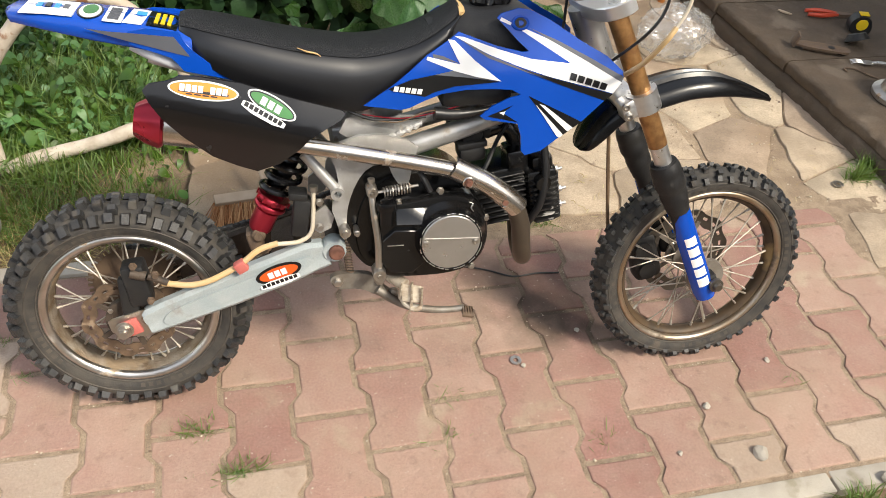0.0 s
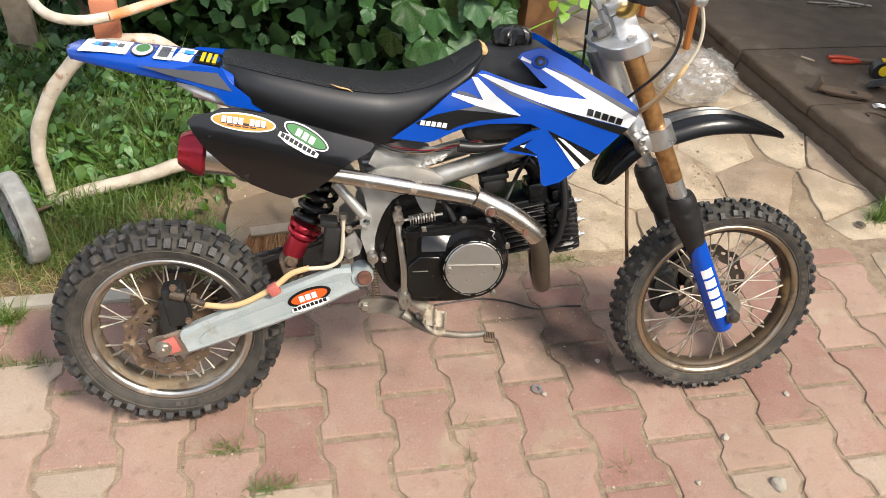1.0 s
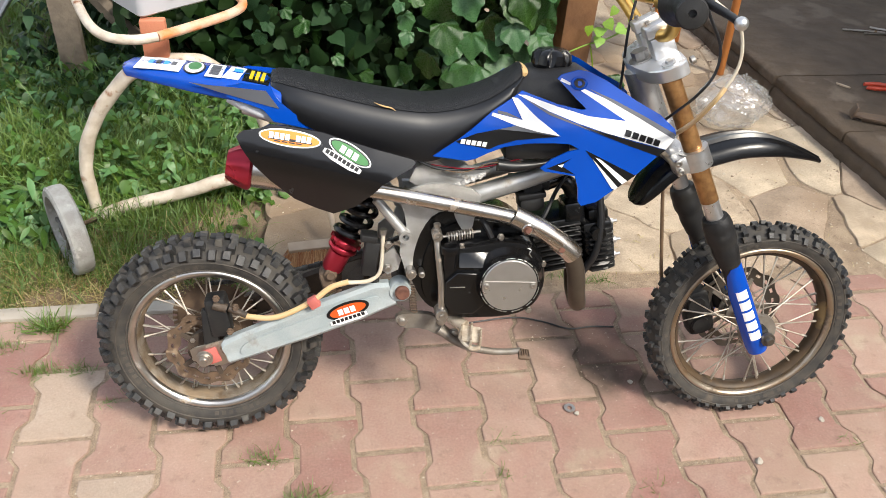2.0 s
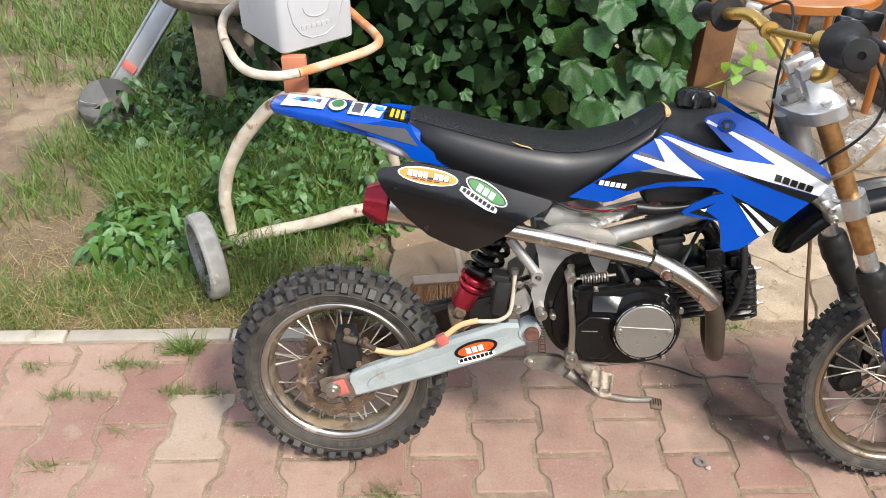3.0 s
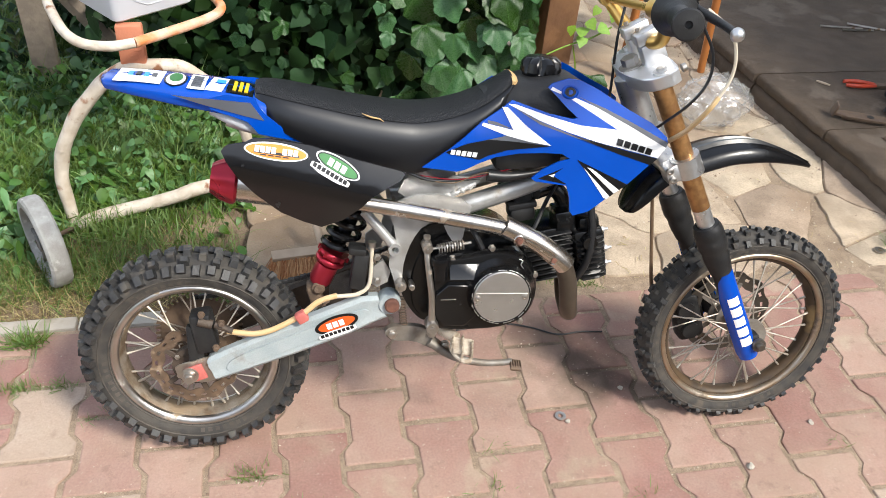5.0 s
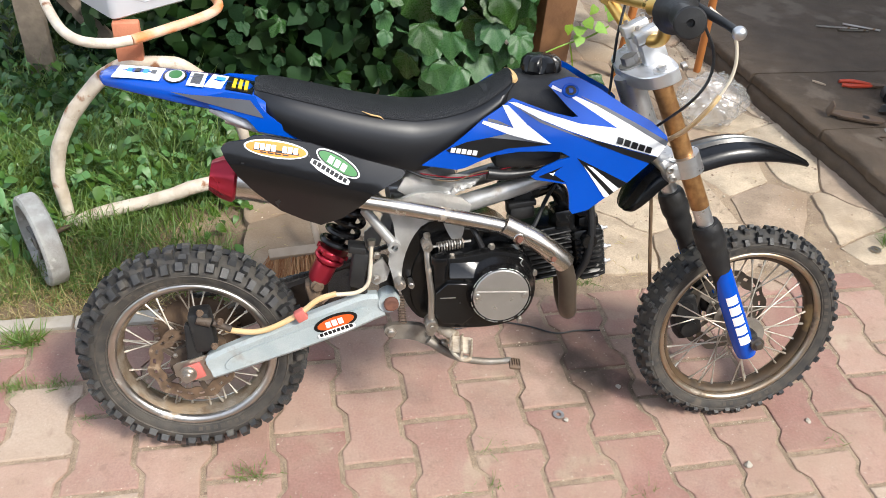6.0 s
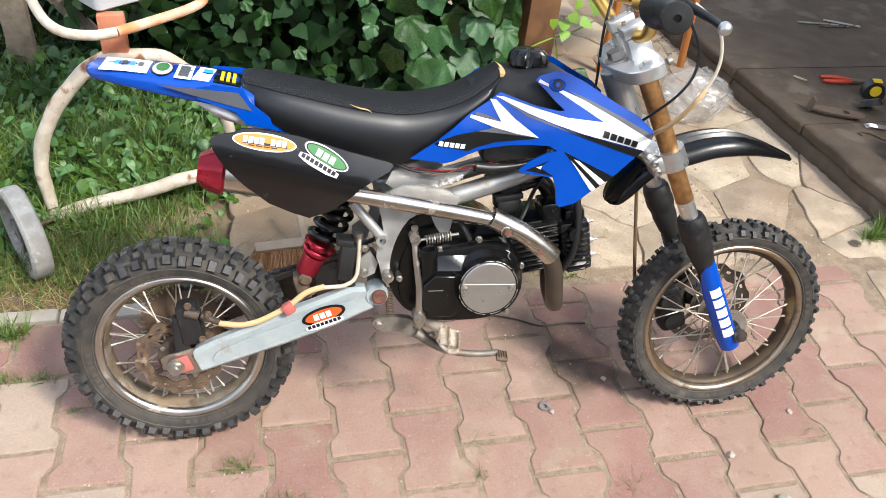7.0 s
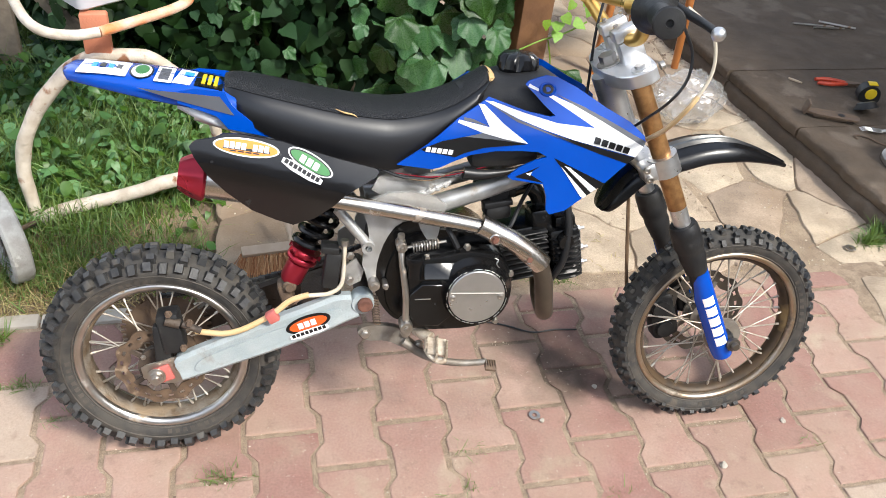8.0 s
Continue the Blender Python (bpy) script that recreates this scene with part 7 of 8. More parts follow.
    a = [Vector((W / 2 + 0.04 * math.cos(t), -0.001, 0.115 + 0.03 * math.sin(t))) for t in np.linspace(math.pi, 2 * math.pi, 14)]
    tube(bm, a, 0.0016, 6, 0)
    part("moulded_outline", bm, M_CANISTER, can, "raised moulded outline")
    bm = bmesh.new()
    for k in range(7):
        box(bm, at(W / 2 - 0.045 + 0.015 * k, 0.0004, 0.062), 0.009, 0.003, 0.014, 0.001, segs=1)
    part("moulded_bars", bm, M_CANISTER, can, "raised moulded bars")
    bm = bmesh.new()
    tube(bm, [(0.05, D / 2, T - 0.004), (0.06, D / 2, T + 0.03), (W - 0.06, D / 2, T + 0.03), (W - 0.05, D / 2, T - 0.004)], 0.011, 10)
    part("handle", bm, M_CANISTER, can)


make_cart()


def make_yard_things():
    # rough table behind the cart
    tb = thing("garden_table", "grey weathered garden table with board legs, on grass", "table", at(-0.92, 1.75, 0.0))
    bm = bmesh.new()
    box(bm, at(-0.02, -0.03, 0.205), 0.085, 0.04, 0.44, 0.004)
    part("leg", bm, M_GREYWOOD, tb, "weathered upright board leg")
    bm = bmesh.new()
    rod(bm, (0.02, 0.0, 0.42), (0.30, -0.03, 0.05), 0.03, 6)
    part("leg", bm, M_GREYWOOD, tb, "slanting board leg")
    bm = bmesh.new()
    rod(bm, (-0.1, 0.45, 0.42), (-0.1, 0.45, 0.0), 0.035, 6)
    part("leg", bm, M_GREYWOOD, tb)
    bm = bmesh.new()
    loft(bm, [[(0.06 + k * 0.30 * math.cos(a), 0.20 + k * 0.32 * math.sin(a), z) for a in (2 * math.pi * i / 28 for i in range(28))] for z, k in ((0.415, 0.86), (0.43, 0.95), (0.46, 1.0), (0.475, 1.0))])
    part("tabletop", bm, M_GREYWOOD, tb, "round grey tabletop")
    # flat aluminium rail leaning against it
    rl = thing("metal_rail", "dull aluminium channel rail with red clip, leaning in grass", "rail", at(-1.40, 1.93, 0.0))
    d = Vector((0.27, 0.10, 0.36)).normalized()
    q = d.to_track_quat("Z", "Y").to_matrix().to_4x4()
    q = Matrix((Vector((0.80, -0.25, -0.55)).normalized(), d.cross(Vector((0.80, -0.25, -0.55)).normalized()), d)).transposed().to_4x4()
    bm = bmesh.new()
    box(bm, q @ at(0, 0, 0.33), 0.075, 0.006, 0.70, 0.001)
    part("web", bm, M_LADDER, rl)
    for sx in (-1, 1):
        bm = bmesh.new()
        box(bm, q @ at(sx * 0.037, 0.006, 0.33), 0.012, 0.024, 0.70, 0.003)
        part("flange", bm, M_LADDER, rl, "brighter rolled edge")
    bm = bmesh.new()
    box(bm, q @ at(0.0, 0.002, 0.13), 0.058, 0.03, 0.032, 0.004)
    part("clip", bm, M_REDPAINT, rl, "red clip")
    # slack ball
    ball = thing("ball", "slack grey and black leather ball lying in grass", "ball", at(-1.325, 1.67, 0.085, 0, 0, 0))
    bm = bmesh.new()
    bmesh.ops.create_uvsphere(bm, u_segments=36, v_segments=20, radius=0.105)
    for v in bm.verts:
        v.co.z = v.co.z * 0.86 - 0.03 * max(0, 1 - ((v.co.x + 0.02) ** 2 + (v.co.y + 0.05) ** 2) / 0.006) * (v.co.z > 0)
    bmesh.ops.bisect_plane(bm, geom=bm.verts[:] + bm.edges[:] + bm.faces[:], plane_co=(0.02, 0, 0.0), plane_no=(0.8, 0.35, 0.35))
    dark = bm.copy()
    cut = Vector((0.8, 0.35, 0.35))
    for b, keep in ((bm, -1), (dark, 1)):
        bmesh.ops.delete(b, geom=[f for f in b.faces if (f.calc_center_median() - Vector((0.02, 0, 0))).dot(cut) * keep < 0], context="FACES")
    part("pale_panel", bm, M_BALL, ball, "worn grey panel")
    part("dark_panel", dark, M_BALL_DARK, ball, "dark panel")
    bm = bmesh.new()
    for k in range(4):
        a = -2.2 + 0.2 * k
        box(bm, at(-0.01 + 0.088 * math.cos(a), 0.088 * math.sin(a), 0.045, 50, 0, math.degrees(a) + 90), 0.012, 0.003, 0.016, 0.001, segs=1)
    part("marking", bm, M_GREYWHEEL, ball, "faded pale marking bars")
    # timber post and chair by the ivy
    bm = bmesh.new()
    box(bm, at(0, 0, 0.75), 0.118, 0.10, 1.54, 0.006)
    for v in bm.verts:
        v.co.x += noise.noise(v.co * 3) * 0.004
    tagged(part("timber_post", bm, M_WOODPOST, matrix=at(0.790, 1.50, -0.02, 0, 0, 10)), "orange-stained square timber post standing beside ivy", "post")
    ch = thing("chair", "orange varnished wooden chair standing on stone paving", "chair", at(1.20, 1.78, 0.0, 0, 0, 0))
    for x, y in ((0.0, -0.06), (0.33, -0.02), (0.26, 0.30), (-0.16, 0.26)):
        bm = bmesh.new()
        rod(bm, (x - 0.02 if x < 0.1 else x + 0.03, y, 0.0), (x, y, 0.46), 0.015, 14, 0.017)
        part("leg", bm, M_CHAIR, ch)
    bm = bmesh.new()
    loft(bm, [[(0.03 + k * 0.30 * math.cos(a), 0.11 + k * 0.24 * math.sin(a), z) for a in (2 * math.pi * i / 32 for i in range(32))] for z, k in ((0.425, 0.98), (0.43, 1.0), (0.458, 1.0), (0.463, 0.98))])
    part("seat", bm, M_CHAIR, ch, "round-edged wooden seat")
    # broom
    br = thing("broom", "worn straw broom with wooden head resting on paving", "broom", at(-0.125, 0.675, 0.0))
    bm = bmesh.new()
    box(bm, at(-0.004, -0.01, 0.056, 14, 0, 6), 0.165, 0.030, 0.014, 0.003)
    part("broom_head", bm, M_PALEWOOD, br, "pale wooden broom head")
    bm = bmesh.new()
    rng = random.Random(3)
    for k in range(420):
        x = rng.uniform(-0.078, 0.078)
        y = rng.uniform(-0.02, 0.014)
        a = Vector((x - 0.004, y - 0.008, 0.052))
        e = a + Vector((x * 0.3 + rng.uniform(-0.018, 0.018), -0.030 + rng.uniform(-0.03, 0.015), -0.050 + rng.uniform(0, 0.008)))
        rod(bm, a, e, 0.0013, 3)
    tagged(part("bristles", bm, M_BROOM, br, "coarse rust-brown bristles"), kind="stuff")
    bm = bmesh.new()
    rod(bm, (0.050, -0.004, 0.060), (0.028, 0.10, 0.125), 0.0100, 12)
    part("broom_handle", bm, M_PALEWOOD, br, "pale wooden handle")


make_yard_things()


def make_tools():
    z = 0.097
    bm = bmesh.new()
    loft(bm, [[(x, y * w, zz) for y, zz in ((-1, 0.0), (1, 0.0), (0.8, 0.005), (-0.8, 0.005))] for x, w in ((-0.026, 0.003), (-0.008, 0.006), (0.012, 0.005), (0.028, 0.002))])
    tagged(part("wood_chip", bm, M_PALEWOOD, matrix=at(1.905, 1.455, z, 0, 0, -48)), "small pale splinter of wood on concrete slab", "splinter")
    pl = thing("pliers", "pliers with red grips lying on concrete slab", "pliers", at(2.059, 1.421, z, 0, 0, -12))
    for dy, r in ((0.008, 4), (-0.012, -4)):
        bm = bmesh.new()
        tube(bm, [(-0.075, dy * 1.5, 0.010), (-0.03, dy * 2.0, 0.012), (0.02, dy * 1.2, 0.011), (0.045, dy * 0.6, 0.010)], (0.007, 0.009, 0.008, 0.006), 10)
        part("grip", bm, M_REDHANDLE, pl, "glossy red grip")
    bm = bmesh.new()
    loft(bm, [[(x, y * w, 0.004 + h) for y, h in ((-1, 0), (1, 0), (1, 0.011), (-1, 0.011))] for x, w in ((0.04, 0.010), (0.06, 0.014), (0.08, 0.010), (0.115, 0.003))])
    part("jaws", bm, M_RUST, pl, "dark steel jaws")
    tp = thing("tape_measure", "black tape measure with yellow disc on concrete slab", "tape measure", at(2.116, 1.297, z, 0, 0, -20))
    bm = bmesh.new()
    loft(bm, [[(x, y, w) for x, w in soften([(-0.04, 0.0), (0.036, 0.0), (0.040, 0.03), (0.022, 0.066), (-0.022, 0.068), (-0.042, 0.04)], 2)] for y in (-0.022, 0.022)])
    part("tape_case", bm, M_BLACK_DULL, tp)
    bm = bmesh.new()
    revolve(bm, [(0.0, -0.0245), (0.020, -0.0245), (0.022, -0.021)], at(0, 0, 0.036), 24)
    part("tape_disc", bm, M_YELLOW, tp, "yellow centre disc")
    bm = bmesh.new()
    box(bm, at(0.0, 0, 0.07, 0, -4, 0), 0.032, 0.03, 0.004, 0.001)
    part("tape_lock", bm, M_YELLOW, tp, "yellow lock tab")
    cup = thing("plastic_cup", "dark hollow plastic cup lying on concrete slab", "cup", at(2.044, 1.210, z + 0.03, 60, 10, 30))
    bm = bmesh.new()
    revolve(bm, [(0.0, 0.012), (0.03, 0.010), (0.042, -0.012), (0.040, -0.013), (0.028, 0.006), (0.0, 0.008)], None, 28)
    part("shell", bm, M_BLACK_DULL, cup)
    hp = thing("iron_plate", "rusty iron plate with a round hole on slab", "plate", at(1.879, 1.174, z, 0, 0, -24))
    bm = bmesh.new()
    out = soften([(-0.095, -0.022), (0.08, -0.026), (0.10, -0.012), (0.10, 0.014), (0.07, 0.026), (-0.095, 0.024)], 1)
    loft(bm, [[(x, y, zz) for x, y in out] for zz in (0.012, 0.019)])
    box(bm, at(-0.092, 0.0, 0.03, 0, 14, 0), 0.008, 0.046, 0.045, 0.002)
    box(bm, at(0.0, 0.0, 0.006), 0.12, 0.03, 0.012, 0.003)
    part("plate", bm, M_RUST, hp)
    bm = bmesh.new()
    revolve(bm, [(0.0, -0.020), (0.012, -0.020), (0.012, -0.018)], at(0.035, 0, 0) @ Matrix.Rotation(radians(-90), 4, "X"), 20)
    part("hole", bm, M_BLACK_DULL, hp, "dark bolt hole")
    fk = thing("fork", "bent steel fork lying on concrete slab", "fork", at(1.997, 1.065, z, 0, 0, -18))
    bm = bmesh.new()
    box(bm, at(0.0, 0, 0.012), 0.036, 0.026, 0.004, 0.001)
    for k in range(4):
        tube(bm, [(-0.016, -0.010 + 0.0067 * k, 0.012), (-0.04, -0.011 + 0.0072 * k, 0.014), (-0.058, -0.013 + 0.008 * k, 0.008)], (0.0018, 0.0016, 0.001), 6)
    tube(bm, [(0.016, 0, 0.012), (0.05, 0.0, 0.016), (0.12, -0.003, 0.010)], (0.005, 0.006, 0.007), 8)
    part("fork_body", bm, M_ALLOY, fk)
    wi = thing("wire_hook", "bent rusty wire hook lying on slab", "wire", at(1.935, 1.019, z, 0, 0, -20))
    bm = bmesh.new()
    tube(bm, [(-0.04, -0.004, 0.003), (-0.048, 0.012, 0.004), (-0.03, 0.022, 0.004), (0.0, 0.016, 0.004), (0.035, -0.012, 0.004), (0.06, -0.022, 0.003)], 0.0028, 8)
    part("wire", bm, M_RUST, wi)
    po = thing("metal_pot", "dull round metal pot standing on slab", "pot", at(1.982, 0.859, z - 0.002))
    bm = bmesh.new()
    revolve(bm, [(0.0, 0.0), (0.085, 0.0), (0.092, 0.006), (0.092, 0.02), (0.070, 0.03), (0.064, 0.05), (0.060, 0.085), (0.064, 0.092), (0.058, 0.092), (0.052, 0.05), (0.0, 0.045)], Matrix.Rotation(radians(90), 4, "X"), 40)
    part("pot_body", bm, M_STEEL, po)
    for k, (x, y, a, L) in enumerate(((2.296, 1.952, -10, 0.19), (2.358, 1.920, -4, 0.15), (2.420, 1.952, -28, 0.16))):
        bm = bmesh.new()
        rod(bm, (-L / 2, 0, 0.005), (L / 2, 0, 0.005), 0.0048, 8)
        tagged(part("steel_rod", bm, M_STEEL, matrix=at(x, y, z, 0, 0, a)), "thin grey steel rod lying on terrace", "rod", "loose rods on the terrace")
    # clear plastic bag, crumpled
    bm = bmesh.new()
    bmesh.ops.create_icosphere(bm, subdivisions=5, radius=1.0)
    for v in bm.verts:
        d = v.co.normalized()
        k = 1 + 0.22 * noise.noise(d * 2.2) + 0.22 * abs(noise.noise(d * 5.0 + Vector((3, 0, 0)))) - 0.16 * abs(noise.noise(d * 9.0)) + 0.07 * noise.noise(d * 17.0)
        v.co = Vector((d.x * 0.15 * k, d.y * 0.115 * k, max(-0.066, d.z * 0.078 * k)))
    tagged(part("plastic_bag", bm, M_BAG, matrix=at(1.43, 1.40, 0.068, 0, 0, 28), angle=180), "crumpled clear plastic bag lying on stone paving", "bag")
    # wire on the path, washer, chips of stone
    bm = bmesh.new()
    tube(bm, [(0.24, 0.378, 0.004), (0.36, 0.386, 0.006), (0.432, 0.368, 0.004), (0.499, 0.335, 0.003), (0.56, 0.336, 0.004), (0.62, 0.331, 0.003)], 0.0022, 6)
    tagged(part("wire", bm, M_CABLE), "thin black wire lying across the pavers", "wire")
    bm = bmesh.new()
    revolve(bm, [(0.006, 0.0), (0.013, 0.0), (0.013, 0.002), (0.006, 0.002)], Matrix.Rotation(radians(90), 4, "X"), 20, True)
    tagged(part("washer", bm, M_STEEL, matrix=at(0.427, 0.075, 0.002)), "small steel washer lying on a paver", "washer")
    bm = bmesh.new()
    revolve(bm, [(0.007, 0.0), (0.016, 0.0), (0.016, 0.002), (0.007, 0.002)], Matrix.Rotation(radians(90), 4, "X"), 20, True)
    tagged(part("washer", bm, M_STEEL, matrix=at(1.607, 0.572, 0.002)), "steel washer lying on stone paving", "washer")
    rng = random.Random(21)
    for x, y, s in ((0.872, -0.253, 0.016), (0.813, -0.118, 0.009), (0.60, 0.14, 0.006), (0.44, 0.058, 0.006), (1.02, -0.02, 0.007), (0.70, -0.22, 0.006), (1.12, -0.36, 0.018), (1.19, -0.375, 0.013)):
        bm = bmesh.new()
        bmesh.ops.create_icosphere(bm, subdivisions=2, radius=s)
        for v in bm.verts:
            v.co *= 1 + 0.5 * noise.noise(v.co * (0.9 / s) + Vector((x * 9, y * 9, 0)))
            v.co.z *= 0.6
        tagged(part("pebble", bm, M_KERB, matrix=at(x, y, s * 0.45, 0, 0, rng.uniform(0, 360)), angle=20), "pale chip of stone on the pavers", "stone", "loose stone chips")


# ---- plants ----
def leaf_mesh(name, shape, material, size=1.0, fold=0.18, droop=0.25):
    """A leaf from a half outline of (along, aside), folded on its midrib and drooping."""
    bm = bmesh.new()
    rib = [bm.verts.new((0, a * size, -droop * a * a * size)) for a in sorted({p[0] for p in shape} | {0.0, 1.0})]
    for sd in (-1, 1):
        edge = [bm.verts.new((sd * b * size, a * size, -droop * a * a * size + fold * b * size - 0.22 * b * b * size)) for a, b in shape]
        pts = [rib[0]] + edge + [rib[-1]]
        mid = [rib[int(round(i * (len(rib) - 1) / (len(pts) - 1)))] for i in range(len(pts))]
        for i in range(len(pts) - 1):
            q = []
            for v in (mid[i], pts[i], pts[i + 1], mid[i + 1]):
                if v not in q:
                    q.append(v)
            if len(q) > 2:
                bm.faces.new(q if sd > 0 else q[::-1])
    bmesh.ops.triangulate(bm, faces=bm.faces[:])
    me = bpy.data.meshes.new(name)
    bm.to_mesh(me)
    bm.free()
    me.materials.append(material)
    me.polygons.foreach_set("use_smooth", [True] * len(me.polygons))
    return me


def broad_leaf(name, material, seed):
    """A wide ivy leaf: shallow lobes, notched base at the origin, rippled and cupped."""
    rng = random.Random(seed)
    ph, dr, cup = rng.uniform(0, 6), rng.uniform(0.12, 0.3), rng.uniform(0.02, 0.14)
    bm = bmesh.new()
    n = 36
    hub = bm.verts.new((0, 0.0, 0.0))
    rows = []
    for f in (0.36, 0.7, 1.0):
        row = []
        for k in range(n):
            t = -math.pi + 2 * math.pi * (k + 0.5) / n          # zero at the tip
            lobe = 0.036 * math.cos(5 * t) + 0.02 * math.cos(13 * t + ph)
            r = 0.50 + lobe * f + 0.12 * math.exp(-(t / 0.35) ** 2) - 0.26 * math.exp(-((abs(t) - math.pi) / 0.42) ** 2)
            a, b = 0.34 + r * math.cos(t), r * math.sin(t) * 1.04
            a, b = a * f, b * f
            q = math.hypot(a, b)
            row.append(bm.verts.new((b, a, -dr * a * abs(a) + cup * b * b - 0.035 * f * math.cos(5 * t) * q + 0.035 * f * f * math.sin(6 * t + ph))))
        rows.append(row)
    for k in range(n - 1):
        bm.faces.new((hub, rows[0][k], rows[0][k + 1]))
        for p, q in zip(rows, rows[1:]):
            bm.faces.new((p[k], q[k], q[k + 1], p[k + 1]))
    me = bpy.data.meshes.new(name)
    bm.to_mesh(me)
    bm.free()
    me.materials.append(material)
    me.polygons.foreach_set("use_smooth", [True] * len(me.polygons))
    return me


IVY_SHAPE = [(-0.13, 0.15), (-0.17, 0.32), (-0.08, 0.48), (0.04, 0.55), (0.17, 0.50), (0.30, 0.52), (0.44, 0.46), (0.56, 0.33), (0.72, 0.24), (0.88, 0.11)]
BROAD_SHAPE = [(0.02, 0.16), (0.18, 0.32), (0.42, 0.36), (0.68, 0.24), (0.88, 0.10)]
LANCE_SHAPE = [(0.04, 0.05), (0.22, 0.15), (0.45, 0.18), (0.70, 0.12), (0.90, 0.04)]
NETTLE_SHAPE = [(0.02, 0.22), (0.16, 0.33), (0.2, 0.29), (0.34, 0.31), (0.38, 0.26), (0.54, 0.24), (0.58, 0.19), (0.76, 0.14), (0.8, 0.10)]


def scatter(name, mesh_list, places, material, parent=None, kind="stuff", label="", category=""):
    """Many copies of small meshes joined into one mesh."""
    verts, faces, base_i = [], [], 0
    cache = []
    for me in mesh_list:
        cache.append((np.array([v.co[:] for v in me.vertices]), [tuple(p.vertices) for p in me.polygons]))
    for which, m in places:
        vs, fs = cache[which]
        a = np.array(m)
        verts.append(vs @ a[:3, :3].T + a[:3, 3])
        faces += [tuple(i + base_i for i in f) for f in fs]
        base_i += len(vs)
    me = bpy.data.meshes.new(name)
    me.from_pydata(np.concatenate(verts).tolist(), [], faces)
    me.materials.append(material)
    me.polygons.foreach_set("use_smooth", [True] * len(me.polygons))
    ob = new(name, me)
    if parent:
        ob.parent = parent
    return tagged(ob, label, category, kind=kind)


def facing(p, rng, spread, size, up=0.5, toward=(-0.15, -1.0, 0.0)):
    """A pose for a leaf at p that hangs and turns its face outwards and up."""
    n = (Vector(toward).normalized() + Vector((0, 0, up)) + Vector((rng.gauss(0, spread), rng.gauss(0, spread), rng.gauss(0, spread)))).normalized()
    down = Vector((rng.gauss(0, 0.5), rng.gauss(0, 0.3), -1.0))
    y = (down - n * down.dot(n)).normalized()
    x = y.cross(n)
    m = Matrix((x, y, n)).transposed().to_4x4() @ Matrix.Diagonal((size, size, size, 1))
    m.translation = p
    return m


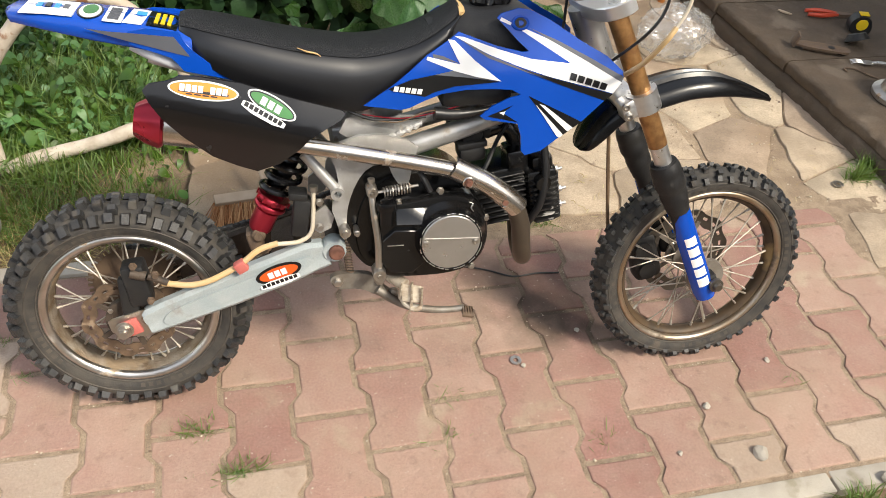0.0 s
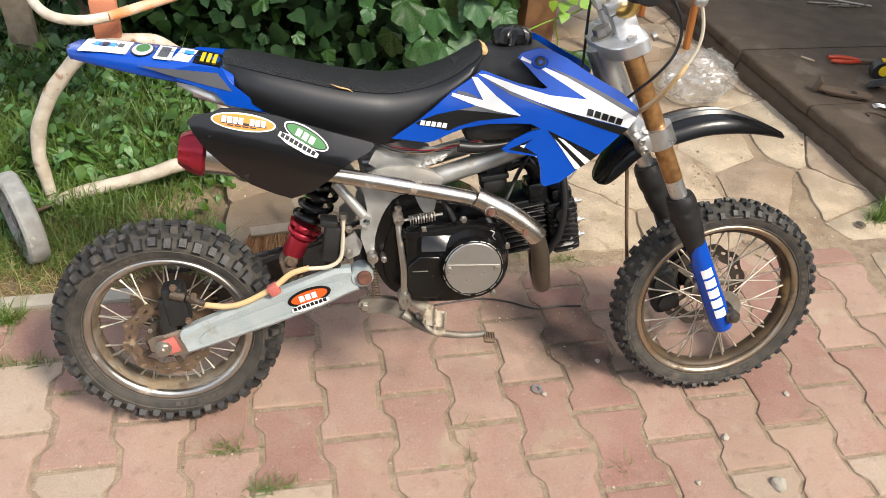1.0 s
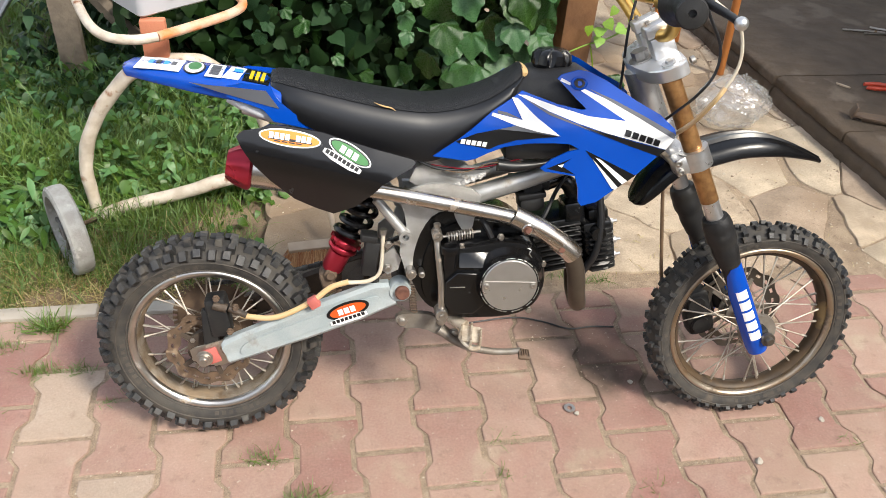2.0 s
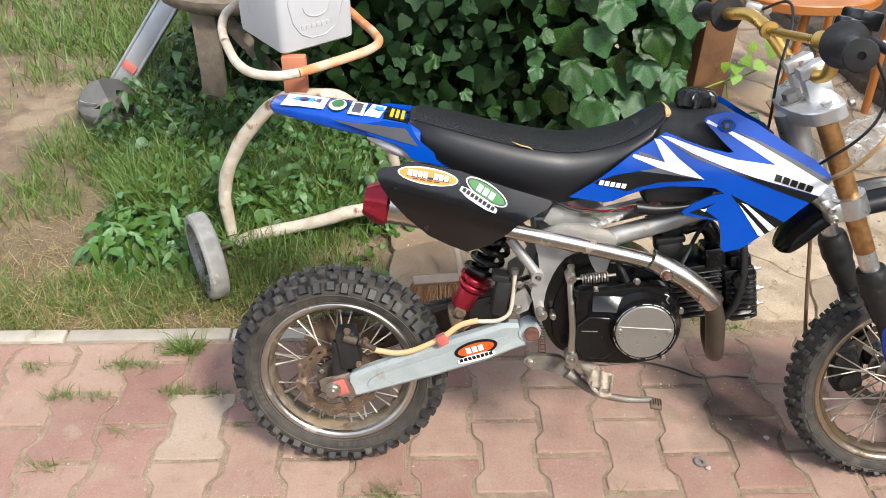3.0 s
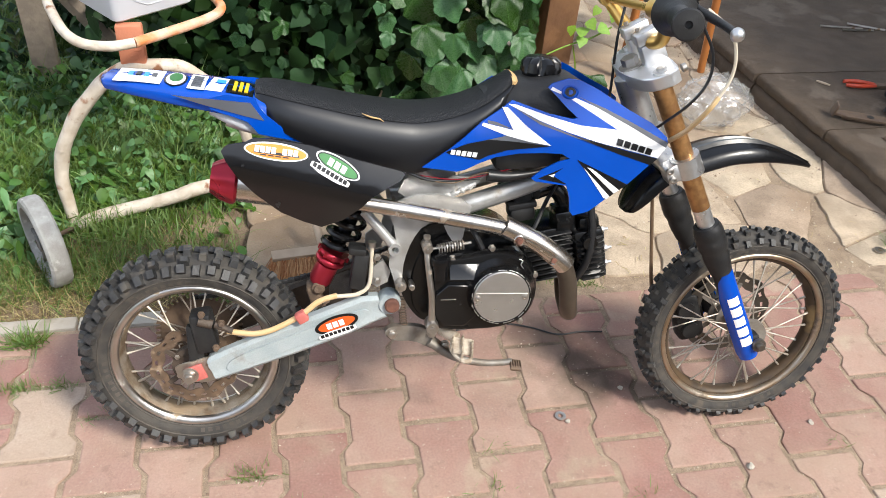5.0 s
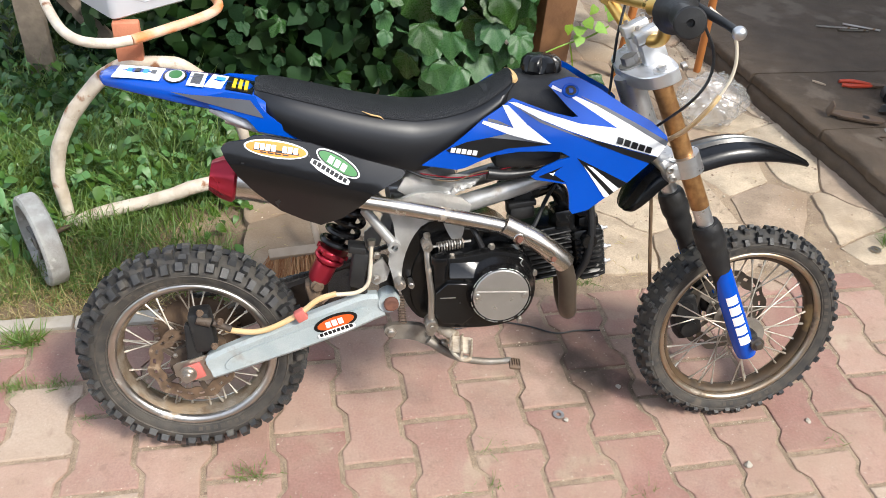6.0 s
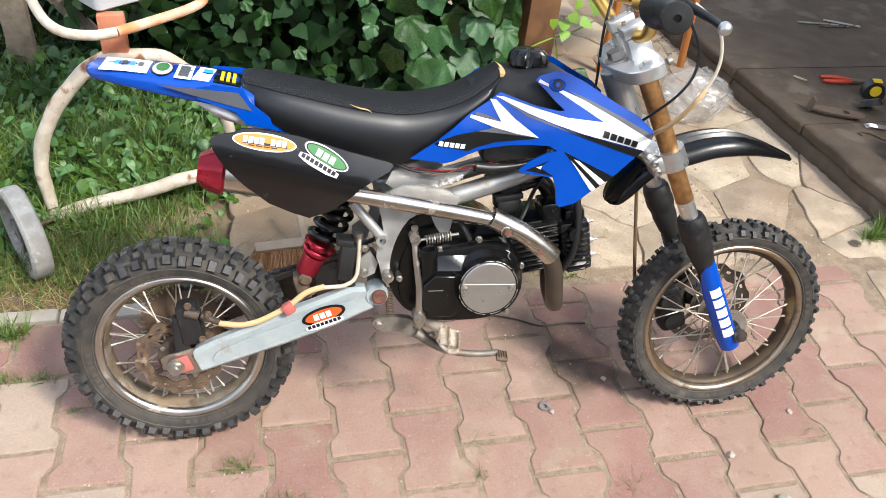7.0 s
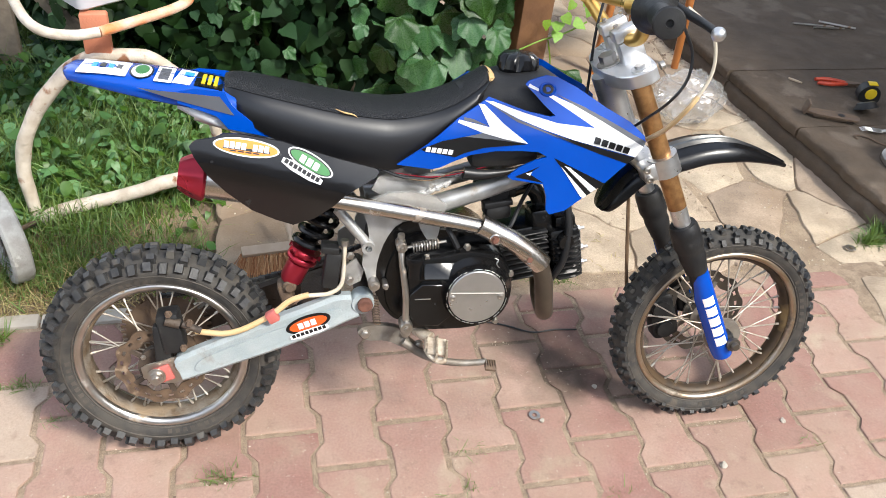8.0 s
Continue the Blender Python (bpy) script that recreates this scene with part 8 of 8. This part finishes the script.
def make_ivy():
    rng = random.Random(31)
    plant = thing("ivy", "dense dark green ivy with large glossy lobed leaves", "ivy", at(0.3, 1.75, 0.0))
    o = Vector((-0.3, -1.75, 0.0))
    bm = bmesh.new()
    for k in range(26):
        x = rng.uniform(-0.55, 0.75)
        y = rng.uniform(1.80, 1.98)
        p = [Vector((x, y, -0.02))]
        for j in range(6):
            p.append(p[-1] + Vector((rng.uniform(-0.09, 0.09), rng.uniform(-0.06, 0.05), rng.uniform(0.10, 0.16))))
        tube(bm, [q + o for q in p], (0.008, 0.004), 6, 3)
    part("stem", bm, M_STEM, plant, "woody brown ivy stems")
    big = [broad_leaf("leaf", M_IVY, s) for s in (1, 2, 3, 4)]
    # left-hand leaves take the copy with shade in its colour
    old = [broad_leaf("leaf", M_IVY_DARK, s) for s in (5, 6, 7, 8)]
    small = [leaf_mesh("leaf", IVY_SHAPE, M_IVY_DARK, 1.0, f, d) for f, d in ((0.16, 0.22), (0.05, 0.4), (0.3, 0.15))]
    young = leaf_mesh("leaf", IVY_SHAPE, M_YOUNG, 1.0, 0.12, 0.2)

    def front(x, z):
        """Depth of the ivy's face."""
        return 1.42 + 0.28 * max(0.0, 0.22 - x) + 0.10 * noise.noise(Vector((x * 4, z * 4, 0))) + 0.18 * max(0, 0.25 - z)
    # nearest leaves, one by one
    chosen = []
    tries = 0
    while len(chosen) < 230 and tries < 6000:
        tries += 1
        x, z = rng.uniform(-0.32, 0.67), rng.uniform(0.06, 0.92)
        s = rng.uniform(0.045, 0.085) * (1.45 if x > 0.2 else 0.72)
        if x < 0.1 and rng.random() < 0.35:
            continue
        if any((x - a) ** 2 + (z - b) ** 2 < (0.42 * (s + c)) ** 2 for a, b, c in chosen):
            continue
        chosen.append((x, z, s))
        p = Vector((x, front(x, z) - rng.uniform(0, 0.05), z))
        if x > 0.16 or rng.random() < 0.10:
            ob = new("leaf", big[rng.randrange(4)])
            turn, size = 0.42, s * 1.15
        elif rng.random() < 0.3:
            ob = new("leaf", old[rng.randrange(4)])
            turn, size = 0.6, s * rng.uniform(0.9, 1.3)
        else:
            ob = new("leaf", small[rng.randrange(3)])
            turn, size = 0.62, s * rng.uniform(0.8, 1.5)
        ob.parent = plant
        ob.matrix_local = Matrix.Translation(o) @ facing(p, rng, turn, size, rng.uniform(0.1, 0.9))
    # the large pale leaves in front
    for x, z, y, s in ((0.43, 0.205, 1.33, 0.135), (0.36, 0.47, 1.34, 0.10), (0.30, 0.36, 1.34, 0.105), (0.545, 0.47, 1.33, 0.10), (0.62, 0.33, 1.32, 0.085), (0.53, 0.37, 1.33, 0.09), (0.42, 0.55, 1.34, 0.11), (0.64, 0.54, 1.32, 0.09), (0.40, 0.33, 1.35, 0.09), (0.885, 0.165, 1.33, 0.13), (0.60, 0.60, 1.33, 0.11)):
        ob = new("leaf", big[rng.randrange(4)])
        ob.parent = plant
        ob.matrix_local = Matrix.Translation(o) @ facing(Vector((x, y, z + s * 0.4)), rng, 0.16, s, 0.75)
    # depth behind, in the shade-darkened leaf colour
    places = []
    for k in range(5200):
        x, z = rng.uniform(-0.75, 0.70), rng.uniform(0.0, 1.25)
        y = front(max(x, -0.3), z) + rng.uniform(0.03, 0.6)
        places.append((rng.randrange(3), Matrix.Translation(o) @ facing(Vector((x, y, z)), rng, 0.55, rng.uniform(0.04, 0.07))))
    scatter("foliage", small, places, M_IVY_DARK, plant, label="inner ivy leaves with shade in their dark colour")
    # a runner with young leaves past the post
    bm = bmesh.new()
    tube(bm, [v + o for v in (Vector((0.72, 1.36, 0.28)), Vector((0.80, 1.37, 0.31)), Vector((0.88, 1.38, 0.33)), Vector((0.95, 1.38, 0.37)))], 0.003, 6)
    tube(bm, [v + o for v in (Vector((0.82, 1.37, 0.31)), Vector((0.84, 1.36, 0.22)), Vector((0.83, 1.36, 0.12)))], 0.0025, 6)
    part("runner", bm, M_YOUNG, plant, "thin green runner")
    for x, y, z, s in ((0.86, 1.36, 0.40, 0.036), (0.905, 1.37, 0.375, 0.044), (0.955, 1.38, 0.42, 0.036), (0.93, 1.37, 0.45, 0.026), (0.885, 1.37, 0.44, 0.030), (0.83, 1.36, 0.36, 0.040), (0.80, 1.36, 0.38, 0.032), (0.845, 1.36, 0.34, 0.038), (0.94, 1.38, 0.47, 0.020), (0.66, 1.28, 0.155, 0.06)):
        ob = new("leaf", young)
        ob.parent = plant
        ob.matrix_local = Matrix.Translation(o) @ facing(Vector((x, y, z)), rng, 0.25, s, 0.6)


make_ivy()


def make_weeds():
    rng = random.Random(55)
    herb = [leaf_mesh("leaf", BROAD_SHAPE, M_HERB, 1.0, 0.2, 0.3), leaf_mesh("leaf", NETTLE_SHAPE, M_HERB, 1.0, 0.15, 0.4), leaf_mesh("leaf", LANCE_SHAPE, M_HERB, 1.5, 0.2, 0.35)]
    # low broad-leaved weeds round the cart
    places = []

    def clump(cx, cy, h, n, size, which=0, sp=0.05):
        for k in range(n):
            a = rng.uniform(0, 2 * math.pi)
            r = abs(rng.gauss(0, sp))
            z = ground_height(cx, cy) + h * rng.uniform(0.15, 1.0) * max(0.25, 1 - r / (sp * 3))
            p = Vector((cx + r * math.cos(a), cy + r * math.sin(a), z))
            n2 = Vector((math.cos(a) * 0.5, math.sin(a) * 0.5 - 0.25, 0.9)) + Vector((rng.gauss(0, .3), rng.gauss(0, .3), 0))
            n2.normalize()
            out = Vector((math.cos(a), math.sin(a), 0))
            y = (out - n2 * out.dot(n2)).normalized()
            s = size * rng.uniform(0.6, 1.2)
            m = Matrix((y.cross(n2), y, n2)).transposed().to_4x4() @ Matrix.Diagonal((s, s, s, 1))
            m.translation = p
            places.append((which, m))
    for k in range(330):
        x, y = rng.uniform(-1.1, -0.28), rng.uniform(0.80, 1.75)
        if x > -0.78 and y < 1.0:
            continue
        clump(x, y, rng.uniform(0.05, 0.17), 15, rng.uniform(0.018, 0.046), rng.choice((0, 1, 1, 2, 2, 2)))
    for k in range(120):
        clump(rng.uniform(-0.86, -0.28), rng.uniform(1.0, 1.45), rng.uniform(0.08, 0.20), 14, rng.uniform(0.026, 0.052), rng.choice((0, 1, 1)))
    for k in range(34):
        clump(rng.uniform(-1.12, -0.85), rng.uniform(0.78, 1.05), rng.uniform(0.08, 0.16), 16, 0.045, 2)
    scatter("weeds", herb, places, M_HERB, label="low broad-leaved green weeds in grass", category="weeds")
    # taller nettles, their shade put into the dark leaf colour
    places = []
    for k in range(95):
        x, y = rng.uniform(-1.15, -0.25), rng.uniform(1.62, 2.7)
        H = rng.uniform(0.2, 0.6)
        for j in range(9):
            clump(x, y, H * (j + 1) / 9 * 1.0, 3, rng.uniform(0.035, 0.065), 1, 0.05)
    scatter("nettles", herb, places, M_IVY_DARK, label="tall nettles behind the cart, shade in their dark green", category="weeds")
    # undergrowth between the lawn and the ivy, darkened by colour for the shade there
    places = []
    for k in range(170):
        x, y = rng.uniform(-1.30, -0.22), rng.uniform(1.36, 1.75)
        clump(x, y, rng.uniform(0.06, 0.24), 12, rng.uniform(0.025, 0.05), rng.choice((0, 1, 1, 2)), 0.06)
    scatter("undergrowth", herb, places, M_HERB_DARK, label="undergrowth below the ivy, shade in its dark green", category="weeds")
    # stray leaves by the bike
    places = []
    for x, y in ((-0.33, 0.63), (-0.24, 0.80), (-0.30, 0.72), (-0.06, 0.86), (0.30, 0.62), (0.36, 0.75), (-0.42, 0.66), (-0.36, 0.85), (0.45, 0.60)):
        clump(x, y, 0.06, 6, 0.038, rng.choice((0, 1)), 0.04)
    scatter("stray_weeds", herb, places, M_HERB, label="few green weeds in paving cracks", category="weeds")


make_weeds()


def blade_mesh(name, material, bend):
    bm = bmesh.new()
    lv = []
    for t in (0.0, 0.4, 0.75):
        w = 0.5 * (1 - t * 0.55)
        lv.append([bm.verts.new((sd * w * 0.035, bend * t * t, t)) for sd in (-1, 1)])
    tip = bm.verts.new((0, bend, 1.0 - 0.1 * bend))
    for a, b in zip(lv, lv[1:]):
        bm.faces.new((a[0], a[1], b[1], b[0]))
    bm.faces.new((lv[-1][0], lv[-1][1], tip))
    me = bpy.data.meshes.new(name)
    bm.to_mesh(me)
    bm.free()
    me.materials.append(material)
    return me


def make_grass():
    rng = random.Random(77)
    blades = [blade_mesh("blade", M_GRASS, b) for b in (0.15, 0.45, 0.8, 1.2)]

    def density(x, y):
        return 0.5 + 0.9 * noise.noise(Vector((x * 2.1, y * 2.1, 7.0))) + 0.5 * noise.noise(Vector((x * 7, y * 7, 2.0)))

    def blade(p, h, wide=1.0, lean=14):
        m = Matrix.Translation(p) @ Euler((radians(rng.gauss(0, lean)), radians(rng.gauss(0, lean)), rng.uniform(0, 6.28))).to_matrix().to_4x4() @ Matrix.Diagonal((h * 1.5 * wide, h, h, 1))
        return (rng.randrange(4), m)
    green, dry = [], []
    for k in range(17000):
        x, y = rng.uniform(-1.15, -0.30), rng.triangular(0.97, 1.8, 1.15) if rng.random() < 0.8 else rng.uniform(0.6, 0.97)
        if noise.noise(Vector((x * 3, y * 3, 11.0))) < rng.uniform(-0.5, 0.25):
            continue
        green.append(blade(Vector((x, y, ground_height(x, y) - 0.004)), rng.uniform(0.07, 0.15) * (1.0 if y > 0.97 else 0.6), 0.6, 20))
    for k in range(42000):
        x = -0.30 - abs(rng.triangular(0, 2.6, 0.3))
        y = rng.triangular(0.54, 4.2, 0.75)
        d = density(x, y)
        bare = 0.12 * noise.noise(Vector((x * 5, y * 5, 9.0)))
        if (x < -1.04 + bare and 1.06 + bare < y < 1.38 + bare) or (x < -1.08 + bare and 0.74 < y < 1.1) or (x < -1.48 + bare and y < 2.3):
            d -= 0.62
        elif y > 1.2:
            d += 0.3
        if d < rng.uniform(0.0, 0.6):
            continue
        h = rng.uniform(0.035, 0.10) * (1.0 if y > 0.8 else 0.75)
        green.append(blade(Vector((x, y, ground_height(x, y) - 0.004)), h, 0.9 if y < 2 else 1.5))
    for k in range(11000):
        x = -0.30 - abs(rng.triangular(0, 2.4, 0.5))
        y = 0.535 + abs(rng.gauss(0, 0.16)) if rng.random() < 0.65 else rng.uniform(0.55, 3.6)
        lean = 48
        dry.append(blade(Vector((x, y, ground_height(x, y) + rng.uniform(0, 0.012))), rng.uniform(0.02, 0.06), 0.7, lean))
    # flattened straw on the trodden earth
    for k in range(2600):
        x, y = rng.uniform(-1.9, -1.02), rng.gauss(0.92, 0.16)
        if noise.noise(Vector((x * 4, y * 4, 5.0))) < rng.uniform(-0.4, 0.2):
            continue
        dry.append(blade(Vector((x, y, ground_height(x, y) + rng.uniform(0, 0.010))), rng.uniform(0.02, 0.05), 0.7, 70))
    for k in range(9000):
        x = rng.uniform(-1.75, -0.30)
        y = 0.545 + abs(rng.gauss(0, 0.15))
        if noise.noise(Vector((x * 6, y * 6, 4.0))) < rng.uniform(-0.35, 0.3):
            continue
        green.append(blade(Vector((x, y, ground_height(x, y) - 0.003)), rng.uniform(0.025, 0.065), 0.75, 26))
    # tufts in the joints of the path and by the terrace
    tufts = [(-1.148, 0.392, 60), (-0.937, 0.398, 90), (-0.87, 0.39, 40), (-0.79, 0.455, 110), (-0.785, 0.31, 90), (-0.698, 0.308, 45), (-1.054, 0.297, 60), (-0.968, 0.295, 50), (-1.015, 0.094, 45), (-0.89, 0.186, 22), (-0.277, 0.007, 60), (-0.607, 0.206, 16), (-0.185, -0.098, 60), (-0.22, -0.105, 25),
             (0.255, 0.01, 12), (1.049, -0.084, 10), (0.545, -0.152, 12), (0.23, -0.091, 9), (1.77, 0.64, 160), (1.70, 0.60, 110), (1.02, -0.40, 120), (1.14, -0.42, 90), (-0.36, 0.56, 80), (-0.1, 0.52, 30), (0.64, 0.52, 35), (0.55, 0.55, 30)]
    for x, y, n in tufts:
        for k in range(n * 2):
            q = Vector((x + rng.gauss(0, 0.022), y + rng.gauss(0, 0.009), -0.006))
            green.append(blade(q, rng.uniform(0.012, 0.034) if n < 100 else rng.uniform(0.02, 0.06), 1.2, 35))
    scatter("grass", blades, green, M_GRASS, label="uneven green grass along the kerb", category="grass")
    scatter("dry_grass", blades, dry, M_DRYGRASS, label="straw-coloured dead grass along the kerb", category="grass")
    # straw and crumbs on the stone paving
    crumbs = []
    for k in range(420):
        x, y = rng.uniform(-0.25, 1.6), rng.uniform(0.5, 1.9)
        crumbs.append((0, Matrix.Translation((x, y, 0.003)) @ Euler((radians(90), 0, rng.uniform(0, 6.28))).to_matrix().to_4x4() @ Matrix.Diagonal((0.05, 0.008, rng.uniform(0.008, 0.03), 1))))
    scatter("straw_litter", blades, crumbs, M_DRYGRASS, label="bits of straw scattered on the paving", category="litter")


make_grass()
make_tools()

# ---- pieces of paths and paving ----
make_kerbs()
make_pavement()
make_flagstones()


def make_grit():
    """Sand grains, stone chips and straw bits in the joints and on the paving."""
    rng = random.Random(77)
    verts, faces = [], []

    def grain(x, y, z, s):
        k = len(verts)
        a = rng.uniform(0, 6.28)
        for i in range(4):
            r = s * rng.uniform(0.7, 1.2)
            verts.append((x + r * math.cos(a + 1.57 * i), y + r * math.sin(a + 1.57 * i), z))
        verts.append((x + rng.uniform(-0.3, 0.3) * s, y + rng.uniform(-0.3, 0.3) * s, z + s * rng.uniform(0.6, 1.1)))
        for i in range(4):
            faces.append((k + i, k + (i + 1) % 4, k + 4))
    for _ in range(5200):
        c = rng.randrange(-16, 12)
        y = rng.uniform(-0.30, 0.48)
        side = rng.choice((-1, 1))
        if rng.random() < 0.55:
            x = c * PITCH + PITCH / 2 + rng.gauss(0, 0.010)
        else:
            x = c * PITCH + rng.uniform(-0.06, 0.06)
            y = rng.randrange(-2, 3) * LENGTH + (LENGTH / 2 if c % 2 else 0) + rng.gauss(0, 0.005)
        if -0.31 < y < 0.48:
            grain(x, y, -0.0015, abs(rng.gauss(0, 0.0011)) + 0.0006)
    for _ in range(2600):
        x, y = rng.uniform(-0.25, 1.7), 0.5 + abs(rng.gauss(0, 0.6))
        grain(x, y, -0.004, abs(rng.gauss(0, 0.0018)) + 0.0009)
    for _ in range(900):
        y = rng.uniform(0.3, 2.4)
        grain(1.75 - 0.10 * (y - 0.75) - abs(rng.gauss(0, 0.05)), y, -0.004, abs(rng.gauss(0, 0.003)) + 0.001)
    me = bpy.data.meshes.new("grit")
    me.from_pydata(verts, [], faces)
    me.materials.append(M_GRIT)
    tagged(new("grit", me), "fine sandy grit and stone chips on paving", "grit", kind="stuff")
    bm = bmesh.new()
    for _ in range(45):
        x, y = rng.gauss(0.70, 0.2), 0.54 + abs(rng.gauss(0, 0.16))
        a, L = rng.uniform(0, 3.14), rng.uniform(0.010, 0.035)
        d = Vector((math.cos(a), math.sin(a), 0)) * L
        p = Vector((x, y, 0.003))
        tube(bm, [p, p + d * 0.5 + Vector((rng.gauss(0, 0.003), rng.gauss(0, 0.003), rng.uniform(0.001, 0.006))), p + d], (0.0007, 0.0010, 0.0005), 4, 2)
    tagged(part("straw", bm, M_DRYGRASS), "dry straw bits scattered on stone paving", "straw", kind="stuff")


make_grit()
